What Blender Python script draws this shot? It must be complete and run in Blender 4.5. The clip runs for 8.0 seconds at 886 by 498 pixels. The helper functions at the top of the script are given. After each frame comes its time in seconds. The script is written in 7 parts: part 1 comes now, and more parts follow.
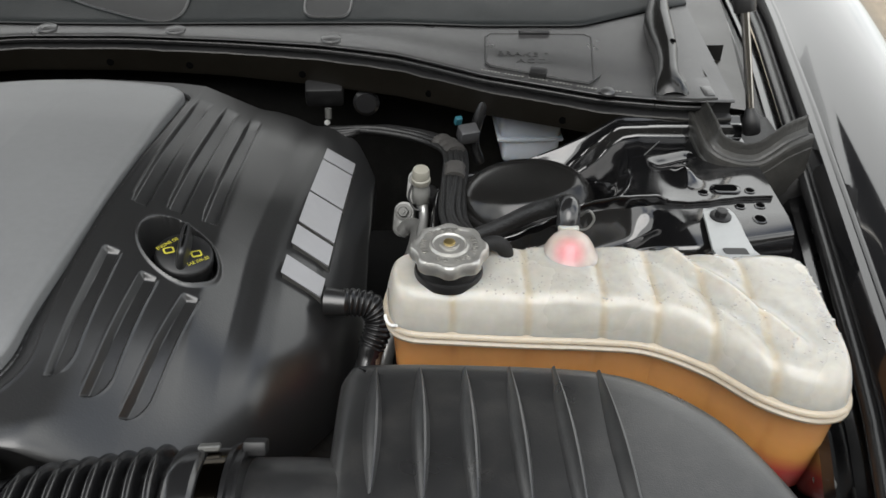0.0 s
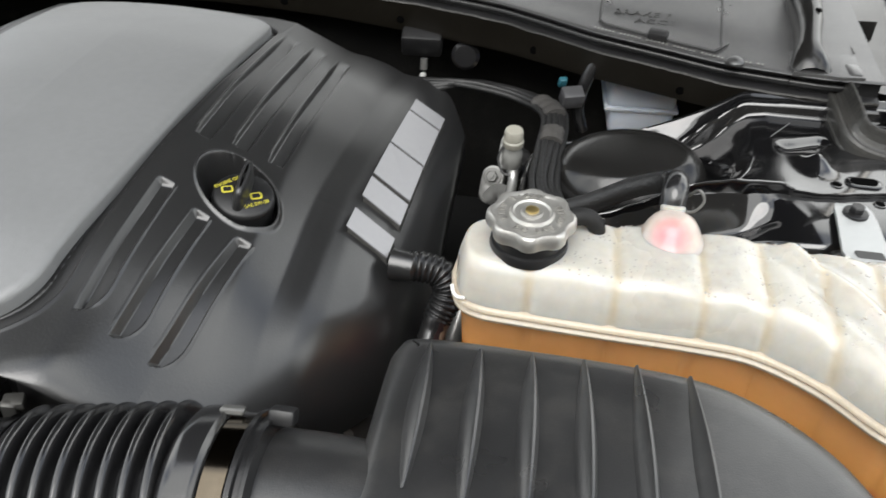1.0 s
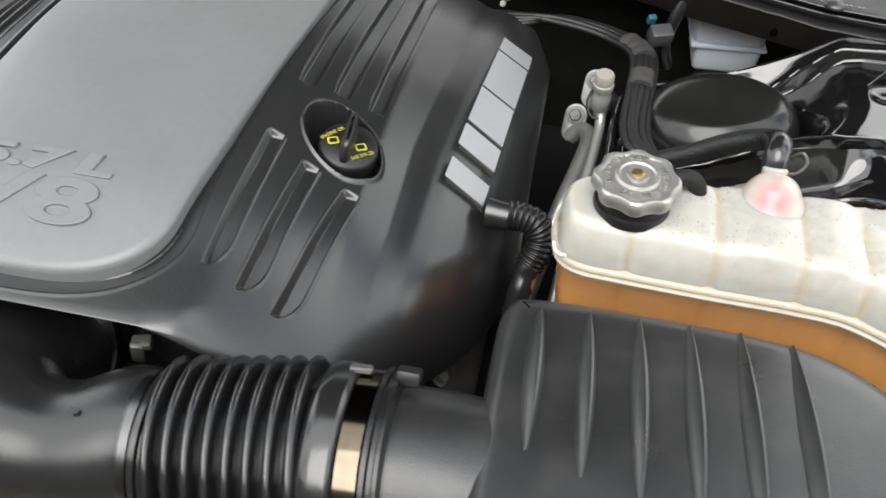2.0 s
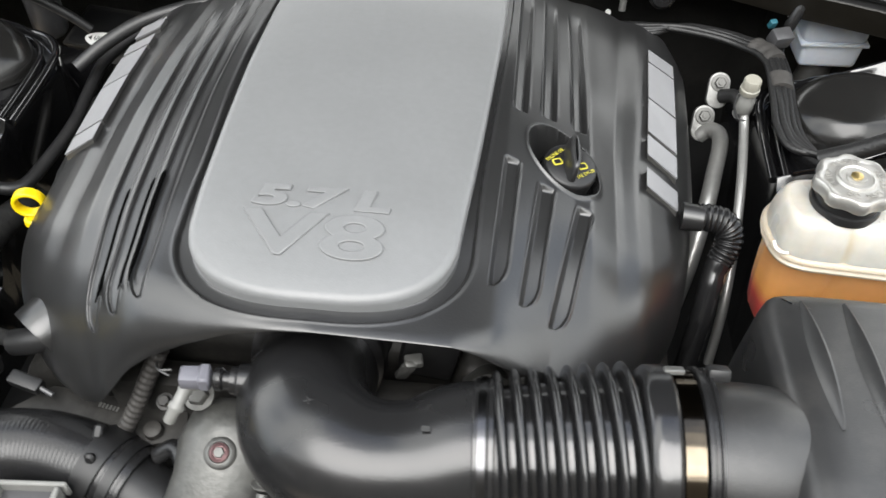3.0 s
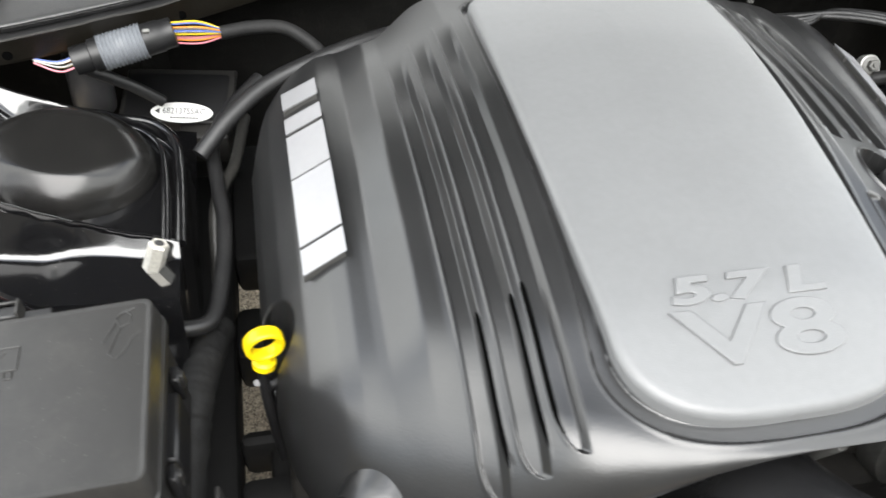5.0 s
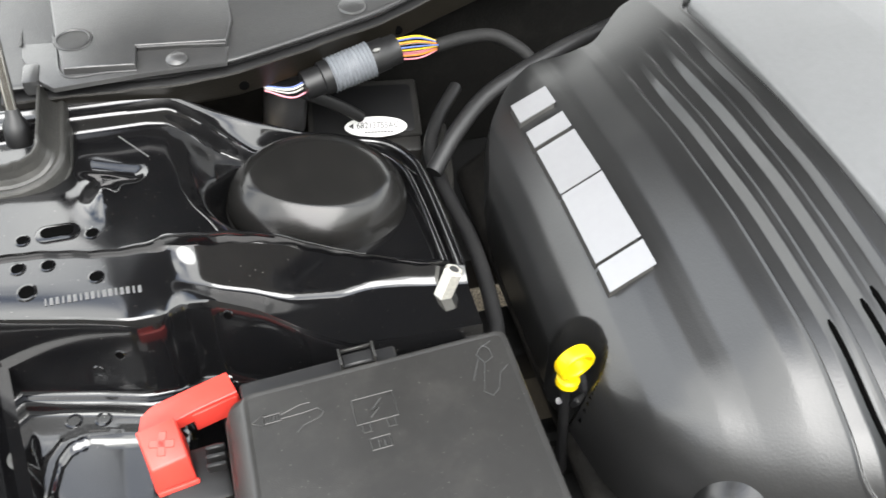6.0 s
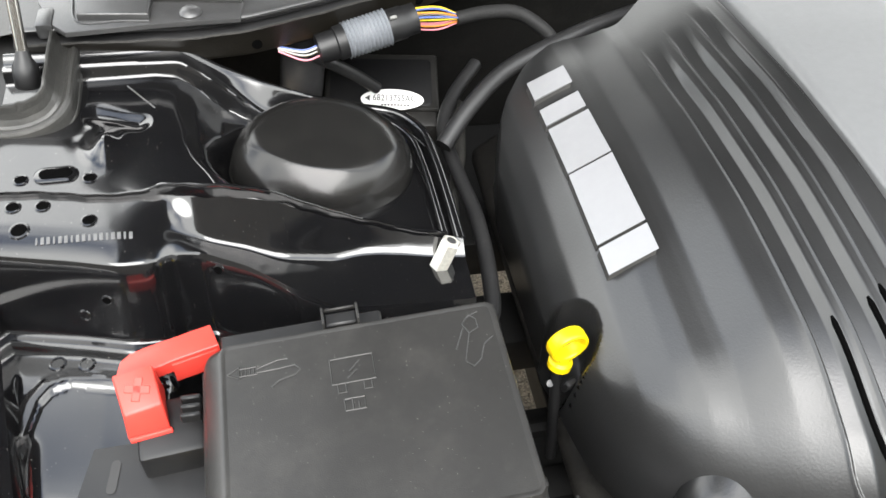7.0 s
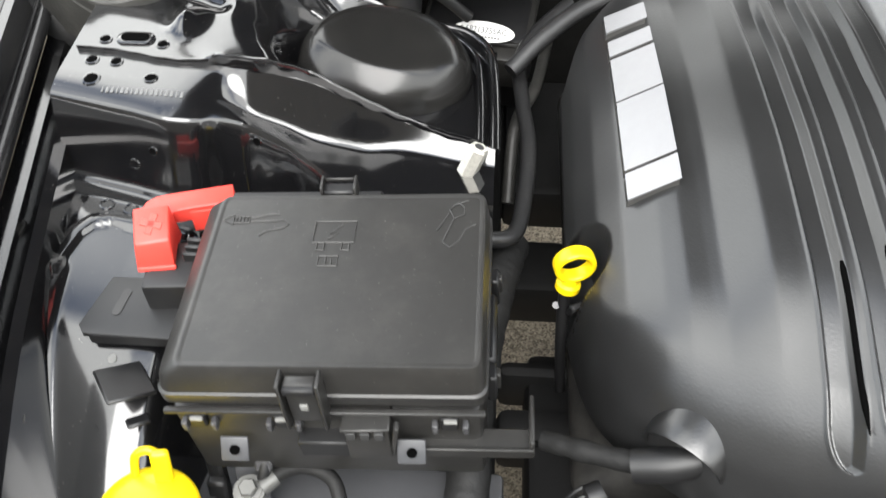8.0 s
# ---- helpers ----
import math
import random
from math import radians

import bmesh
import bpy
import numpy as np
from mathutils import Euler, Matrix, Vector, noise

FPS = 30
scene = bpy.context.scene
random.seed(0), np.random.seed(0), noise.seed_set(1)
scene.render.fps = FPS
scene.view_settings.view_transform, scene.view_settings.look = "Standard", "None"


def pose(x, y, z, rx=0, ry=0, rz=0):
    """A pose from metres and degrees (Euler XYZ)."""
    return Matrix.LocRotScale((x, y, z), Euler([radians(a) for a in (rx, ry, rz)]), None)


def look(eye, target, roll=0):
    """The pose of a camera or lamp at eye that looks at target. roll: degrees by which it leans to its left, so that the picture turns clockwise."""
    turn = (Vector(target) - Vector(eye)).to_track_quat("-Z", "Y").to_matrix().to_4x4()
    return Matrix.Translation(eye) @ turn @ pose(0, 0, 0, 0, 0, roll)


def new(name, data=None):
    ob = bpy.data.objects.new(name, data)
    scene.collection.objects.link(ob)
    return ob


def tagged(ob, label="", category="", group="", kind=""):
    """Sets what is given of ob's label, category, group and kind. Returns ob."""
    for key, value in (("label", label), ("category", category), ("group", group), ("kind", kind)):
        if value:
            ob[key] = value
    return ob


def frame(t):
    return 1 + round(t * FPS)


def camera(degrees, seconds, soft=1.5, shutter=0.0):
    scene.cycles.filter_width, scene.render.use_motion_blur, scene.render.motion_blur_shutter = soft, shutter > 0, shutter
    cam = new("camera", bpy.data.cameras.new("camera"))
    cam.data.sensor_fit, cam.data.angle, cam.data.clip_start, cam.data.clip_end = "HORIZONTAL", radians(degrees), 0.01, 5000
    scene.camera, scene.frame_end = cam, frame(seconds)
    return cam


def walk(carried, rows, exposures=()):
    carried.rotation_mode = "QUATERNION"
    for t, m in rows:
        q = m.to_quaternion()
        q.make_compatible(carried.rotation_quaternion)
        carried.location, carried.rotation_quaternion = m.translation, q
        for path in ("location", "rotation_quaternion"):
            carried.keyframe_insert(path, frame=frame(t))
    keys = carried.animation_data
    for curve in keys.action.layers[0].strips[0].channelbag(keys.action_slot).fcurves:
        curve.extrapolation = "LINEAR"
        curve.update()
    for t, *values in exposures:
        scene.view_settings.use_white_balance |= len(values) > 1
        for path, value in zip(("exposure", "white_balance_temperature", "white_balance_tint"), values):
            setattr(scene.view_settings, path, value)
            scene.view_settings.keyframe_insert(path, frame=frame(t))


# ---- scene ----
cam = camera(55.6, 8.0, 1.5, 0.3)
PATH = [
    (0, (0.362, -0.402, 1.337), (0.395, 1.203, 0.144), 1.3),
    (0.5, (0.37, -0.361, 1.302), (0.354, 1.234, 0.096), 3.1),
    (1, (0.376, -0.346, 1.288), (0.18, 1.205, 0.041), 2.1),
    (1.2, (0.37, -0.34, 1.3), (0.142, 1.137, -0.029), 1.8),
    (2.3, (0.284, -0.341, 1.341), (0.039, 1.028, -0.096), 1.4),
    (2.5, (0.242, -0.357, 1.354), (-0.001, 1.007, -0.088), 1.3),
    (3, (0.112, -0.394, 1.382), (-0.005, 0.972, -0.075), 1.1),
    (3.5, (0.019, -0.388, 1.388), (0.058, 0.974, -0.076), 3.3),
    (4, (-0.076, -0.337, 1.365), (0.042, 1.01, -0.109), 3.9),
    (4.5, (-0.169, -0.287, 1.352), (0.055, 1.048, -0.121), 4.1),
    (5, (-0.276, -0.246, 1.347), (0.055, 1.059, -0.133), 4.7),
    (5.2, (-0.332, -0.224, 1.348), (0.041, 1.065, -0.136), 4.4),
    (6.3, (-0.524, -0.162, 1.357), (-0.119, 1.068, -0.168), 3.5),
    (6.5, (-0.522, -0.167, 1.348), (-0.117, 1.078, -0.164), 3.8),
    (7, (-0.481, -0.181, 1.334), (-0.157, 1.074, -0.189), 4.7),
    (7.5, (-0.424, -0.207, 1.316), (-0.359, 1.082, -0.212), 0.7),
    (8, (-0.374, -0.248, 1.295), (-0.461, 1.042, -0.231), -0.2),
]
EXPOSURES = [(0, 0.0), (0.6, 0.26), (1.2, 0.48), (2.5, 0.53), (3.0, 0.83), (3.5, 1.02), (5.0, 1.16), (6.5, 1.30), (8, 1.30)]
walk(cam, [(t, look(eye, target, roll)) for t, eye, target, roll in PATH], EXPOSURES)

# ---- light ----
SUN_EL, SUN_AZ = 56.0, 190.0
world = bpy.data.worlds.new("sky_world")
scene.world = world
world.use_nodes = True
wn, wl = world.node_tree.nodes, world.node_tree.links
sky = wn.new("ShaderNodeTexSky")
sky.sky_type, sky.sun_disc = "NISHITA", False
sky.sun_elevation, sky.sun_rotation = radians(SUN_EL), radians(SUN_AZ)
cloud_co = wn.new("ShaderNodeTexCoord")
cloud = wn.new("ShaderNodeTexNoise")
cloud.inputs["Scale"].default_value, cloud.inputs["Detail"].default_value = 1.6, 5
cloud_ramp = wn.new("ShaderNodeValToRGB")
cloud_ramp.color_ramp.elements[0].position, cloud_ramp.color_ramp.elements[1].position = 0.36, 0.50
cloud_ramp.color_ramp.elements[0].color = (0.10, 0.10, 0.10, 1)
cloud_mix = wn.new("ShaderNodeMix")
cloud_mix.data_type = "RGBA"
cloud_mix.inputs["B"].default_value = (14.0, 14.2, 14.0, 1)
wl.new(cloud_co.outputs["Generated"], cloud.inputs["Vector"])
wl.new(cloud.outputs["Fac"], cloud_ramp.inputs["Fac"])
wl.new(cloud_ramp.outputs["Color"], cloud_mix.inputs["Factor"])
wl.new(sky.outputs["Color"], cloud_mix.inputs["A"])
wl.new(cloud_mix.outputs["Result"], wn["Background"].inputs["Color"])
wn["Background"].inputs["Strength"].default_value = 0.15
sun = new("sun", bpy.data.lights.new("sun", "SUN"))
sun.data.energy, sun.data.angle, sun.data.color = 2.2, radians(46), (1.0, 0.985, 0.95)
TO_SUN = Vector((math.sin(radians(SUN_AZ)) * math.cos(radians(SUN_EL)), math.cos(radians(SUN_AZ)) * math.cos(radians(SUN_EL)), math.sin(radians(SUN_EL))))
sun.matrix_world = look(TO_SUN * 10, (0, 0, 0))

# ---- materials ----


def mat(name, col, rough=0.5, metal=0.0, var=0.12, scale=40.0, bump=0.0, bscale=900.0, coat=0.0, rvar=0.1, trans=0.0, spec=0.5, dust=0.0, sss=0.0, ior=1.5, specks=0.0):
    """Procedural surface: base colour varied at two scales, fine relief, uneven gloss, optional pale dust."""
    m = bpy.data.materials.new(name)
    m.use_nodes = True
    n, l = m.node_tree.nodes, m.node_tree.links
    b = n["Principled BSDF"]
    co = n.new("ShaderNodeTexCoord")
    big, small = n.new("ShaderNodeTexNoise"), n.new("ShaderNodeTexNoise")
    big.inputs["Scale"].default_value, big.inputs["Detail"].default_value = scale * 0.35, 4
    small.inputs["Scale"].default_value, small.inputs["Detail"].default_value = scale * 4, 3
    for t in (big, small):
        l.new(co.outputs["Object"], t.inputs["Vector"])
    add = n.new("ShaderNodeMath")
    add.operation = "ADD"
    l.new(big.outputs["Fac"], add.inputs[0])
    l.new(small.outputs["Fac"], add.inputs[1])
    rng = n.new("ShaderNodeMapRange")
    rng.inputs["From Min"].default_value, rng.inputs["From Max"].default_value = 0.6, 1.4
    rng.inputs["To Min"].default_value, rng.inputs["To Max"].default_value = 1 - var, 1 + var
    l.new(add.outputs[0], rng.inputs["Value"])
    mul = n.new("ShaderNodeMix")
    mul.data_type, mul.blend_type = "RGBA", "MULTIPLY"
    mul.inputs["Factor"].default_value = 1
    mul.inputs["A"].default_value = (*col, 1)
    l.new(rng.outputs["Result"], mul.inputs["B"])
    out = mul.outputs["Result"]
    if dust:
        d = n.new("ShaderNodeTexNoise")
        d.inputs["Scale"].default_value, d.inputs["Detail"].default_value, d.inputs["Roughness"].default_value = 26, 8, 0.75
        l.new(co.outputs["Object"], d.inputs["Vector"])
        dr = n.new("ShaderNodeMapRange")
        dr.inputs["From Min"].default_value, dr.inputs["From Max"].default_value = 0.48, 0.78
        dr.inputs["To Max"].default_value = dust
        l.new(d.outputs["Fac"], dr.inputs["Value"])
        dm = n.new("ShaderNodeMix")
        dm.data_type = "RGBA"
        dm.inputs["B"].default_value = (0.30, 0.28, 0.25, 1)
        l.new(dr.outputs["Result"], dm.inputs["Factor"])
        l.new(out, dm.inputs["A"])
        out = dm.outputs["Result"]
    if specks:
        # scattered pale grains of dust
        vo = n.new("ShaderNodeTexVoronoi")
        vo.inputs["Scale"].default_value = specks
        l.new(co.outputs["Object"], vo.inputs["Vector"])
        sc = n.new("ShaderNodeSeparateColor")
        l.new(vo.outputs["Color"], sc.inputs["Color"])
        lim = n.new("ShaderNodeMapRange")
        lim.inputs["From Min"].default_value, lim.inputs["From Max"].default_value = 0.72, 1.0
        lim.inputs["To Min"].default_value, lim.inputs["To Max"].default_value = 0.0, 0.13
        l.new(sc.outputs["Red"], lim.inputs["Value"])
        lt = n.new("ShaderNodeMath")
        lt.operation = "LESS_THAN"
        l.new(vo.outputs["Distance"], lt.inputs[0])
        l.new(lim.outputs["Result"], lt.inputs[1])
        sm = n.new("ShaderNodeMix")
        sm.data_type = "RGBA"
        sm.inputs["B"].default_value = (0.17, 0.16, 0.145, 1)
        l.new(lt.outputs[0], sm.inputs["Factor"])
        l.new(out, sm.inputs["A"])
        out = sm.outputs["Result"]
    l.new(out, b.inputs["Base Color"])
    rr = n.new("ShaderNodeMapRange")
    rr.inputs["From Min"].default_value, rr.inputs["From Max"].default_value = 0.3, 0.7
    rr.inputs["To Min"].default_value, rr.inputs["To Max"].default_value = max(0.01, rough * (1 - rvar)), min(1, rough * (1 + rvar))
    l.new(big.outputs["Fac"], rr.inputs["Value"])
    l.new(rr.outputs["Result"], b.inputs["Roughness"])
    b.inputs["Metallic"].default_value = metal
    b.inputs["Coat Weight"].default_value = coat
    b.inputs["Coat Roughness"].default_value = 0.03
    b.inputs["Transmission Weight"].default_value = trans
    b.inputs["Specular IOR Level"].default_value = spec
    b.inputs["IOR"].default_value = ior
    if sss:
        b.inputs["Subsurface Weight"].default_value = sss
        b.inputs["Subsurface Radius"].default_value = (0.02, 0.014, 0.009)
        b.inputs["Subsurface Scale"].default_value = 1.0
    if bump:
        g = n.new("ShaderNodeTexNoise")
        g.inputs["Scale"].default_value, g.inputs["Detail"].default_value = bscale, 2
        l.new(co.outputs["Object"], g.inputs["Vector"])
        bp = n.new("ShaderNodeBump")
        bp.inputs["Strength"].default_value, bp.inputs["Distance"].default_value = bump, 0.0006
        l.new(g.outputs["Fac"], bp.inputs["Height"])
        l.new(bp.outputs["Normal"], b.inputs["Normal"])
    return m


M_COVER = mat("satin_black_plastic", (0.0150, 0.0150, 0.0152), 0.31, bump=0.14, bscale=600, dust=0.008, spec=0.84)
M_PANEL = mat("grained_grey_plastic", (0.150, 0.153, 0.155), 0.38, bump=0.22, bscale=900, var=0.06, spec=0.6)
M_PANEL.node_tree.nodes["Principled BSDF"].inputs["Sheen Weight"].default_value = 0.07
M_BOX = mat("matt_black_plastic", (0.018, 0.018, 0.0184), 0.34, bump=0.18, bscale=1000, dust=0.07, spec=0.75, rvar=0.25)
M_FUSE = mat("dusty_black_plastic", (0.0196, 0.0190, 0.0180), 0.38, bump=0.22, bscale=1600, dust=0.05, specks=520)
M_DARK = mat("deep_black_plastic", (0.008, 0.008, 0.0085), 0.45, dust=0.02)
M_RUBBER = mat("black_rubber", (0.011, 0.011, 0.0115), 0.25, bump=0.2, dust=0.02)
M_RUBBER_GLOSS = mat("glossy_black_rubber", (0.013, 0.013, 0.0135), 0.19, spec=0.8, bump=0.10, bscale=200)
M_SEAL = mat("weathered_rubber_seal", (0.030, 0.0295, 0.0275), 0.42, bump=0.6, bscale=300, dust=0.10)
M_PAINT = mat("gloss_black_paint", (0.0045, 0.0045, 0.005), 0.13, bump=0.03, bscale=220, dust=0.012, spec=0.6, rvar=0.5, coat=0.85, specks=430)
M_PAINT.node_tree.nodes["Principled BSDF"].inputs["Coat Roughness"].default_value = 0.075
M_BODY = mat("polished_black_body_paint", (0.012, 0.012, 0.013), 0.12, coat=1.0, dust=0.015)
M_DOME = mat("satin_black_sheet", (0.010, 0.0097, 0.0093), 0.21, bump=0.15, bscale=160, dust=0.02)
# Darker than the cowl: colour stands in for the dark hood it mirrors.
M_DECK_SHADED = mat("blue_black_deck_shade_tone", (0.0048, 0.0066, 0.0072), 0.48, spec=0.35, bump=0.4, bscale=900, dust=0.02)
M_COWL = mat("grey_black_cowl_plastic", (0.036, 0.036, 0.0365), 0.30, spec=0.8, bump=0.4, bscale=900, dust=0.05)
M_SILVER = mat("satin_silver_plating", (0.31, 0.31, 0.32), 0.36, metal=0.35, var=0.03)
M_BADGE_SIDE = mat("dark_badge_edge", (0.10, 0.098, 0.094), 0.32, metal=0.5)
M_ALU = mat("cast_aluminium", (0.11, 0.11, 0.105), 0.45, metal=0.6, bump=0.5, bscale=260, var=0.25, dust=0.1)
M_PIPE = mat("drawn_aluminium", (0.47, 0.47, 0.455), 0.36, metal=0.75, var=0.1)
# Flat black painted on as the shade inside holes, slots and the deck joint.
M_OPENING_SHADE = mat("opening_shade_black", (0.0015, 0.0015, 0.0015), 0.9, spec=0.02)
M_CHANNEL = mat("brown_black_plastic", (0.0085, 0.0072, 0.0052), 0.36, bump=0.3, bscale=500, dust=0.022)
M_STAMP = mat("stamped_bare_paint", (0.10, 0.10, 0.10), 0.35)
M_STEEL = mat("zinc_steel", (0.13, 0.13, 0.124), 0.5, metal=0.5, var=0.2, dust=0.05)
M_CHROME = mat("bright_chrome", (0.40, 0.385, 0.36), 0.2, metal=1.0, var=0.03)
M_CAP = mat("brushed_steel_cap", (0.46, 0.45, 0.425), 0.42, metal=0.8, var=0.12, bump=0.2, bscale=500)
M_CAPTXT = mat("stamped_steel_letter", (0.50, 0.49, 0.47), 0.3, metal=0.9)
M_BRASS = mat("brass_rivet", (0.50, 0.38, 0.16), 0.3, metal=0.9)
M_NIP = mat("pale_grey_plastic", (0.19, 0.19, 0.18), 0.4, var=0.06)
M_BLOCK = mat("cast_joint_metal", (0.24, 0.24, 0.232), 0.45, metal=0.6, var=0.3, bump=0.3, bscale=300, dust=0.1)
M_BEIGE = mat("pale_beige_plastic", (0.27, 0.26, 0.22), 0.4, var=0.08)
M_LILAC = mat("lilac_grey_connector", (0.135, 0.135, 0.155), 0.4, var=0.06)
M_CONN = mat("blue_grey_connector", (0.15, 0.16, 0.175), 0.42, var=0.05)
M_YELLOW = mat("yellow_plastic", (0.85, 0.62, 0.005), 0.35, var=0.05)
M_RED = mat("red_plastic", (0.70, 0.055, 0.04), 0.38, var=0.06, dust=0.02)
M_YPRINT = mat("yellow_print", (0.52, 0.47, 0.05), 0.5, var=0.1)
M_WHITE = mat("white_paper_label", (0.75, 0.75, 0.73), 0.5, var=0.05)
# Black for print; also painted as the shade inside holes, cells and gaps.
M_INK_AND_SHADE = mat("black_ink_and_opening_shade", (0.03, 0.03, 0.03), 0.6)
M_TAPE = mat("cloth_tape", (0.010, 0.010, 0.010), 0.66, bump=1.0, bscale=200, dust=0.02, spec=0.3)
M_LOOM = mat("braided_loom", (0.0095, 0.0095, 0.0096), 0.46, bump=1.0, bscale=450)
M_FIBRE = mat("black_fibre_insulation", (0.007, 0.0068, 0.0062), 0.95, bump=1.0, bscale=260, dust=0.03, spec=0.2)
M_BRAKE = mat("milky_white_plastic", (0.46, 0.49, 0.54), 0.35, var=0.05, sss=0.4)
M_SHELL = mat("milky_translucent_plastic", (0.425, 0.410, 0.372), 0.30, var=0.12, scale=30, bump=0.10, bscale=120, sss=0.75, rvar=0.3, coat=0.2)
M_SEAM = mat("cream_plastic_seam", (0.44, 0.37, 0.285), 0.28, var=0.10, sss=0.4)
M_DROP = mat("condensation_drop", (0.38, 0.37, 0.345), 0.03, var=0.02, coat=1.0)
M_GLOVE = mat("grey_plastic_bracket", (0.30, 0.31, 0.31), 0.3, var=0.05)
M_GROUND = mat("pale_gravel_asphalt", (0.30, 0.27, 0.235), 0.9, var=0.35, scale=25, bump=1.0, bscale=120)
gn, gl = M_GROUND.node_tree.nodes, M_GROUND.node_tree.links
grain = gn.new("ShaderNodeTexVoronoi")
grain.inputs["Scale"].default_value = 300
grain_ramp = gn.new("ShaderNodeValToRGB")
grain_ramp.color_ramp.elements[0].color, grain_ramp.color_ramp.elements[1].color = (0.055, 0.042, 0.028, 1), (0.46, 0.385, 0.29, 1)
gl.new(gn["Texture Coordinate"].outputs["Object"], grain.inputs["Vector"])
gl.new(grain.outputs["Color"], grain_ramp.inputs["Fac"])
gl.new(grain_ramp.outputs["Color"], gn["Mix"].inputs["A"])
M_UNDER = mat("engine_dark_metal", (0.020, 0.019, 0.0175), 0.55, metal=0.3, var=0.4, bump=0.6, bscale=120, dust=0.12)
M_GLASS = mat("windscreen_glass", (0.02, 0.025, 0.028), 0.04, coat=0.5)
# For the unseen wall added to darken what the gloss reflects.
M_ADDED_WALL = mat("added_wall_dark", (0.10, 0.095, 0.085), 0.9, var=0.25, scale=6, bump=0.6, bscale=60)
M_TRAY = mat("grey_painted_sheet", (0.055, 0.056, 0.060), 0.45, var=0.05, dust=0.03)
M_BROWN_TAPE = mat("brown_grey_tape", (0.034, 0.032, 0.030), 0.6, bump=0.8, bscale=250, dust=0.08)
M_WORN_TAPE = mat("torn_shiny_tape", (0.11, 0.075, 0.05), 0.3, var=0.6, scale=60, bump=1.0, bscale=160, dust=0.25)
M_CHASSIS = mat("underbody_black", (0.006, 0.006, 0.006), 0.7, var=0.3)
WIRES = [mat("wire_" + k, c, 0.4) for k, c in (("yellow", (0.75, 0.55, 0.03)), ("white", (0.7, 0.7, 0.66)), ("pink", (0.7, 0.25, 0.3)), ("blue", (0.1, 0.15, 0.4)), ("orange", (0.7, 0.25, 0.04)), ("black", (0.03, 0.03, 0.03)))]


def coolant_material():
    """Thin milky wall over orange coolant that settles to red at the bottom of the tank."""
    m = mat("coolant_filled_plastic", (0.62, 0.235, 0.055), 0.22, var=0.08, scale=14, sss=0.5)
    n, l = m.node_tree.nodes, m.node_tree.links
    co = n["Texture Coordinate"]
    sep, ramp = n.new("ShaderNodeSeparateXYZ"), n.new("ShaderNodeValToRGB")
    l.new(co.outputs["Object"], sep.inputs["Vector"])
    rng = n.new("ShaderNodeMapRange")
    rng.inputs["From Min"].default_value, rng.inputs["From Max"].default_value = 0.0, 0.10
    l.new(sep.outputs["Z"], rng.inputs["Value"])
    l.new(rng.outputs["Result"], ramp.inputs["Fac"])
    e = ramp.color_ramp.elements
    e[0].position, e[0].color = 0.36, (0.46, 0.07, 0.06, 1)
    e[1].position, e[1].color = 0.54, (0.62, 0.29, 0.085, 1)
    e.new(0.95).color = (0.60, 0.30, 0.125, 1)
    l.new(ramp.outputs["Color"], n["Mix"].inputs["A"])
    return m


M_COOLANT = coolant_material()
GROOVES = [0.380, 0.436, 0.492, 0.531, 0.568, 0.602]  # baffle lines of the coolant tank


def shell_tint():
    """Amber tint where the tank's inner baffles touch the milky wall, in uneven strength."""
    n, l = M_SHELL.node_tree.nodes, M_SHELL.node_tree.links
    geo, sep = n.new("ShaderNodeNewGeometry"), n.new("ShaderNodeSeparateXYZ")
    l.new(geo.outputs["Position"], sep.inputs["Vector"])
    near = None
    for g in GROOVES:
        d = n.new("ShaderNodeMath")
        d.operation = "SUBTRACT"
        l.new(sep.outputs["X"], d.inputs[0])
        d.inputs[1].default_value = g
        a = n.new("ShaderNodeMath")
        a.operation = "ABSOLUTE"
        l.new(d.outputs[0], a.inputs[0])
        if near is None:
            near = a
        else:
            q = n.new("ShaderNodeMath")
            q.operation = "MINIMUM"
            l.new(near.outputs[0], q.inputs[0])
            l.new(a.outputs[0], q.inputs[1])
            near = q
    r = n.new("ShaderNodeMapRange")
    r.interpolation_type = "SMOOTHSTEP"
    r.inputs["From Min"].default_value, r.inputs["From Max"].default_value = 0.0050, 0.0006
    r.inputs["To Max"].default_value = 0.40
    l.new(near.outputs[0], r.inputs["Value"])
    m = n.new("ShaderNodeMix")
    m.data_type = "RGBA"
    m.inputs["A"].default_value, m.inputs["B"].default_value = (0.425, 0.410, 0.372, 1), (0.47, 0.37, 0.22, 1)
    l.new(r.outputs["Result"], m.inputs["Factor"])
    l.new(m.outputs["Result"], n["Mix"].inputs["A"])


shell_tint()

# ---- building helpers ----


def thing(name, base, label, category, group="", kind=""):
    ob = new(name)
    ob.location = base
    ob.empty_display_size = 0.02
    return tagged(ob, label, category, group, kind)


def origin_of(ob):
    v = Vector((0, 0, 0))
    while ob:
        v += ob.location
        ob = ob.parent
    return v


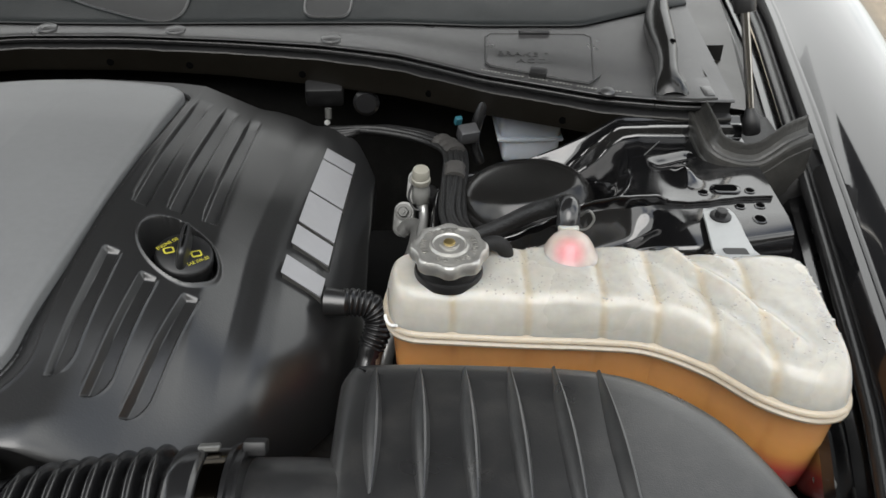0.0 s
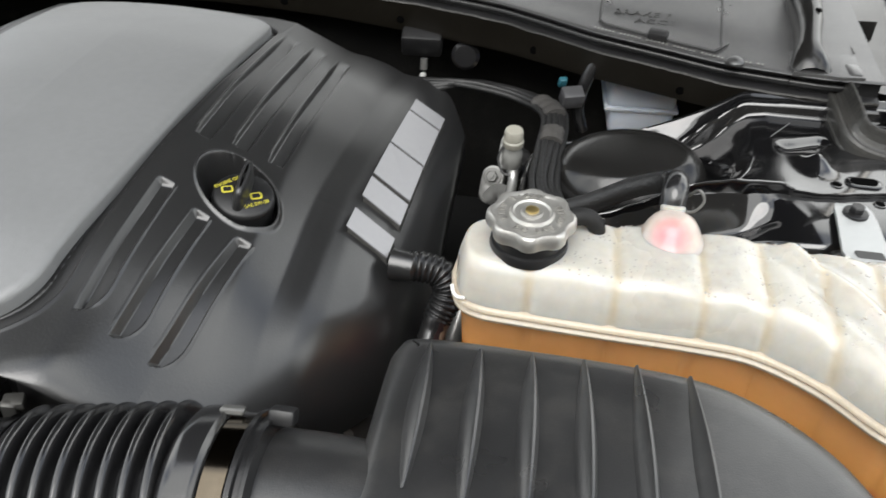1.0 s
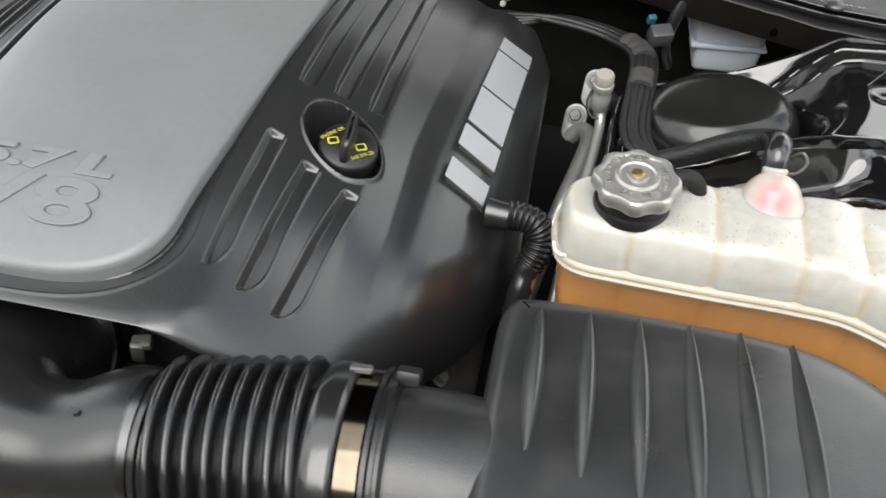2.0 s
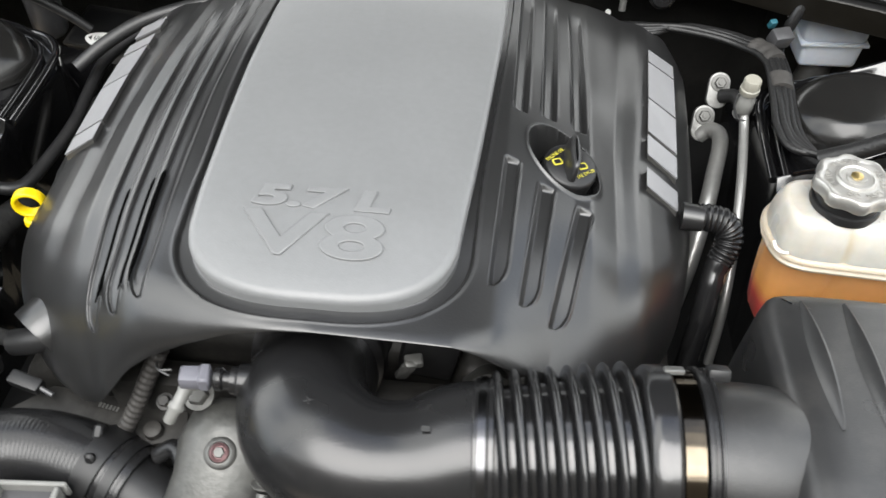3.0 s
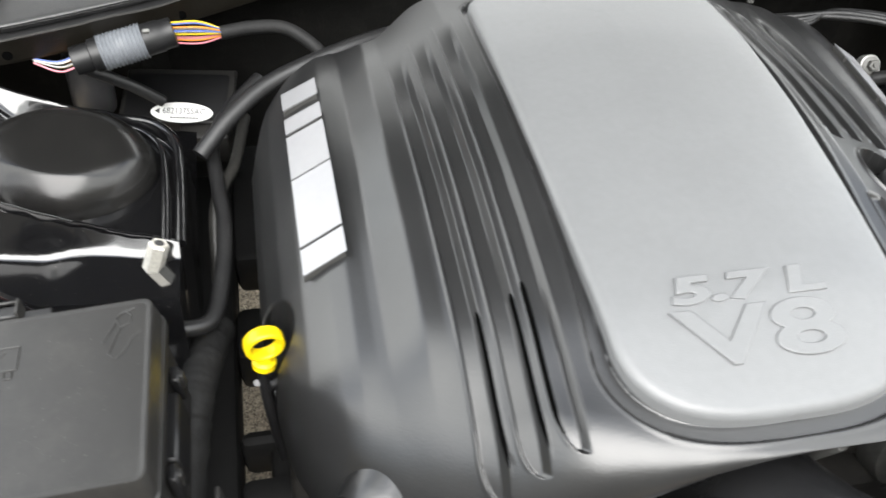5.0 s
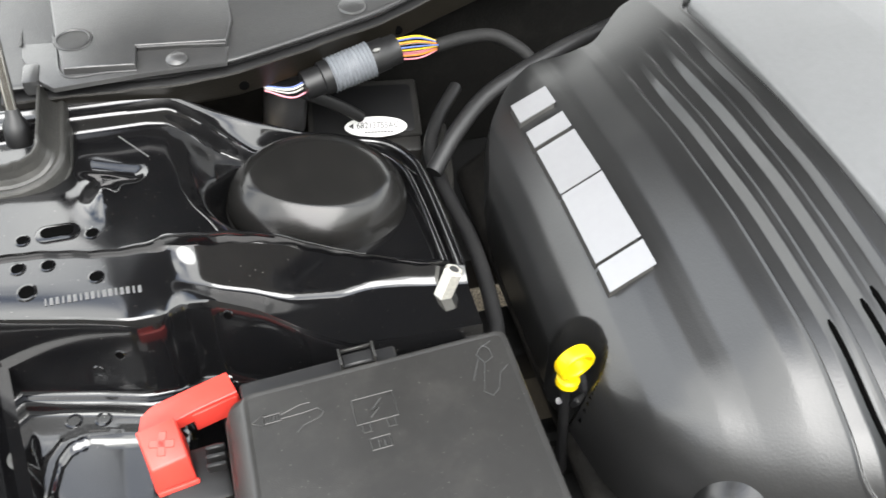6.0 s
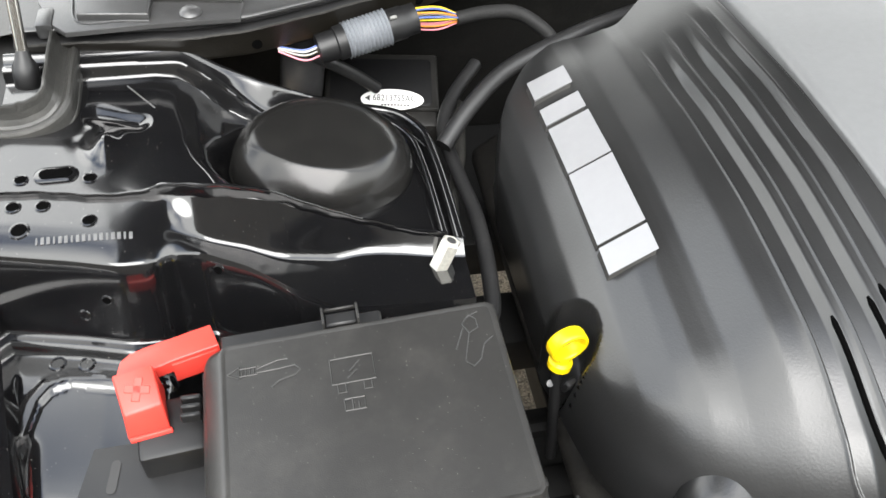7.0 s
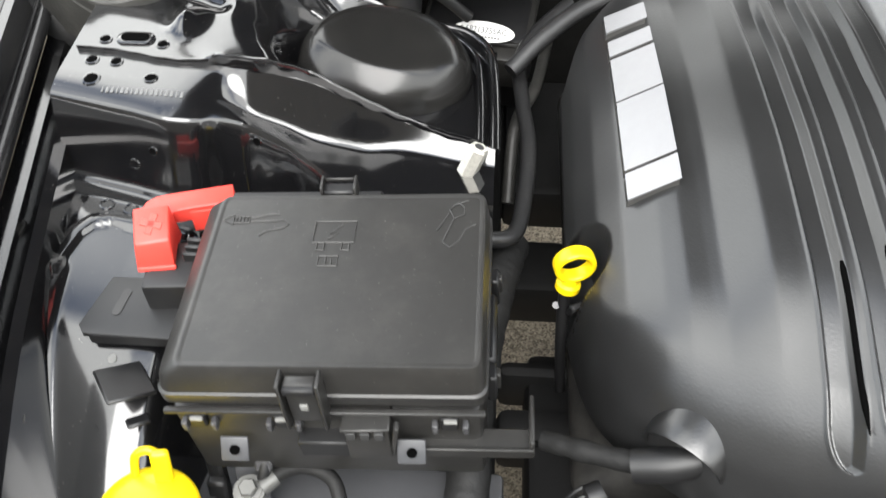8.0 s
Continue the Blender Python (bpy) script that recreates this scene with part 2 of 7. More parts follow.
def part(name, bm, material, parent=None, label="", smooth=True, category="", kind="", group=""):
    """Links a bmesh, built in world metres, as one mesh under a thing or part."""
    if parent:
        bmesh.ops.translate(bm, verts=bm.verts, vec=-origin_of(parent))
    me = bpy.data.meshes.new(name)
    bm.normal_update()
    bm.to_mesh(me)
    bm.free()
    for m in material if isinstance(material, (list, tuple)) else [material]:
        me.materials.append(m)
    if smooth:
        me.polygons.foreach_set("use_smooth", [True] * len(me.polygons))
        me.set_sharp_from_angle(angle=radians(42))
    ob = new(name, me)
    if parent:
        ob.parent = parent
    return tagged(ob, label, category, group, kind)


def curve1(xs, ys, soft=0.0, n=600):
    """A smoothed curve through stations, as a function."""
    xs, ys = np.array(xs, float), np.array(ys, float)
    g = np.linspace(xs[0], xs[-1], n)
    v = np.interp(g, xs, ys)
    if soft:
        k = max(1, int(soft / (xs[-1] - xs[0]) * n))
        w = np.exp(-0.5 * (np.arange(-3 * k, 3 * k + 1) / k) ** 2)
        p = np.pad(v, 3 * k, mode="edge")
        v = np.convolve(p, w / w.sum(), mode="valid")
    return lambda q: np.interp(q, g, v)


def sstep(a, b, v):
    t = np.clip((v - a) / (b - a), 0, 1)
    return t * t * (3 - 2 * t)


def grid_mesh(P, closed=False):
    """A bmesh from an array of points P[i][j]."""
    bm = bmesh.new()
    r, c = P.shape[:2]
    vs = [bm.verts.new(p) for p in P.reshape(-1, 3)]
    for i in range(r - 1):
        for j in range(c if closed else c - 1):
            k = (j + 1) % c
            bm.faces.new((vs[i * c + j], vs[i * c + k], vs[(i + 1) * c + k], vs[(i + 1) * c + j]))
    return bm


def thicken(bm, t):
    """Gives an open sheet a thickness, away from its normals."""
    bm.normal_update()
    bmesh.ops.solidify(bm, geom=bm.faces[:], thickness=t)
    return bm


def smooth_path(pts, n=12):
    """Catmull-Rom through the given points."""
    p = [Vector(q) for q in pts]
    p = [2 * p[0] - p[1], *p, 2 * p[-1] - p[-2]]
    out = []
    for a, b, c, d in zip(p, p[1:], p[2:], p[3:]):
        for i in range(n):
            t = i / n
            out.append(0.5 * (2 * b + (c - a) * t + (2 * a - 5 * b + 4 * c - d) * t * t + (3 * b - a - 3 * c + d) * t ** 3))
    return out + [p[-2]]


def tube(pts, r, n=12, seg=14, bm=None, cap=True, flat=1.0, straight=False):
    """A round (or flattened) tube along a path; r is a radius or a function of 0..1 along it."""
    bm = bm or bmesh.new()
    path = [Vector(q) for q in pts] if straight else smooth_path(pts, n)
    lens = [0.0]
    for a, b in zip(path, path[1:]):
        lens.append(lens[-1] + (b - a).length)
    up = None
    rings = []
    for i, p in enumerate(path):
        d = (path[min(i + 1, len(path) - 1)] - path[max(i - 1, 0)]).normalized()
        if up is None:
            up = d.orthogonal().normalized() if abs(d.z) > 0.9 else (Vector((0, 0, 1)) - d * d.z).normalized()
        up = (up - d * up.dot(d)).normalized()
        side = d.cross(up)
        rad = r(lens[i] / lens[-1]) if callable(r) else r
        rings.append([bm.verts.new(p + up * (math.cos(a) * rad * flat) + side * (math.sin(a) * rad)) for a in (2 * math.pi * k / seg for k in range(seg))])
    for a, b in zip(rings, rings[1:]):
        for k in range(seg):
            bm.faces.new((a[k], b[k], b[(k + 1) % seg], a[(k + 1) % seg]))
    if cap:
        bm.faces.new(rings[0])
        bm.faces.new(rings[-1][::-1])
    return bm


def lathe(profile, at=(0, 0, 0), axis=(0, 0, 1), seg=40, bm=None, wave=None):
    """Turns (radius, height) pairs round an axis. wave(angle, radius, height) may change the radius."""
    bm = bm or bmesh.new()
    q = Vector((0, 0, 1)).rotation_difference(Vector(axis).normalized())
    at = Vector(at)
    rings = []
    for r, h in profile:
        ring = []
        for k in range(seg):
            a = 2 * math.pi * k / seg
            rr = wave(a, r, h) if wave else r
            ring.append(bm.verts.new(at + q @ Vector((rr * math.cos(a), rr * math.sin(a), h))))
        rings.append(ring)
    for a, b in zip(rings, rings[1:]):
        for k in range(seg):
            bm.faces.new((a[k], a[(k + 1) % seg], b[(k + 1) % seg], b[k]))
    bm.faces.new(rings[0][::-1])
    bm.faces.new(rings[-1])
    return bm


def rbox(size, at, turn=(0, 0, 0), bevel=0.003, segs=2, bm=None, taper=1.0):
    """A box with rounded edges; taper scales its top."""
    b2 = bmesh.new()
    bmesh.ops.create_cube(b2, size=1)
    for v in b2.verts:
        k = taper if v.co.z > 0 else 1.0
        v.co = Vector((v.co.x * size[0] * k, v.co.y * size[1] * k, v.co.z * size[2]))
    if bevel:
        bmesh.ops.bevel(b2, geom=b2.edges[:], offset=bevel, segments=segs, profile=0.5, affect="EDGES", clamp_overlap=True)
    bmesh.ops.transform(b2, matrix=pose(*at, *turn), verts=b2.verts)
    return joined(b2, bm)


def joined(b2, bm=None):
    if bm is None:
        return b2
    me = bpy.data.meshes.new("tmp")
    b2.to_mesh(me)
    b2.free()
    bm.from_mesh(me)
    bpy.data.meshes.remove(me)
    return bm


def prism(outline, z0, z1, bevel=0.0, m=None, bm=None, segs=2):
    """A flat outline (x, y) raised from z0 to z1, bevelled on its top edge."""
    b2 = bmesh.new()
    f = b2.faces.new([b2.verts.new((x, y, z0)) for x, y in outline])
    if f.normal.z < 0 or sum(a[0] * b[1] - b[0] * a[1] for a, b in zip(outline, outline[1:] + outline[:1])) < 0:
        bmesh.ops.reverse_faces(b2, faces=[f])
    r = bmesh.ops.extrude_face_region(b2, geom=[f])
    top = [g for g in r["geom"] if isinstance(g, bmesh.types.BMVert)]
    bmesh.ops.translate(b2, verts=top, vec=(0, 0, z1 - z0))
    if bevel:
        es = [e for e in b2.edges if all(v.co.z > z0 + (z1 - z0) * 0.9 for v in e.verts)]
        bmesh.ops.bevel(b2, geom=es, offset=bevel, segments=segs, profile=0.5, affect="EDGES", clamp_overlap=True)
    bmesh.ops.recalc_face_normals(b2, faces=b2.faces[:])
    if m:
        bmesh.ops.transform(b2, matrix=m, verts=b2.verts)
    return joined(b2, bm)


def rounded(w, h, r, n=5, cx=0.0, cy=0.0):
    """Outline of a rectangle with round corners."""
    out = []
    for sx, sy, a0 in ((1, 1, 0), (-1, 1, 90), (-1, -1, 180), (1, -1, 270)):
        for i in range(n + 1):
            a = radians(a0 + 90 * i / n)
            out.append((cx + sx * (w / 2 - r) + r * math.cos(a), cy + sy * (h / 2 - r) + r * math.sin(a)))
    return out


def words(body, size, depth, m, squash=1.0, shear=0.0, outline=0.0, heavy=0.0):
    """Raised words in the built-in font, as a bmesh at the pose m."""
    cu = bpy.data.curves.new("words", "FONT")
    cu.body, cu.size, cu.extrude, cu.shear, cu.align_x, cu.align_y = body, size, depth, shear, "CENTER", "CENTER"
    cu.offset = heavy
    cu.bevel_depth = outline
    cu.resolution_u = 10 if size > 0.02 else 3
    ob = bpy.data.objects.new("words", cu)
    scene.collection.objects.link(ob)
    me = bpy.data.meshes.new_from_object(ob.evaluated_get(bpy.context.evaluated_depsgraph_get()))
    bm = bmesh.new()
    bm.from_mesh(me)
    bpy.data.objects.remove(ob)
    bpy.data.meshes.remove(me)
    bpy.data.curves.remove(cu)
    bmesh.ops.transform(bm, matrix=m @ Matrix.Diagonal((squash, 1, 1, 1)), verts=bm.verts)
    return bm


def bolt(name, at, axis, r, parent, material=None, label="", washer=True):
    """Hexagon head with a washer face."""
    bm = lathe([(r * 0.2, r * 1.0), (r * 0.82, r * 1.0), (r * 0.95, r * 0.85), (r * 0.95, 0)][::-1], at, axis, 6)
    if washer:
        lathe([(r * 1.35, -r * 0.1), (r * 1.35, r * 0.12), (r * 0.9, r * 0.16)], at, axis, 20, bm)
    return part(name, bm, material or M_STEEL, parent, label, smooth=False)


# ---- the body round the engine ----
ground = part("ground", grid_mesh(np.array([[(x, y, 0) for x in np.linspace(-300, 300, 25)] for y in np.linspace(-300, 300, 25)])), M_GROUND, None, "pale sandy gravelled asphalt lying under the parked car", False, "ground", "structure")

fender_line = curve1([-0.9, -0.3, -0.1, 0.014, 0.08, 0.248, 0.447, 0.728, 1.2], [0.50, 0.60, 0.645, 0.679, 0.692, 0.724, 0.761, 0.81, 0.86], 0.04)


def fender(side):
    """Painted wing: a deep gutter, a folded inner flange and the crowned outer skin."""
    ys = np.linspace(-0.9, 1.2, 70)
    skin = [(0.012, 0.870), (0.013, 0.902), (0.018, 0.912), (0.024, 0.914), (0.030, 0.908), (0.034, 0.907), (0.040, 0.913), (0.050, 0.921), (0.075, 0.930), (0.105, 0.932), (0.14, 0.924), (0.18, 0.900), (0.215, 0.86), (0.24, 0.80), (0.255, 0.70), (0.262, 0.55), (0.262, 0.40), (0.25, 0.28)]
    P = np.array([[(side * (float(fender_line(y)) + d), y, z + 0.02 * (y - 0.3)) for d, z in skin] for y in ys])
    bm = grid_mesh(P if side > 0 else P[:, ::-1])
    th = thing("fender", (side * 0.85, 0, 0.3), "polished black painted front fender with folded inner flange", "fender", "fenders")
    part("outer_skin", bm, M_BODY, th)
    gut = [(-0.034, 0.62), (-0.032, 0.80), (-0.028, 0.868), (-0.021, 0.872), (-0.018, 0.850), (-0.008, 0.846), (-0.003, 0.862), (0.011, 0.866), (0.0115, 0.84)]
    P = np.array([[(side * (float(fender_line(y)) + d), y, z + 0.015 * (y - 0.3)) for d, z in gut] for y in ys])
    part("fender_seal", tube([(side * (float(fender_line(y)) + 0.008), y, 0.884 + 0.02 * (y - 0.3)) for y in np.linspace(-0.6, 1.1, 40)], 0.0062, 1, 10, straight=True), M_RUBBER, th, "black rubber seal along the fender")
    part("gutter", grid_mesh(P if side > 0 else P[:, ::-1]), M_PAINT, th)
    for y in (-0.02, 0.14):
        bolt("bolt", (side * (float(fender_line(y)) - 0.021), y, 0.848), (0, 0, 1), 0.006, th)
    return th


fender(-1)
fender(1)

# the pressed tower, by half-width: front crease, weld flange, two rear folds and the floor between
crease_y = curve1([0.36, 0.40, 0.43, 0.461, 0.49, 0.52, 0.55, 0.567, 0.578, 0.60, 0.63, 0.70], [0.160, 0.160, 0.160, 0.162, 0.176, 0.196, 0.209, 0.204, 0.192, 0.190, 0.199, 0.216], 0.004)
crease_z = curve1([0.36, 0.40, 0.43, 0.461, 0.49, 0.52, 0.55, 0.567, 0.578, 0.60, 0.70], [0.862, 0.864, 0.867, 0.867, 0.875, 0.882, 0.886, 0.894, 0.902, 0.905, 0.905], 0.004)
flange_y = curve1([0.36, 0.385, 0.41, 0.44, 0.47, 0.50, 0.53, 0.571, 0.587, 0.62, 0.66, 0.70], [0.207, 0.211, 0.2163, 0.2205, 0.2225, 0.2255, 0.2325, 0.2436, 0.2455, 0.2495, 0.258, 0.262], 0.003)
flange_z = curve1([0.36, 0.385, 0.41, 0.44, 0.47, 0.50, 0.53, 0.571, 0.583, 0.60, 0.70], [0.874, 0.8794, 0.883, 0.891, 0.9075, 0.923, 0.9265, 0.921, 0.9145, 0.9125, 0.912], 0.003)
sheet_z = curve1([0.36, 0.385, 0.41, 0.44, 0.47, 0.50, 0.53, 0.571, 0.60, 0.70], [0.8704, 0.8758, 0.8794, 0.8874, 0.902, 0.914, 0.9155, 0.9105, 0.909, 0.9085], 0.004)
fold_b_y = curve1([0.36, 0.38, 0.40, 0.43, 0.46, 0.49, 0.50, 0.53, 0.56, 0.70], [0.306, 0.341, 0.358, 0.370, 0.371, 0.366, 0.362, 0.372, 0.383, 0.383], 0.003)
fold_b_z = curve1([0.36, 0.46, 0.50, 0.53, 0.56, 0.70], [0.852, 0.864, 0.8725, 0.8976, 0.917, 0.919], 0.004)
fold_a_y = curve1([0.36, 0.38, 0.40, 0.43, 0.46, 0.50, 0.53, 0.56, 0.70], [0.31, 0.345, 0.362, 0.374, 0.376, 0.3822, 0.3887, 0.396, 0.396], 0.003)
fold_a_z = curve1([0.36, 0.46, 0.50, 0.53, 0.56, 0.70], [0.852, 0.874, 0.889, 0.902, 0.919, 0.922], 0.004)
sweep_shelf = curve1([0.36, 0.44, 0.47, 0.50, 0.53, 0.555, 0.70], [0.80, 0.80, 0.70, 0.52, 0.46, 0.40, 0.40], 0.006)
tower_floor = curve1([0.30, 0.36, 0.385, 0.45, 0.50, 0.53, 0.548, 0.560, 0.575, 0.76], [0.852, 0.852, 0.856, 0.861, 0.866, 0.880, 0.898, 0.9055, 0.908, 0.909], 0.002)
pocket_edge = curve1([0.20, 0.246, 0.269, 0.287, 0.307, 0.344, 0.45], [-0.030, -0.026, -0.016, -0.006, 0.001, 0.005, 0.005], 0.004)


def ridge_along(u, y, pts, wide):
    """Rounded bead of half-width wide along a line of points, 0 to 1."""
    best = np.full(np.shape(u + y), 9.0)
    for a, b in zip(pts[:-1], pts[1:]):
        dx, dy = b[0] - a[0], b[1] - a[1]
        t = np.clip(((u - a[0]) * dx + (y - a[1]) * dy) / (dx * dx + dy * dy), 0, 1)
        best = np.minimum(best, np.hypot(u - a[0] - t * dx, y - a[1] - t * dy))
    return np.exp(-((best / wide) ** 2))


def flat_bead(u, y, pts, inner, outer):
    """Flat-topped bead along a line of points, 0 to 1."""
    best = np.full(np.shape(u + y), 9.0)
    for a, b in zip(pts[:-1], pts[1:]):
        dx, dy = b[0] - a[0], b[1] - a[1]
        t = np.clip(((u - a[0]) * dx + (y - a[1]) * dy) / (dx * dx + dy * dy), 0, 1)
        best = np.minimum(best, np.hypot(u - a[0] - t * dx, y - a[1] - t * dy))
    return sstep(outer, inner, best)


def tower_height(u, y, left=False):
    """Height of the pressed strut tower at half-width u and length y."""
    yc, zc, yf = crease_y(u), crease_z(u), flange_y(u)
    zf = sheet_z(u)
    # between crease and flange: a hollow sweep inboard, a flat plate outboard
    s = np.clip((y - yc) / (yf - yc), 0, 1)
    outboard = sstep(0.540, 0.612, u)
    shelf = s - sweep_shelf(u)
    reach = lambda q: (q + np.sqrt(q * q + 0.0025)) / 2
    hollow = reach(shelf) / reach(1 - sweep_shelf(u))
    plate = 1 - (1 - np.clip(s / 0.5, 0, 1)) ** 2
    sweep = zc + (zf - zc) * (hollow * (1 - outboard) + plate * outboard)
    # behind the flange the sheet settles to the floor and its pocket, then climbs the rear folds
    base = tower_floor(u - pocket_edge(y))
    settle = np.exp(-((np.clip(y - yf, 0, 9) / (0.008 + 0.014 * outboard)) ** 2))
    back = base + (zf - base) * settle
    yb, zb, ya, za = fold_b_y(u), fold_b_z(u), fold_a_y(u), fold_a_z(u)
    back = back + (np.maximum(zb, base) - back) * sstep(yb - 0.007, yb, y)
    top = zb + (za - zb) * sstep(yb, ya, y)
    back = np.where(y > yb, np.maximum(top, np.minimum(back, top)), back)
    back = back + 0.0022 * np.exp(-(((y - ya) / 0.0034) ** 2)) + 0.0016 * np.exp(-(((y - yb) / 0.0030) ** 2)) * outboard
    back = back - 0.060 * sstep(ya + 0.003, ya + 0.022, y)
    pocket = np.hypot((u - 0.458) / 0.073, (y - 0.306) / 0.062)
    back = np.minimum(back, 0.862 + 0.20 * np.clip(pocket - 1.02, 0, 9) + 0 * back)
    back = back + 0.0085 * np.exp(-(((u - 0.612) / 0.0105) ** 2 + ((y - 0.300) / 0.0165) ** 2)) - 0.0028 * ridge_along(u, y, [(0.622, 0.336), (0.602, 0.327), (0.592, 0.324)], 0.0075)
    z = np.where(y < yf, sweep, back)
    fall = np.clip(yc - y, 0, None)
    if left:
        drop = 0.058 * sstep(-0.001, 0.024, fall) + 0.007 * sstep(0.028, 0.036, fall) + 0.02 * np.clip(fall - 0.055, 0, 0.100) + 0.48 * (np.sqrt((fall - 0.150) ** 2 + 0.0004) + fall - 0.150) / 2 + 0.05 * sstep(0.585, 0.535, u) * sstep(0.02, 0.06, fall)
        drop = drop - 0.05 * np.clip(u - 0.62, 0, 1) * sstep(0.03, 0.06, fall)
    else:
        drop = 0.072 * sstep(0.0, 0.030, fall) + 0.022 * sstep(0.02, 0.09, fall) + 0.05 * sstep(0.10, 0.4, fall) + 0.16 * np.clip(u - 0.575, 0, 1) * sstep(0.015, 0.06, fall)
    z = np.where(y < yc, zc - drop, z)
    if left:
        z = z + 0.0030 * flat_bead(u, y, [(0.52, 0.140), (0.609, 0.143), (0.643, 0.150), (0.656, 0.146), (0.664, 0.135), (0.669, 0.114), (0.669, 0.096)], 0.0034, 0.0066)
        z = z + 0.0090 * ridge_along(u, y, [(0.669, 0.100), (0.664, 0.056), (0.646, -0.03), (0.622, -0.14)], 0.0060)
        z = z - 0.0100 * ridge_along(u, y, [(0.684, 0.150), (0.676, 0.056), (0.658, -0.03), (0.634, -0.14)], 0.0050)
    return z


def tower_normal(u, y, left):
    h = lambda a, b: float(tower_height(np.array(a), np.array(b), left))
    return (-(h(u + 0.001, y) - h(u - 0.001, y)) / 0.002, -(h(u, y + 0.001) - h(u, y - 0.001)) / 0.002, 1.0)


def tower(side):
    """Gloss black strut tower with its weld flange, holes and domed strut cap."""
    left = side < 0
    us = np.linspace(0.366, 0.690, 240)
    yc, yf, yb, ya = crease_y(us), flange_y(us), fold_b_y(us), fold_a_y(us)
    flat = 0 * us
    stops = [(-0.45 + flat, 0), (-0.15 + flat, 18), (yc - 0.042, 110), (yc + 0.002, 44), (yf - 0.001, 26), (yf + 0.001, 3), (yf + 0.012, 14), (yb - 0.027, 46), (ya + 0.005, 40), (ya + 0.024, 16), (0.43 + flat, 4)]
    Y = np.concatenate([p0[None] + (p1 - p0)[None] * np.linspace(0, 1, n + 1)[:-1, None] for (p0, _), (p1, n) in zip(stops[:-1], stops[1:])] + [stops[-1][0][None]])
    U = np.repeat(us[None], len(Y), 0)
    Z = tower_height(U, Y, left)
    P = np.stack([side * U, Y, Z], -1)
    wall = P[:, :1].copy()
    wall[..., 2] = 0.52
    wall[..., 0] += side * 0.03
    P = np.concatenate([wall, P], 1)
    th = thing("strut_tower", (side * 0.5, 0.25, 0.6), "gloss black pressed steel strut tower with weld flange", "strut tower", "strut towers", "structure")
    part("pressing", grid_mesh(P if side > 0 else P[:, ::-1]), M_PAINT, th)
    fl = [(side * u, float(flange_y(u)) + 0.0005 * math.sin(90 * u) + 0.0003 * math.sin(310 * u), float(flange_z(u))) for u in np.linspace(0.378, 0.684, 120)]
    P = np.array([[(x, y + a, z + h) for x, y, z in fl] for a, h in ((-0.0004, -0.013), (-0.0016, -0.0030), (-0.0018, 0.0), (-0.0012, 0.0008), (0.0002, 0.0008), (0.0010, 0.0), (0.0014, -0.0040), (0.0040, -0.0130))])
    part("weld_flange", grid_mesh(P if side < 0 else P[:, ::-1]), M_PAINT, th)
    for off, r in ((0.0, 0.0042), (0.011, 0.0030)):
        rim = [(side * (u + off), y - off, 0.862 + 0.003 * (off > 0)) for u, y in ((0.445, 0.378), (0.422, 0.373), (0.392, 0.362), (0.374, 0.338), (0.369, 0.305), (0.367, 0.262), (0.366, 0.215))]
        part("rim_bead", tube(rim, r, 8, 12), M_PAINT, th)
    # drilled holes in the flat plate and the front wall, as dark discs inside rims
    holes = [(0.6625, 0.2250, 0.0052), (0.669, 0.2465, 0.0042), (0.650, 0.2450, 0.0040), (0.619, 0.2275, 0.0042), (0.667, 0.272, 0.0040), (0.6215, 0.2680, 0.0040)]
    if left:
        holes += [(0.540, 0.200, 0.0030), (0.652, 0.164, 0.0044), (0.633, 0.161, 0.0044), (0.612, 0.183, 0.0028), (0.630, 0.184, 0.0034)]
    for k, (u, y, r) in enumerate(holes):
        z = float(tower_height(np.array(u), np.array(y), left))
        nx, ny, nz = tower_normal(u, y, left)
        ax = (side * nx, ny, nz)
        part("hole_rim", lathe([(r * 1.40, -0.0004), (r * 1.25, 0.0009), (r, 0.0011), (r * 0.92, 0.0003)], (side * u, y, z), ax, 20), M_PAINT, th)
        if k not in (7, 8, 10):
            part("hole", lathe([(r * 0.95, 0.0003), (r * 0.93, 0.0005), (0.0001, 0.0005)], (side * u, y, z), ax, 18), M_OPENING_SHADE, th)
    z = float(tower_height(np.array(0.644), np.array(0.274), left))
    part("slot_rim", prism(rounded(0.030, 0.016, 0.0078, 8), 0, 0.0022, 0.0015, pose(side * 0.644, 0.274, z - 0.0003)), M_PAINT, th)
    part("slot_hole", prism(rounded(0.022, 0.009, 0.0044, 8), 0, 0.0006, 0, pose(side * 0.644, 0.274, z + 0.0020)), M_OPENING_SHADE, th)
    # stamped figures, drawn as small bars
    for i in range(17 if left else 0):
        u, y = 0.651 - 0.0037 * i, 0.2150 - 0.00022 * i
        z = float(tower_height(np.array(u), np.array(y), left))
        part("stamp_mark", rbox((0.0024 if i % 3 else 0.0015, 0.0062, 0.0008), (side * u, y, z), (0, 0, 4), 0.0003, 1), M_STAMP, th, smooth=False)
    for i in range(9):
        u, y = 0.600 - 0.0024 * i, 0.366 - 0.0032 * i
        z = float(tower_height(np.array(u), np.array(y), left))
        part("stamp_mark", rbox((0.0012, 0.0034, 0.0007), (side * u, y, z), (0, 0, -35 * side), 0.0002, 1), M_STAMP, th, smooth=False)
    cap = thing("strut_cap", (side * 0.458, 0.308, 0.86), "satin black domed strut tower cap with an oval crest", "strut cap", "strut caps")
    rs, aa = np.linspace(0, 1, 44), np.linspace(0, 2 * np.pi, 96, endpoint=False)
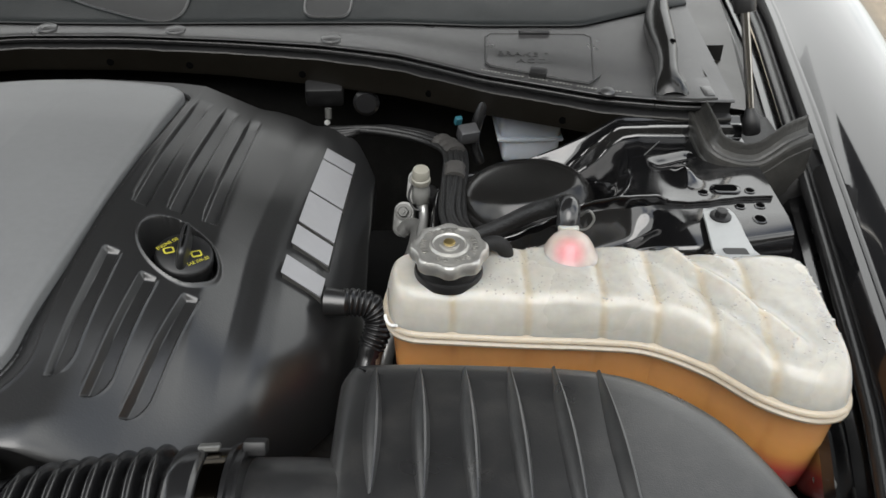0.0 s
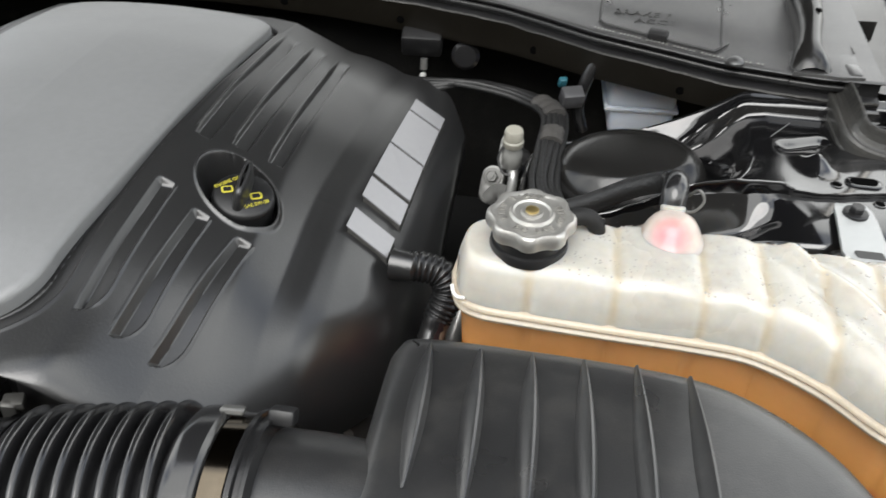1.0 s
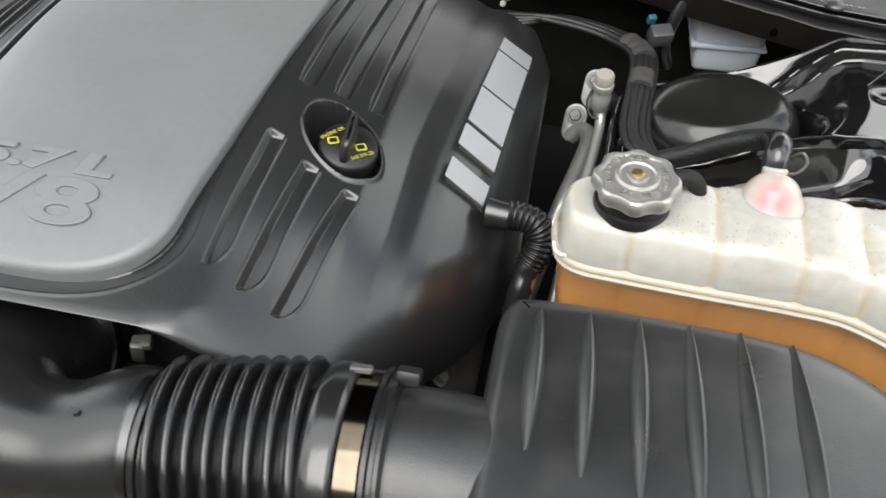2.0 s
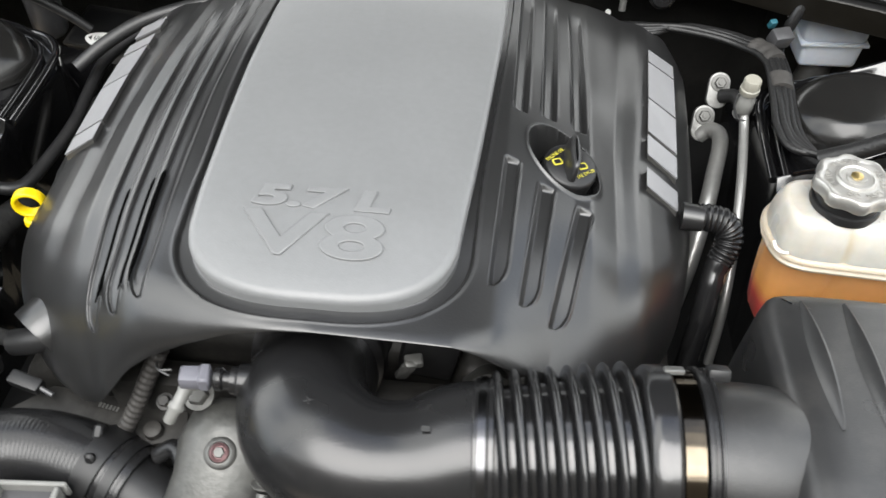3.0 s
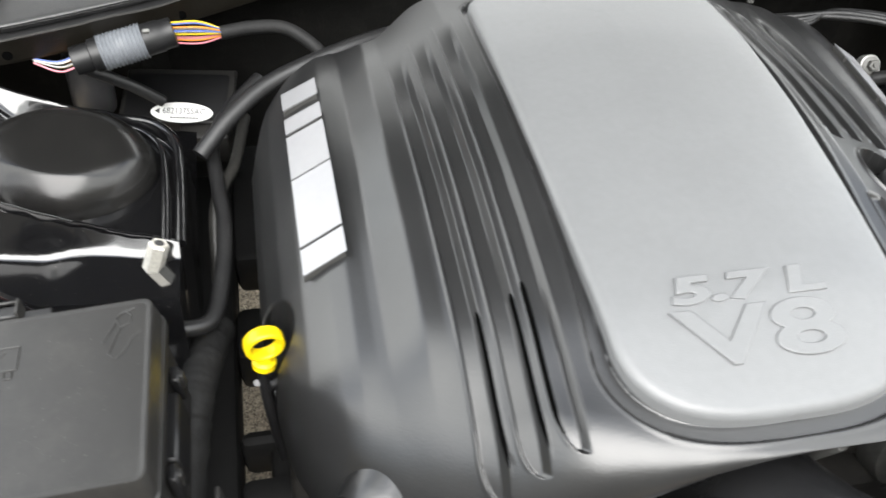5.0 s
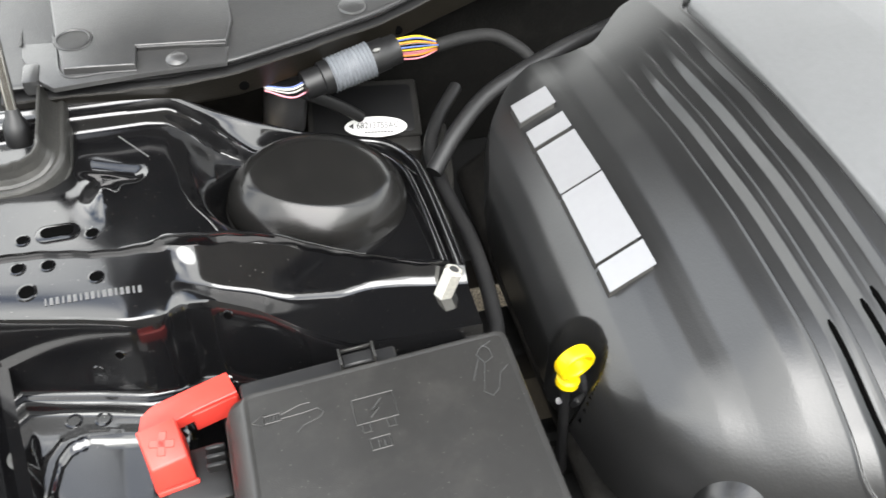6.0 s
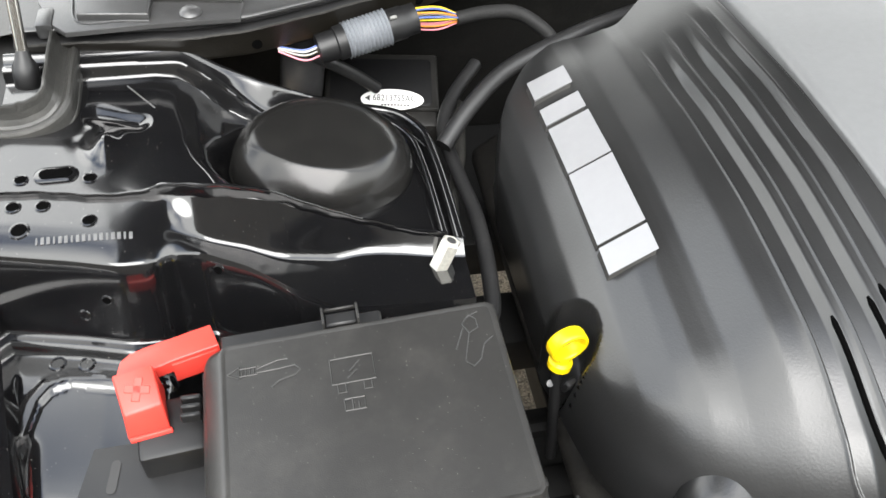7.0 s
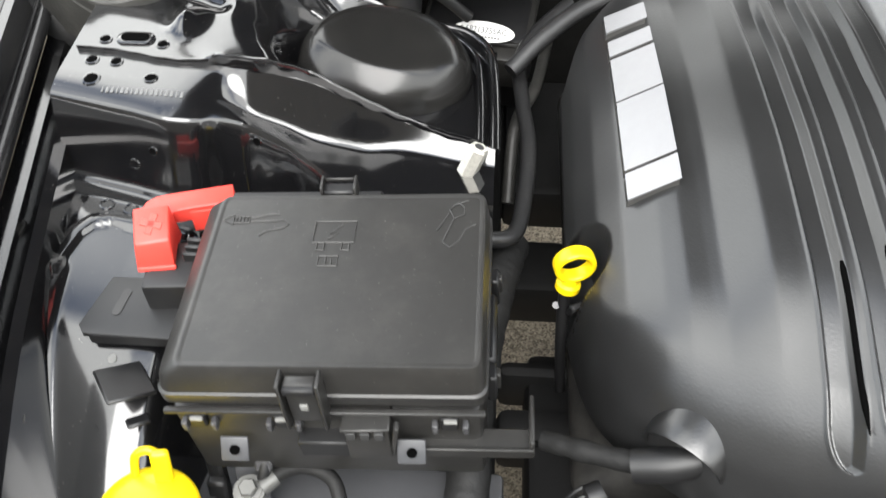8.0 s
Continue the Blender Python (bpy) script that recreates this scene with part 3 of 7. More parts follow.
    R, A = np.meshgrid(rs, aa, indexing="ij")
    ex, ey = 0.0720, 0.0600
    X, Y = R * np.cos(A) * ex, R * np.sin(A) * ey
    # oval crest set towards the windscreen, its long axis running inboard and forward
    th0 = radians(20)
    a1, b1 = (X - 0.000) * math.cos(th0) + (Y - 0.0085) * math.sin(th0), -(X - 0.000) * math.sin(th0) + (Y - 0.0085) * math.cos(th0)
    e = np.sqrt((a1 / 0.0680) ** 2 + (b1 / 0.0460) ** 2)
    crown = 0.0450 - 0.0080 * e ** 2
    edge = np.sqrt((X / ex) ** 2 + (Y / ey) ** 2)
    skirt = 0.0560 * np.sqrt(np.clip(1 - (edge * 0.995) ** 2.0, 0, 1)) - 0.0040
    slope = 0.0450 - 0.0080 - 0.052 * np.clip(e - 1.0, 0, 9)
    crown = crown + 0.0020 * np.exp(-(((b1 + 0.006) / 0.010) ** 2)) * sstep(0.02, -0.055, a1)
    side_fall = -np.log(np.exp(-slope / 0.004) + np.exp(-(skirt + 0.0010) / 0.004)) * 0.004 + 0.0012
    k = -np.log(np.exp(-crown / 0.0019) + np.exp(-side_fall / 0.0019)) * 0.0019
    Z = 0.860 + k + 0.08 * X
    P = np.stack([side * (0.458 + X), 0.308 + Y, Z], -1)
    part("dome", grid_mesh(P if side > 0 else P[:, ::-1], True), M_DOME, cap)
    part("base_ring", tube([(side * (0.458 + 1.0 * ex * math.cos(a)), 0.308 + 1.0 * ey * math.sin(a), 0.858 + 0.08 * ex * math.cos(a)) for a in np.linspace(0, 2 * math.pi, 48)], 0.0022, 1, 8, straight=True), M_DOME, cap)


tower(-1)
tower(1)

# fender stays close the bay in front and behind; the firewall stands behind the engine
fw = thing("firewall", (0, 0.60, 0.5), "firewall behind the engine with dark fibre insulation", "firewall", "", "structure")
ws = np.linspace(-0.72, 0.72, 60)
zs = np.linspace(0.42, 0.93, 24)
P = np.array([[(x, 0.60 - 0.03 * (abs(x) > 0.42) + 0.006 * noise.noise(Vector((x * 14, z * 14, 3))), z) for x in ws] for z in zs])
part("insulation", grid_mesh(P), M_FIBRE, fw)

lip_y = curve1([-0.70, -0.64, -0.555, -0.505, -0.447, -0.383, -0.25, -0.12, 0, 0.126, 0.226, 0.275, 0.324, 0.372, 0.418, 0.493, 0.54, 0.625, 0.70], [0.399, 0.397, 0.392, 0.396, 0.413, 0.434, 0.503, 0.533, 0.538, 0.530, 0.519, 0.508, 0.495, 0.471, 0.446, 0.420, 0.403, 0.391, 0.393], 0.008)
lip_z = curve1([0, 0.3, 0.45, 0.7], [0.945, 0.945, 0.944, 0.942], 0.03)
# the black recess under the lip, the foot of the front face, and where the rear deck begins
recess_h = curve1([-0.70, -0.40, -0.20, 0.10, 0.32, 0.70], [0.011, 0.011, 0.014, 0.0155, 0.018, 0.019], 0.03)
foot_h = curve1([-0.70, -0.45, -0.20, 0.10, 0.22, 0.32, 0.42, 0.70], [0.036, 0.038, 0.044, 0.047, 0.053, 0.055, 0.050, 0.048], 0.03)
step_y = curve1([-0.70, -0.625, -0.54, -0.42, -0.32, -0.12, 0, 0.12, 0.22, 0.32, 0.42, 0.54, 0.625, 0.70], [0.63, 0.598, 0.560, 0.556, 0.558, 0.560, 0.562, 0.566, 0.567, 0.566, 0.556, 0.556, 0.598, 0.63], 0.008)
DECK = [(0.0004, -0.0014), (-0.0004, -0.0003), (0.0008, 0.0008), (0.006, 0.0014), (0.030, 0.0030), (0.050, 0.006), (0.09, 0.010), (0.14, 0.016), (0.19, 0.021), (0.24, 0.026), (0.30, 0.030), (0.40, 0.034)]


def deck_z(x, y):
    ly, lz = float(lip_y(x)), float(lip_z(abs(x)))
    d = (y - ly) / ((0.95 - ly) / 0.40)
    return lz + float(np.interp(d, [p[0] for p in DECK[2:]], [p[1] for p in DECK[2:]])) + 0.012 * float(sstep(0.40, 0.10, abs(x)) * sstep(0.06, 0.16, d))


def cowl():
    """Plastic cowl: a folded front face, a black recess under the lip, a pale front strip and a raised rear deck toned
    darker for reflected shade.
    """
    th = thing("cowl_panel", (0, 0.6, 0.93), "grey-black plastic cowl panel below the windscreen", "cowl panel", "", "structure")
    xs = np.linspace(-0.68, 0.68, 170)
    face, gap, strip, rear = [], [], [], []
    for x in xs:
        ly, lz, b, f = float(lip_y(x)), float(lip_z(abs(x))), float(recess_h(x)), float(foot_h(x))
        ragged = 0.0008 * noise.noise(Vector((x * 90, 0.7, 0))) + 0.0012 * noise.noise(Vector((x * 30, 3.7, 0)))
        face.append([(x, ly + dy, lz + dz) for dy, dz in ((0.030, -f - 0.002), (0.010, -f), (0.002, -f + 0.001), (0.0, -f + 0.005), (-0.001, -b - 0.004), (-0.0024, -b - 0.0014 + ragged), (-0.0016, -b + ragged))])
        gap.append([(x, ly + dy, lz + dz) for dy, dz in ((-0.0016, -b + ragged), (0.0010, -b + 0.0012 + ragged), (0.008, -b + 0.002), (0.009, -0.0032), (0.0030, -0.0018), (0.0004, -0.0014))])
        back = float(step_y(x))
        strip.append([(x, ly + dy, lz + dz) for dy, dz in DECK[:3]] + [(x, y, deck_z(x, y)) for y in ly + 0.004 + (back + 0.012 - ly - 0.004) * np.linspace(0, 1, 12)])
        rear.append([(x, back + 0.003, deck_z(x, back) - 0.004), (x, back - 0.0004, deck_z(x, back) + 0.0012), (x, back, deck_z(x, back) + 0.0024), (x, back + 0.0010, deck_z(x, back) + 0.0030)] + [(x, y, deck_z(x, y) + 0.0032) for y in np.linspace(back + 0.012, 0.95, 10)])
    part("front_strip", grid_mesh(np.array(strip)), M_COWL, th)
    part("rear_deck", grid_mesh(np.array(rear)), M_DECK_SHADED, th, "rear deck plastic, coloured darker for the dark hood it mirrors")
    # Black tube painted in as the shade along the rear deck's step.
    part("step_shade_line", tube([(x, float(step_y(x)) - 0.0010, deck_z(x, float(step_y(x))) + 0.0002) for x in np.linspace(-0.66, 0.66, 110)], 0.0012, 1, 6, straight=True), M_OPENING_SHADE, th)
    part("front_channel", grid_mesh(np.array(face)), M_CHANNEL, th)
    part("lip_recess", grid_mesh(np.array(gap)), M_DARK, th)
    line = lambda dy, dz: [(x, float(lip_y(x)) + dy, float(lip_z(abs(x))) - float(recess_h(x)) * 0.55 + dz) for x in np.linspace(-0.655, 0.655, 80)]
    part("lip_seal", tube(line(0.0065, 0.0), 0.0036, 1, 10, straight=True), M_RUBBER, th, "glossy black rubber bulb seal")
    for x in (-0.50, -0.36, -0.20, -0.02, 0.075, 0.21, 0.36, 0.506):
        part("clip_hole", lathe([(0.0042, 0), (0.0042, 0.0010), (0.0002, 0.0011)], (x, float(lip_y(x)) - 0.0004, float(lip_z(abs(x))) - 0.55 * float(recess_h(x) + foot_h(x))), (0, -1, 0), 14), M_OPENING_SHADE, th)
    for x in (-0.40, -0.09, 0.06, 0.245):
        y = float(lip_y(x)) + 0.016
        part("clip_boss", lathe([(0.012, 0), (0.011, 0.002), (0.007, 0.0032), (0.002, 0.0036)], (x, y, deck_z(x, y)), (0, 0, 1), 20), M_COWL, th)
    return th


cowl_th = cowl()

# windscreen base behind the cowl
P = np.array([[(x, 0.94 + 0.9 * s + 0.06 * (abs(x) / 0.7) ** 2 * -1, 0.965 + 0.45 * s) for x in np.linspace(-0.70, 0.70, 24)] for s in np.linspace(0, 1, 8)])
part("windscreen", grid_mesh(P), M_GLASS, None, "dark sloping windscreen glass above the cowl", True, "windscreen", "structure")

# ---- engine cover ----
CX = -0.009
spine = curve1([-0.09, -0.06, -0.034, 0.0, 0.038, 0.117, 0.165, 0.25, 0.37, 0.46], [0.9265, 0.9325, 0.9352, 0.9395, 0.949, 0.957, 0.960, 0.957, 0.942, 0.924], 0.014)
flank = curve1([0, 0.10, 0.126, 0.15, 0.183, 0.196, 0.1985, 0.219, 0.226, 0.238, 0.25, 0.27, 0.285, 0.297, 0.305, 0.32], [0.006, 0.003, 0.0, -0.011, -0.0265, -0.0305, -0.0325, -0.0510, -0.0545, -0.0590, -0.067, -0.083, -0.100, -0.120, -0.142, -0.185], 0.0014)
flank_front = curve1([0, 0.10, 0.126, 0.16, 0.203, 0.25, 0.27, 0.285, 0.297, 0.305, 0.32], [0.006, 0.003, 0.0, -0.016, -0.037, -0.067, -0.083, -0.100, -0.120, -0.142, -0.185], 0.007)
PANEL_FRONT, PANEL_REAR = -0.0415, 0.404


def panel_outline(n=60):
    """Right half of the centre panel's outline, from the front centre to the rear centre, as (u, y)."""
    out = []
    for i in range(n + 1):
        a = math.pi / 2 * i / n
        out.append((0.0975 * math.sin(a) ** (2 / 2.9), PANEL_FRONT + 0.062 * (1 - math.cos(a) ** (2 / 2.3))))
    for i in range(1, n + 1):
        t = i / n
        out.append((0.0975 + 0.0125 * math.sin(t * math.pi / 2) ** 0.9, out[n][1] + (PANEL_REAR - 0.020 - out[n][1]) * t))
    for i in range(1, 17):
        a = math.pi / 2 * i / 16
        out.append((0.090 + 0.020 * math.cos(a), PANEL_REAR - 0.020 + 0.020 * math.sin(a)))
    for i in range(1, 20):
        out.append((0.090 * (1 - i / 20), PANEL_REAR))
    return np.array(out)


HALF = panel_outline()
_y = np.maximum.accumulate(HALF[:140, 1] + 1e-9 * np.arange(len(HALF[:140])))
panel_mid = curve1([-0.06, 0.0, 0.09, 0.14, 0.20, 0.26, 0.32, 0.42], [-0.009, -0.0085, -0.006, -0.005, -0.004, -0.0025, -0.0015, -0.001], 0.02)
crown = lambda y: 0.25 + 0.50 * sstep(0.0, 0.14, y)
panel_half = lambda y: np.interp(y, _y, HALF[:140, 0])
panel_top = curve1([-0.05, -0.03, 0.0, 0.022, 0.042, 0.12, 0.2, 0.30, 0.36, 0.41], [0.9425, 0.9500, 0.9572, 0.9625, 0.966, 0.973, 0.974, 0.969, 0.961, 0.952], 0.012)
FLUTES = [  # x0, y0, x1, y1
    (0.1169, -0.010, 0.122, 0.112), (0.1396, -0.016, 0.1508, 0.098), (0.1619, -0.020, 0.1820, 0.090),
    (0.126, 0.170, 0.128, 0.400), (0.151, 0.176, 0.153, 0.405), (0.178, 0.176, 0.178, 0.402),
    (-0.178, -0.043, -0.182, 0.350), (-0.157, -0.0425, -0.160, 0.362), (-0.136, -0.040, -0.138, 0.372)]
WELL = (0.1640, 0.1320, 0.0345, 0.0250, radians(-50))


def panel_gap(x, y):
    """Rough distance outside the centre panel's outline."""
    best = np.full(np.shape(x), 9.0)
    u = np.abs(x - panel_mid(y))
    for (ha, ya), (hb, yb) in zip(HALF[:-1:2], HALF[2::2]):
        dx, dy = hb - ha, yb - ya
        t = np.clip(((u - ha) * dx + (y - ya) * dy) / (dx * dx + dy * dy + 1e-12), 0, 1)
        best = np.minimum(best, np.hypot(u - ha - t * dx, y - ya - t * dy))
    inside = (u < panel_half(y)) & (y > PANEL_FRONT) & (y < PANEL_REAR)
    return np.where(inside, -best, best)


def cover_height(x, y, carve=True):
    u = np.abs(x - CX)
    u = u - np.where(x > 0, 0.075 * np.clip(y - 0.17, 0, 0.26) * sstep(0.185, 0.235, u), 0.0)
    k = sstep(-0.01, 0.10, y)
    s = flank(u) * k + flank_front(u) * (1 - k)
    low = 1 + 0.72 * sstep(0.075, -0.075, y) * sstep(0.09, 0.17, u) * sstep(0.33, 0.17, u)
    rear = 1 - 0.26 * sstep(0.10, 0.46, y) * sstep(0.17, 0.26, u)
    z = spine(y) + s * low * rear
    if not carve:
        return z
    g = panel_gap(x, y)
    wide = 0.0054 + 0.0066 * sstep(0.10, -0.02, y)
    z = z - 0.0046 * sstep(wide, wide * 0.76, g) + 0.0005 * np.exp(-(((g - wide - 0.0010) / 0.0014) ** 2))
    seat = panel_top(y) - crown(y) * (x - panel_mid(y)) ** 2 - 0.0068
    z = z + (seat - z) * sstep(-0.0004, -0.0030, g)
    for x0, y0, x1, y1 in FLUTES:
        dx, dy = x1 - x0, y1 - y0
        t = np.clip(((x - x0) * dx + (y - y0) * dy) / (dx * dx + dy * dy), 0, 1)
        ln = math.hypot(dx, dy)
        q = ((x - x0) * dy - (y - y0) * dx) / ln * (1 if x0 > 0 and y0 < 0.1 else -1)  # across the flute
        along = ((x - x0) * dx + (y - y0) * dy) / ln
        # steep inner wall, floor that rises outwards, low outer step; one end square, the other a round nose
        upper, right = y0 > 0.1, x0 > 0
        w = 0.0062 if right else 0.0072
        deep = 0.0060 if right else 0.0058
        nose = np.clip(along / (0.0015 if upper else 0.026), 0, 1)
        edge_out = -w + 2 * w * np.sqrt(np.clip(1 - (1 - nose) ** 2, 0, 1))
        d_in, d_out = q + w, edge_out - q
        rest = ln - along
        run = sstep(0, 0.004, rest) if right and not upper else sstep(0, 0.05 if upper else 0.07, rest)
        floor_line = deep - (q + w) / (2 * w) * (deep - 0.0022)
        depth = np.minimum(np.minimum(d_in * (1.7 if right else 1.25), floor_line), np.minimum(d_out * 1.9, along * (1.6 if upper else 0.9)))
        depth = np.where((along > 0) & (rest > 0), np.clip(depth, 0, None), 0) * run
        body = sstep(0.004, 0.012, along) * sstep(0.0, 0.004, rest) * (0.25 + 0.75 * run)
        edge = 0.0009 * np.exp(-(((q - edge_out - 0.0009) / 0.0008) ** 2)) + 0.0004 * np.exp(-(((q + w + 0.0008) / 0.0008) ** 2))
        z = z - depth + edge * body
    cx, cy, a, b, th = WELL
    ex, ey = (x - cx) * math.cos(th) + (y - cy) * math.sin(th), -(x - cx) * math.sin(th) + (y - cy) * math.cos(th)
    r = np.sqrt((ex / a) ** 2 + (ey / b) ** 2)
    rim = 0.0022 * np.exp(-(((r - 1.06) / 0.05) ** 2))
    z = z + rim
    z = np.where(r < 1.03, z + (np.minimum(0.900, z) - z) * sstep(1.03, 0.955, r), z)
    # recess beside the dipstick
    d = np.hypot((x + 0.304) / 0.017, (y - 0.128) / 0.026)
    z = z - 0.05 * sstep(1.05, 0.85, d)
    return z


front_y = curve1([-0.312, -0.306, -0.30, -0.285, -0.255, -0.23, -0.20, -0.17, -0.13, -0.06, 0.0, 0.06, 0.12, 0.17, 0.20, 0.235, 0.265, 0.285, 0.296, 0.302], [0.16, 0.085, 0.055, 0.022, -0.014, -0.036, -0.054, -0.064, -0.064, -0.062, -0.062, -0.062, -0.062, -0.058, -0.043, -0.008, 0.048, 0.096, 0.145, 0.20], 0.006)
rear_y = curve1([-0.312, -0.30, -0.27, -0.25, -0.235, -0.20, -0.185, -0.15, 0, 0.15, 0.20, 0.28, 0.302], [0.30, 0.36, 0.395, 0.408, 0.415, 0.395, 0.40, 0.432, 0.445, 0.440, 0.438, 0.432, 0.38], 0.006)
skirt_z = curve1([-0.312, -0.28, -0.246, -0.228, -0.202, -0.182, -0.152, -0.133, -0.11, -0.05, 0.05, 0.10, 0.15, 0.20, 0.25, 0.302], [0.772, 0.788, 0.802, 0.803, 0.806, 0.818, 0.862, 0.884, 0.900, 0.926, 0.934, 0.926, 0.900, 0.856, 0.800, 0.75], 0.004)
# where the rolled-over front ends in a sharp lower edge, and how far back the roll begins
edge_z = curve1([-0.312, -0.28, -0.246, -0.228, -0.202, -0.182, -0.165, -0.145, -0.124, -0.094, -0.063, -0.032, 0.03, 0.08, 0.112, 0.126, 0.15, 0.18, 0.20, 0.24, 0.285, 0.302], [0.775, 0.790, 0.804, 0.805, 0.808, 0.820, 0.846, 0.875, 0.894, 0.912, 0.926, 0.934, 0.939, 0.937, 0.926, 0.917, 0.904, 0.884, 0.862, 0.815, 0.776, 0.755], 0.004)
roll_run = curve1([-0.312, -0.25, -0.19, -0.15, -0.12, -0.09, -0.05, 0.0, 0.08, 0.11, 0.15, 0.19, 0.25, 0.302], [0.045, 0.060, 0.064, 0.056, 0.044, 0.030, 0.012, 0.005, 0.008, 0.018, 0.040, 0.062, 0.065, 0.045], 0.008)
fan = lambda x: np.interp(x, [0.100, 0.1173, 0.1412, 0.1656, 0.195, 0.22], [0, 0.042, 0.098, 0.183, 0.10, 0])


def engine_cover():
    th = thing("engine_cover", (CX, 0.18, 0.80), "satin black plastic engine cover with fluted shoulders over the engine", "engine cover")
    xs = np.concatenate([np.linspace(a, b, n, endpoint=False) for a, b, n in ((-0.312, -0.202, 110), (-0.202, -0.124, 170), (-0.124, -0.085, 50), (-0.085, 0.070, 70), (0.070, 0.106, 55), (0.106, 0.212, 290), (0.212, 0.302, 40))] + [[0.302]])
    v = np.concatenate([np.linspace(a, b, n, endpoint=False) for a, b, n in ((0.14, 0.50, 190), (0.50, 1.0, 130))] + [[1.0]])
    v = np.concatenate([0.14 * np.linspace(0, 1, 100, endpoint=False) ** 1.7, v])
    X = np.repeat(xs[None], len(v), 0)
    Y = front_y(xs)[None] + (rear_y(xs) - front_y(xs))[None] * v[:, None]
    X = X + np.where(X < 0, -0.0102 * (Y + 0.04) * sstep(0.10, 0.13, np.abs(X)) * sstep(0.30, 0.20, np.abs(X)), fan(X) * np.minimum(Y, 0.14) + 0.006 * np.maximum(Y - 0.14, 0) * sstep(0.10, 0.12, X) * sstep(0.23, 0.20, X))
    Z = cover_height(X, Y)
    # the front rolls over to its lower edge, far on the corners and briefly in the middle
    t = np.clip(1 - (Y - front_y(xs)[None]) / roll_run(xs)[None], 0, 1)
    Z = Z - np.maximum(Z[:1] - edge_z(xs)[None], 0.001) * (1 - np.sqrt(np.clip(1 - t ** 2, 0, 1)))
    P = np.stack([X, Y, Z], -1)
    # skirts: front wall to its own lower line, rear and side walls
    def wall(edge, bottom, lean):
        rows = []
        for k in np.linspace(0, 1, 14)[1:]:
            r = edge.copy()
            r[:, 2] = edge[:, 2] + (np.minimum(bottom, edge[:, 2] - 0.002) - edge[:, 2]) * k
            r[:, 1] += lean[:, 1] * math.sin(k * 1.4)
            r[:, 0] += lean[:, 0] * math.sin(k * 1.4)
            rows.append(r)
        return np.array(rows)
    n = np.stack([-0.006 * np.sign(xs) * sstep(0.2, 0.3, np.abs(xs)), 0.006 + 0 * xs], -1)
    F = wall(P[0], skirt_z(xs), n)
    B = wall(P[-1], np.minimum(P[-1][:, 2] - 0.03, 0.86), np.stack([0 * xs, 0.006 + 0 * xs], -1))
    P = np.concatenate([F[::-1], P, B], 0)
    bm = grid_mesh(P)
    for j, sgn in ((0, -1), (len(xs) - 1, 1)):
        edge = P[:, j]
        rows = [edge]
        for k in (0.3, 0.6, 1.0):
            r = edge.copy()
            r[:, 2] = edge[:, 2] + (np.minimum(edge[:, 2], 0.75) - edge[:, 2]) * k
            r[:, 0] -= sgn * 0.010 * k
            rows.append(r)
        W = np.array(rows)
        joined(grid_mesh(W if sgn < 0 else W[:, ::-1]), bm)
    bmesh.ops.remove_doubles(bm, verts=bm.verts[:], dist=0.0003)
    part("shell", bm, M_COVER, th)
    # centre panel: rings from the outline in to a centre line
    loop = np.concatenate([HALF, (HALF * (-1, 1))[::-1][:-1]])
    spine_y = np.clip(loop[:, 1], PANEL_FRONT + 0.075, PANEL_REAR - 0.07)
    rows = []
    for drop, w in ((0.012, 0.0), (0.0050, 0.0), (0.0036, 0.0003), (0.0024, 0.0010), (0.0014, 0.0021), (0.0006, 0.0036), (0.0002, 0.0050), (0.0, 0.0066), (0.0, 0.25), (0.0, 0.5), (0.0, 0.75), (0.0, 1.0)):
        k = np.ones(len(loop)) * w if w >= 0.25 else w / np.maximum(np.hypot(loop[:, 0], loop[:, 1] - spine_y), 0.03)
        x = loop[:, 0] * (1 - k)
        y = loop[:, 1] + (spine_y - loop[:, 1]) * k
        rows.append(np.stack([panel_mid(y) + x, y, panel_top(y) - crown(y) * x ** 2 - drop], -1))
    panel = part("centre_panel", grid_mesh(np.array(rows), True), M_PANEL, th, "grained grey plastic centre panel with raised engine size")
    # raised engine size, laid on the sloping panel
    slope = math.degrees(math.atan2(float(panel_top(0.03) - panel_top(-0.005)), 0.035))
    for body, size, cx, cy, sq, name in (("5.7 L", 0.0238, -0.0140, 0.0362, 2.08, "size_lettering"), ("V8", 0.0495, -0.0135, 0.0045, 1.86, "type_lettering")):
        z = float(panel_top(cy)) - 0.25 * 0.0135 ** 2
        m = pose(cx, cy, z - 0.0004, slope, 0, 0)
        part(name, words(body, size, 0.0013, m, sq, 0.12 if body[0] == "5" else 0.0, 0.0007, 0.0006), M_PANEL, panel, "raised lettering in the panel's grey")
    # vent slots along the inner walls of the flutes, black tubes for the shade inside
    for x0, y0, x1, y1 in FLUTES[6:]:
        pts = []
        for k in np.linspace(0.03, 0.27, 20):
            y = y0 + (y1 - y0) * k
            line = np.linspace(-0.0078, 0.0078, 45) + x0 + (x1 - x0) * k
            hs = cover_height(line, np.full(45, y))
            fall = np.abs(np.diff(hs))
            j = int(np.argmax(fall))
            x = (line[j] + line[j + 1]) / 2 - 0.0004
            pts.append((x, y, float(cover_height(np.array(x), np.array(y))) + 0.0002))
        part("vent_slot", tube(pts, lambda s: 0.0019 * min(1, 5 * s + 0.2, 12 * (1 - s) + 0.5), 1, 8, straight=True), M_OPENING_SHADE, th)
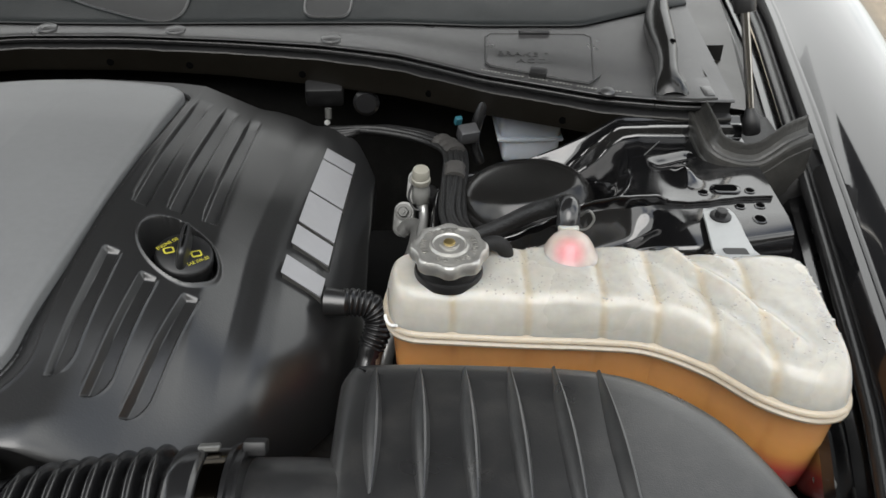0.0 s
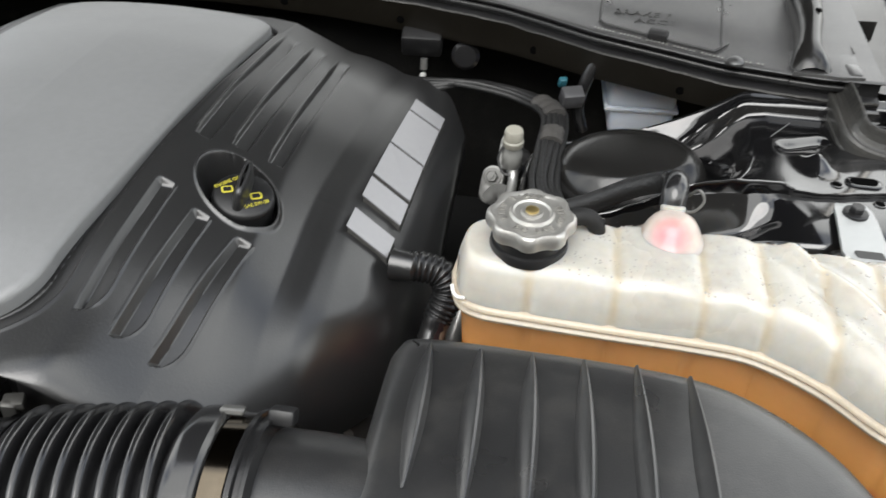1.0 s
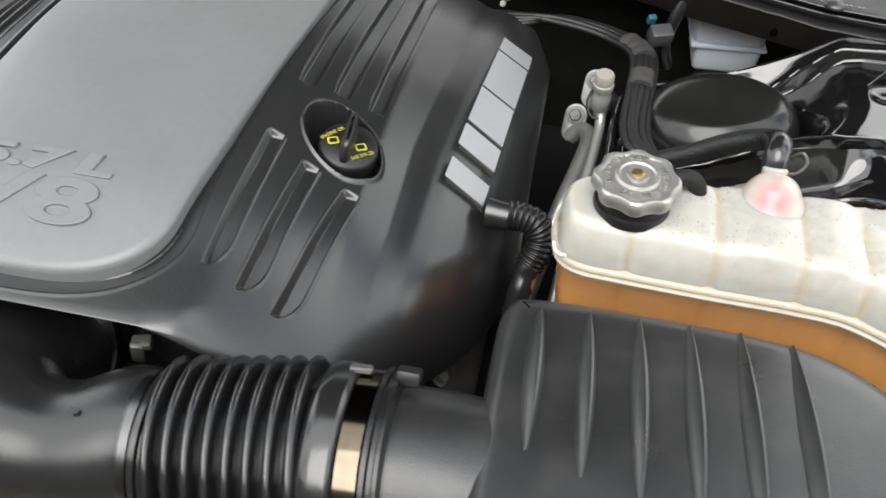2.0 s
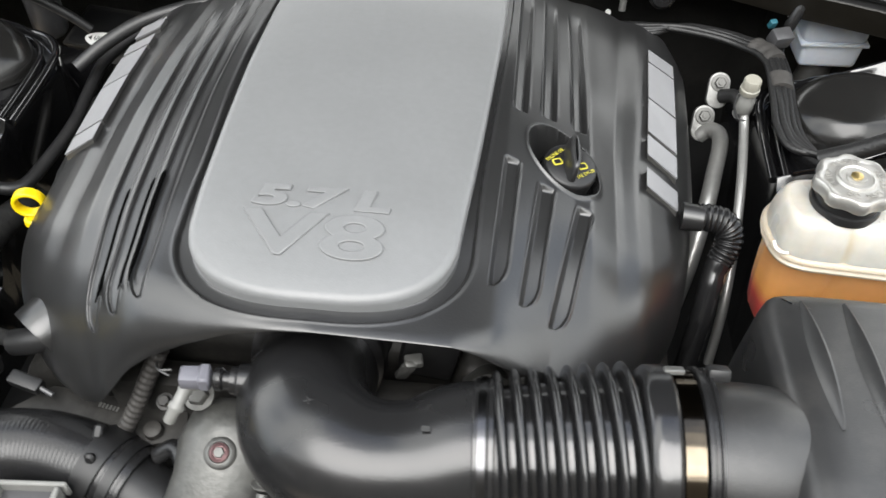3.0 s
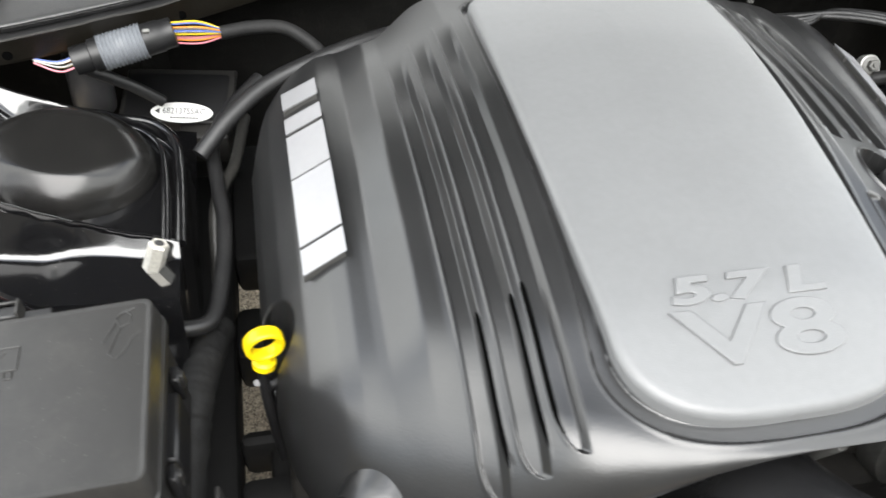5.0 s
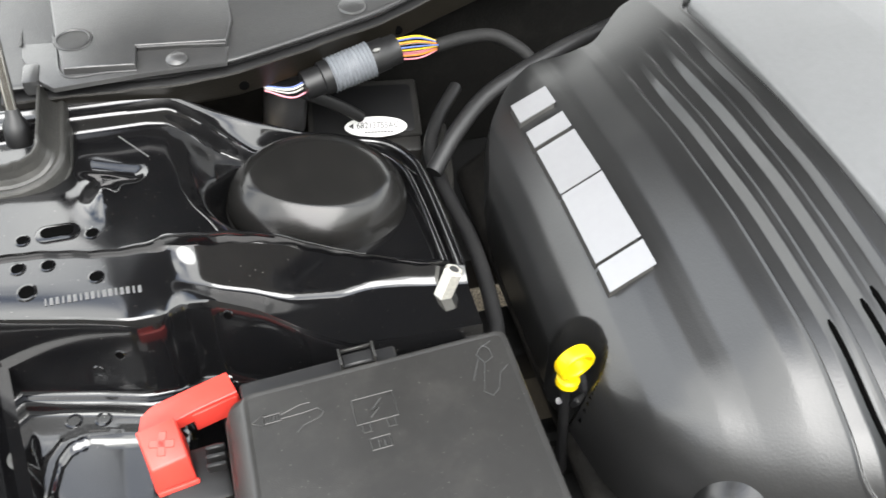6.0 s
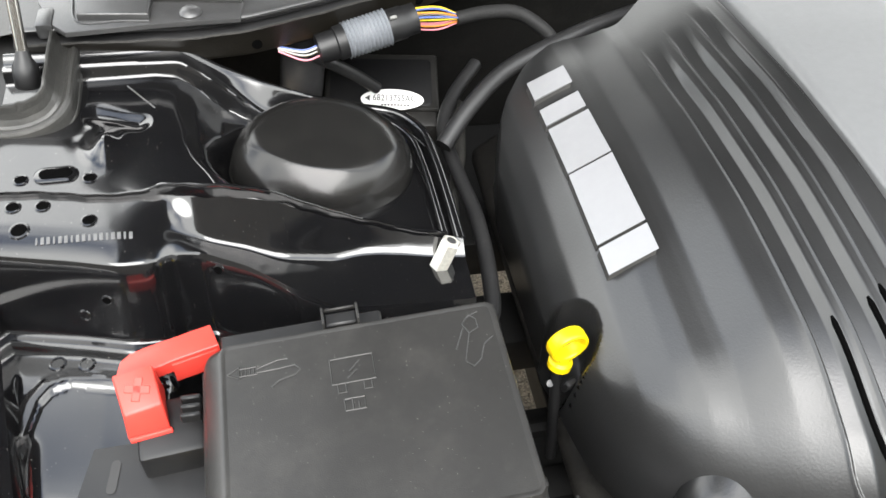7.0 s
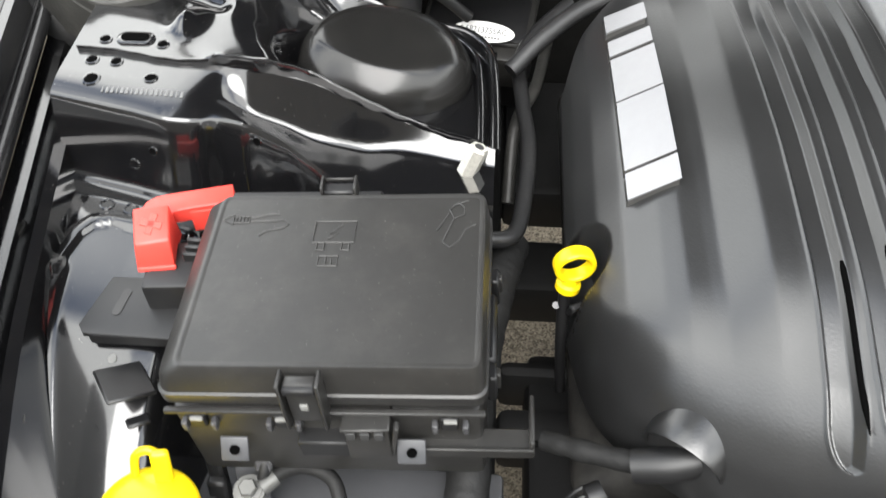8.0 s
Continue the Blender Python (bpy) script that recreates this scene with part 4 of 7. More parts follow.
    # boss on the flank and the half-round hose tunnel at the front corner
    part("mount_boss", lathe([(0.001, 0.020), (0.009, 0.020), (0.0112, 0.018), (0.0125, 0.0)][::-1], (0.274, 0.149, 0.870), (0.9, -0.1, 0.0), 22), M_COVER, th)
    across = Vector((0.73, -0.62, 0.28)).normalized()
    axis = Vector((0.84, 0.44, 0.32)).normalized()
    axis = (axis - across * axis.dot(across)).normalized()
    lift = across.cross(axis)
    lift = lift if lift.z > 0 else -lift
    mouth = Vector((-0.2490, -0.0130, 0.8335))
    tun = np.array([[tuple(mouth + axis * k + across * (r * math.cos(a)) + lift * (r * 0.92 * math.sin(a))) for a in np.linspace(-0.6, math.pi * 1.12, 30)] for k, r in ((0.0, 0.0262), (0.0015, 0.0268), (0.012, 0.0272), (0.028, 0.0270), (0.044, 0.0258), (0.058, 0.0225), (0.066, 0.0165), (0.070, 0.006))])
    part("hose_tunnel", thicken(grid_mesh(tun[:, ::-1]), 0.002), M_COVER, th)
    return th


cover = engine_cover()


def badge(side):
    """Silver maker's badge, drawn as plain slanted shapes on the flank."""
    th = thing("badge", (side * 0.262, 0.26, 0.87), "bright silver badge with dark edges on the cover flank", "badge", "badges")
    # each slab's ends along the car at its outboard side
    slabs = [(0.1500, 0.1720), (0.1910, 0.2160), (0.2230, 0.2710), (0.2760, 0.3370), (0.3420, 0.3630)]
    inner, outer = ((0.2395, 0.2560), (0.2690, 0.2825))
    if side < 0:
        slabs = [(0.1490, 0.1700), (0.1750, 0.2420), (0.2460, 0.2960), (0.3030, 0.3210), (0.3370, 0.3590)]
        inner, outer = ((0.2460, 0.2510), (0.2755, 0.2790))
    line = lambda ends, y: ends[0] + (ends[1] - ends[0]) * (y - 0.15) / 0.215
    for y0, y1 in slabs:
        corners = [(line(outer, y0), y0), (line(outer, y1), y1), (line(inner, y1), y1 + 0.0015), (line(inner, y0), y0 + 0.0015)]
        cu, cy = sum(c[0] for c in corners) / 4, sum(c[1] for c in corners) / 4
        for name, layers, material in (("slab_base", ((-0.003, 0.0011), (0.0058, 0.0)), M_BADGE_SIDE), ("slab", ((0.0050, -0.0004), (0.0064, -0.0006), (0.0070, -0.0011)), M_SILVER)):
            bm = bmesh.new()
            rings = []
            for h, grow in layers:
                ring = []
                for u, y in corners:
                    p = (side * (u + math.copysign(grow, u - cu)), y + math.copysign(grow, y - cy))
                    ring.append(bm.verts.new((p[0], p[1], float(cover_height(np.array(side * u), np.array(y), False)) + h)))
                rings.append(ring)
            for a, b in zip(rings, rings[1:]):
                for k in range(4):
                    bm.faces.new((a[k], a[(k + 1) % 4], b[(k + 1) % 4], b[k]))
            bm.faces.new(rings[-1])
            bm.faces.new(rings[0][::-1])
            bmesh.ops.recalc_face_normals(bm, faces=bm.faces[:])
            part(name, bm, material, th, smooth=False)
    return th


badge(-1)
badge(1)


def oil_cap():
    cx, cy, z = 0.1685, 0.1285, 0.9305
    th = thing("oil_filler_cap", (cx, cy, z - 0.02), "black oil filler cap with yellow print sunk in the cover", "oil cap")
    ax = Vector((0.22, -0.16, 1)).normalized()
    part("cap_body", lathe([(0.017, -0.02), (0.0215, -0.018), (0.0225, 0.002), (0.0220, 0.0050), (0.0200, 0.0068), (0.002, 0.0078)], (cx, cy, z), ax, 40), M_DARK, th)
    m = Matrix.Translation((cx, cy, z + 0.0073)) @ Vector((0, 0, 1)).rotation_difference(ax).to_matrix().to_4x4()
    rows = []
    # grip: a tall tapering blade, thicker at the foot
    for h, hw, hl in ((0.0, 0.0056, 0.0205), (0.003, 0.0049, 0.0205), (0.010, 0.0042, 0.0192), (0.0140, 0.0038, 0.0176), (0.0160, 0.0027, 0.0156), (0.0165, 0.0010, 0.0120)):
        rows.append([tuple(m @ pose(0.0005, 0.001, 0, 0, 0, 4) @ Vector((hw * math.copysign(abs(math.cos(a)) ** 0.7, math.cos(a)), hl * math.sin(a), h))) for a in np.linspace(0, 2 * math.pi, 36, endpoint=False)])
    part("grip", grid_mesh(np.array(rows), True), M_BOX, th)
    for body, px, py, s in (("ENGINE OIL", -0.0128, 0.0050, 0.0045), ("SAE 5W-20", 0.0135, -0.0080, 0.0045)):
        part("print", words(body, s, 0.0001, m @ pose(px, py, 0.0006, 0, 0, 50 if px < 0 else 40), 0.85), M_YPRINT, th, "yellow printed words", False)
    for px, py in ((-0.0105, -0.002), (0.0105, -0.0008)):
        ic = prism(rounded(0.0084, 0.0064, 0.0016, 3), 0, 0.0003, 0, m @ pose(px, py, 0.0004, 0, 0, 30))
        part("print_symbol", ic, M_YPRINT, th, "yellow printed symbol", False)
        part("print_symbol_centre", prism(rounded(0.0058, 0.0038, 0.0008, 3), 0, 0.0003, 0, m @ pose(px, py, 0.0008, 0, 0, 30)), M_DARK, th, "", False)
    part("filler_neck", lathe([(0.0275, -0.022), (0.0275, -0.005), (0.0262, -0.0030), (0.0245, -0.005), (0.0245, -0.02)], (cx + 0.001, cy - 0.002, z - 0.002), ax, 40), M_RUBBER, th)
    return th


oil_cap()

# ---- coolant reservoir ----
M_PINK = mat("pink_stained_plastic", (0.44, 0.40, 0.36), 0.25, var=0.12, scale=30, sss=0.6, coat=0.3)
pn, pl = M_PINK.node_tree.nodes, M_PINK.node_tree.links
stain_geo, stain = pn.new("ShaderNodeNewGeometry"), pn.new("ShaderNodeVectorMath")
stain.operation = "DISTANCE"
stain.inputs[1].default_value = (0.4705, 0.117, 0.948)
pl.new(stain_geo.outputs["Position"], stain.inputs[0])
stain_edge = pn.new("ShaderNodeMapRange")
stain_edge.interpolation_type = "SMOOTHSTEP"
stain_edge.inputs["From Min"].default_value, stain_edge.inputs["From Max"].default_value = 0.017, 0.004
pl.new(stain.outputs["Value"], stain_edge.inputs["Value"])
stain_mix = pn.new("ShaderNodeMix")
stain_mix.data_type = "RGBA"
stain_mix.inputs["A"].default_value, stain_mix.inputs["B"].default_value = (0.45, 0.39, 0.35, 1), (0.56, 0.20, 0.22, 1)
pl.new(stain_edge.outputs["Result"], stain_mix.inputs["Factor"])
pl.new(stain_mix.outputs["Result"], pn["Mix"].inputs["A"])
M_PINK_METAL = mat("reddened_steel", (0.13, 0.075, 0.077), 0.35, metal=0.6)


def resample(pts, n):
    """Even points along a closed smooth loop."""
    loop = smooth_path([*pts, pts[0]], 12)[:-1]
    d = [0.0]
    for a, b in zip(loop, loop[1:] + loop[:1]):
        d.append(d[-1] + (b - a).length)
    L = np.array([tuple(p) for p in loop + loop[:1]])
    q = np.linspace(0, d[-1], n, endpoint=False)
    return np.stack([np.interp(q, d, L[:, k]) for k in range(3)], -1)


def inset(loop, w):
    """Moves a counter-clockwise loop inwards by w (a number or one per point)."""
    t = np.roll(loop, -1, 0) - np.roll(loop, 1, 0)
    t /= np.linalg.norm(t, axis=1, keepdims=True)
    n = np.stack([-t[:, 1], t[:, 0], 0 * t[:, 0]], -1)
    return loop + n * np.reshape(w, (-1, 1))


def reservoir():
    th = thing("coolant_reservoir", (0.49, 0.07, 0.80), "milky translucent coolant reservoir filled with orange coolant", "coolant tank")
    line = [(0.329, 0.104), (0.334, 0.080), (0.348, 0.069), (0.38, 0.066), (0.435, 0.063), (0.49, 0.061), (0.528, 0.056), (0.565, 0.035), (0.596, 0.005), (0.625, -0.009), (0.648, -0.006), (0.658, 0.012), (0.659, 0.05), (0.660, 0.10), (0.655, 0.138), (0.630, 0.147), (0.59, 0.143), (0.54, 0.148), (0.49, 0.150), (0.44, 0.148), (0.39, 0.140), (0.35, 0.136), (0.333, 0.124)]
    loop = resample([(x, y, 0) for x, y in line], 260)
    grooves = GROOVES
    pinch = sum(np.exp(-(((loop[:, 0] - g) / 0.0028) ** 2)) for g in grooves)
    lower = []
    for z, w, k in ((0.800, 0.040, 0), (0.800, 0.026, 0), (0.806, 0.016, 0.3), (0.816, 0.010, 0.6), (0.840, 0.007, 1), (0.870, 0.005, 1), (0.897, 0.004, 1), (0.899, 0.003, 0.5)):
        r = inset(loop, w + 0.0022 * k * pinch)
        r[:, 2] = z
        lower.append(r)
    bm = grid_mesh(np.array(lower)[:, ::1], True)
    part("lower_shell", bm, M_COOLANT, th, "lower half tinted orange and red by coolant")
    seam = []
    for z, w in ((0.8985, 0.006), (0.8985, -0.0010), (0.9000, -0.0024), (0.9020, -0.0028), (0.9036, -0.0014), (0.9044, 0.0), (0.9052, -0.0014), (0.9068, -0.0030), (0.9090, -0.0024), (0.9102, -0.0008), (0.9102, 0.006)):
        r = inset(loop, w)
        r[:, 2] = z
        seam.append(r)
    part("weld_seam", grid_mesh(np.array(seam), True), M_SEAM, th, "cream double weld seam")
    sx = np.clip(loop[:, 0], 0.348, 0.640)
    near = np.stack([sx, np.interp(sx, [0.348, 0.52, 0.57, 0.61, 0.64], [0.104, 0.103, 0.090, 0.072, 0.068])], -1)
    rows = []
    for t in np.concatenate([[0, 0.02, 0.05, 0.10, 0.16], np.linspace(0.20, 1.0, 24)]):
        up = (1 - (1 - min(1, t / 0.44)) ** 2.1) ** 0.5 if t < 0.44 else 1.0
        x = loop[:, 0] + (near[:, 0] - loop[:, 0]) * (t * 0.994 + 0.006)
        y = loop[:, 1] + (near[:, 1] - loop[:, 1]) * (t * 0.994 + 0.006)
        z = 0.9095 + 0.0315 * up
        bulge = np.zeros_like(x)
        for i, (a, b) in enumerate(zip([0.33, *grooves], [*grooves, 0.665])):
            inside = np.clip((x - a) / (b - a), 0, 1)
            bulge += np.sin(np.pi * inside) * (0.0024 if i else 0.001)
        z = z + bulge * sstep(0.05, 0.4, t) + 0.004 * sstep(0.56, 0.62, x) * sstep(0.06, 0.11, y) * sstep(0.1, 0.5, t)
        z = z - 0.010 * sstep(0.060, 0.0, y) * sstep(0.1, 0.6, t)
        gw = sum(np.exp(-(((x - g) / 0.0030) ** 2)) for g in grooves)
        z = z - 0.0014 * gw * sstep(0.02, 0.25, t)
        wa, wb = np.array((0.552, 0.126)), np.array((0.620, 0.028))
        wt = np.clip(((x - wa[0]) * (wb - wa)[0] + (y - wa[1]) * (wb - wa)[1]) / ((wb - wa) @ (wb - wa)), 0, 1)
        wd = np.hypot(x - wa[0] - wt * (wb - wa)[0], y - wa[1] - wt * (wb - wa)[1])
        z = z + (0.0050 * np.exp(-((wd / 0.006) ** 2)) - 0.002 * np.exp(-(((wd - 0.014) / 0.006) ** 2))) * sstep(0.1, 0.4, t)
        out = 0.0022 * gw * (1 - sstep(0.0, 0.3, t))
        rows.append(np.stack([x, y + out * np.sign(near[:, 1] - y), z], -1))
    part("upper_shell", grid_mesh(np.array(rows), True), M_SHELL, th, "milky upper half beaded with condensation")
    # pink-stained dome below the vent hose
    part("vent_dome", lathe([(0.0300, -0.004), (0.0235, 0.0005), (0.0200, 0.0055), (0.0175, 0.0105), (0.0145, 0.0148), (0.0105, 0.0176), (0.0070, 0.0188), (0.0005, 0.0190)], (0.473, 0.129, 0.9380), (0, 0.15, 1), 44), M_PINK, th, "pink-stained dome under the vent hose")
    part("vent_nipple", lathe([(0.006, 0), (0.0085, 0.001), (0.0085, 0.006), (0.007, 0.007)], (0.473, 0.143, 0.948), (0, 0.5, 1), 20), M_SHELL, th)
    part("level_mark", tube([(0.3290, 0.0815, 0.9150), (0.3305, 0.0775, 0.9118), (0.3340, 0.0735, 0.9112), (0.3385, 0.0708, 0.9135)], 0.0012, 4, 8), M_WHITE, th, "small white level mark")
    # beads of condensation
    rnd = random.Random(5)
    bm = bmesh.new()
    surf = np.array(rows)
    for n in range(900):
        i, j = rnd.randrange(7, 24), rnd.randrange(loop.shape[0])
        p = surf[i, j]
        if p[0] < 0.395 or (p[0] - 0.473) ** 2 + (p[1] - 0.128) ** 2 < 0.0007:
            continue
        r = rnd.uniform(0.0004, 0.0011) * (1.9 if p[0] > 0.58 and rnd.random() < 0.3 else 1)
        q = p + np.array([rnd.uniform(-0.001, 0.001), rnd.uniform(-0.001, 0.001), -r * 0.2])
        b2 = bmesh.ops.create_icosphere(bm, subdivisions=1, radius=r, matrix=Matrix.Translation(tuple(q)) @ Matrix.Diagonal((1, 1, 0.5, 1)))
    tagged(part("condensation", bm, M_DROP, th, "fine beads of condensation"), kind="stuff")
    # pressure cap and its neck
    c = Vector((0.377, 0.101, 0.944))
    cap = thing("pressure_cap", (0.377, 0.101, 0.944), "scalloped steel pressure cap with stamped warning on the reservoir", "pressure cap")
    part("neck", lathe([(0.026, -0.004), (0.0262, 0.000), (0.0255, 0.0025), (0.0235, 0.003), (0.0235, 0.014), (0.022, 0.016)], c, (0, 0, 1), 44), M_DARK, cap, "black plastic filler neck")
    wave = lambda a, r, h: r * (1 + 0.050 * (math.copysign(abs(math.cos(8 * a)) ** 0.75, math.cos(8 * a)) - 0.6) * (1 if r > 0.0235 else 0))
    part("lid", lathe([(0.0245, 0.0125), (0.0282, 0.0120), (0.0292, 0.0140), (0.0293, 0.0185), (0.0288, 0.0215), (0.0276, 0.0230), (0.0258, 0.0233), (0.0240, 0.0224), (0.0215, 0.0220), (0.0150, 0.0228), (0.0138, 0.0248), (0.0125, 0.0250), (0.0115, 0.0238), (0.0075, 0.0236), (0.0068, 0.0252), (0.0055, 0.0252)], c, (0, 0, 1), 128, None, wave), M_CAP, cap)
    part("rivet", lathe([(0.0046, 0.0245), (0.0044, 0.0262), (0.003, 0.0268), (0.0008, 0.0268)], c, (0, 0, 1), 20), M_BRASS, cap, "brass centre rivet")
    for body, a0, a1 in (("KEEP TIGHT", 205, 75), ("DO NOT OPEN", 245, 385)):
        for i, ch in enumerate(body):
            if ch == " ":
                continue
            a = a0 + (a1 - a0) * i / (len(body) - 1)
            up = a - 90 if a0 < 240 else a + 90
            m = pose(c.x + 0.0195 * math.cos(radians(a)), c.y + 0.0195 * math.sin(radians(a)), c.z + 0.0233, 0, 0, up)
            part("stamped_letter", words(ch, 0.0062, 0.0003, m, 1.0), M_CAPTXT, cap, "stamped letter", False)
    # overflow elbow behind the cap
    ov = thing("overflow_elbow", (0.410, 0.118, 0.93), "grey rubber elbow hose beside the pressure cap", "hose")
    part("hose", tube([(0.398, 0.118, 0.952), (0.412, 0.123, 0.953), (0.421, 0.124, 0.946), (0.424, 0.124, 0.925)], 0.0062, 6, 14), M_TAPE, ov)
    # bracket and bolt that hold the tank to the tower
    br = thing("reservoir_bracket", (0.62, 0.20, 0.91), "pale grey bracket bolted to the strut tower", "bracket")
    P = np.array([[(0.622 + s * w, y, z) for s in np.linspace(-1, 1, 9)] for y, z, w in ((0.234, 0.9135, 0.007), (0.231, 0.9155, 0.0115), (0.222, 0.9165, 0.0140), (0.208, 0.9165, 0.0150), (0.190, 0.914, 0.016), (0.172, 0.913, 0.0175), (0.155, 0.918, 0.019), (0.140, 0.926, 0.020))])
    part("strap", thicken(grid_mesh(P[:, ::-1]), 0.003), M_GLOVE, br)
    part("window", prism(rounded(0.020, 0.012, 0.002), 0, 0.0008, 0, pose(0.622, 0.166, 0.9148, -8)), M_INK_AND_SHADE, br)
    part("washer", lathe([(0.0095, 0), (0.0095, 0.002), (0.008, 0.0025)], (0.622, 0.216, 0.9165), (0, 0, 1), 24), M_DARK, br)
    bolt("bolt", (0.622, 0.216, 0.9185), (0, 0, 1), 0.0058, br, M_DARK)
    return th



reservoir()

# ---- air intake ----


def airbox():
    th = thing("air_box", (0.43, -0.10, 0.75), "matt black plastic air filter box with tapered ribs", "air box")
    line = [(0.302, -0.02), (0.304, 0.004), (0.318, 0.0165), (0.379, 0.018), (0.456, 0.0145), (0.505, 0.005), (0.544, -0.022), (0.569, -0.058), (0.592, -0.12), (0.605, -0.20), (0.60, -0.29), (0.55, -0.32), (0.42, -0.325), (0.32, -0.32), (0.304, -0.29), (0.302, -0.20), (0.302, -0.10)]
    loop = resample([(x, y, 0) for x, y in line], 200)
    if sum(a[0] * b[1] - b[0] * a[1] for a, b in zip(loop, np.roll(loop, -1, 0))) < 0:
        loop = loop[::-1]

    def top(x, y):
        return 0.9350 + 0.010 * math.sin(min(1, max(0, (0.02 - y) / 0.14)) * math.pi / 2) - 0.06 * max(0, x - 0.47) - 0.5 * max(0, x - 0.53) ** 2 - 0.10 * max(0, -0.14 - y)
    rows = []
    c = np.array((0.44, -0.14, 0))
    for dz, w, s in ((-0.20, -0.004, 0), (-0.075, -0.003, 0), (-0.040, -0.001, 0), (-0.022, 0.0, 0), (-0.013, 0.0015, 0), (-0.0065, 0.0050, 0), (-0.0022, 0.0105, 0), (0, 0.019, 0), (0, 0.03, 0), (0, 0.03, 0.25), (0, 0.03, 0.5), (0, 0.03, 0.75), (0, 0.03, 0.96)):
        r = inset(loop, w)
        r = r + (c - r) * s
        r[:, 2] = [top(x, y) + dz for x, y in r[:, :2]]
        rows.append(r)
    part("lid", grid_mesh(np.array(rows), True), M_BOX, th)
    for i, x in enumerate((0.327, 0.3565, 0.3865, 0.4165, 0.4465, 0.4765)):
        y0, y1 = 0.001 + 0.0008 * i - (0.004 if i == 5 else 0), -0.106 - 0.010 * i
        rows = []
        for t in np.linspace(0, 1, 30):
            y = y0 + (y1 - y0) * t
            w = 0.0066 * math.sin(math.pi * (0.03 + 0.94 * t)) ** 0.75
            h = 0.0074 * math.sin(math.pi * (0.04 + 0.92 * t)) ** 0.8
            xx = x + 0.003 * t * t
            zz = top(xx, y)
            rows.append([(xx - w * 1.0, y, zz - 0.002), (xx - w * 0.75, y, zz + 0.0005), (xx + w * 0.1, y, zz + h * 0.85), (xx + w * 0.4, y, zz + h), (xx + w * 0.62, y, zz + h * 0.9), (xx + w, y, zz - 0.001)])
        part("rib", grid_mesh(np.array(rows)[:, ::-1]), M_BOX, th)
    part("outlet", lathe([(0.0490, 0.036), (0.0510, 0.022), (0.0526, 0.010), (0.0533, 0.0), (0.0535, -0.012), (0.053, -0.04)][::-1], (0.292, -0.104, 0.8905), (1, 0, 0), 48), M_BOX, th, "round outlet neck")
    part("outlet_gusset", rbox((0.03, 0.10, 0.05), (0.300, -0.108, 0.87), (0, 0, 0), 0.012, 3), M_BOX, th)
    return th


airbox()
AX_Y, AX_Z = -0.108, 0.884


M_ELBOW = mat("satin_moulded_black", (0.012, 0.012, 0.0125), 0.27, bump=0.12, bscale=600, dust=0.01, spec=0.6)


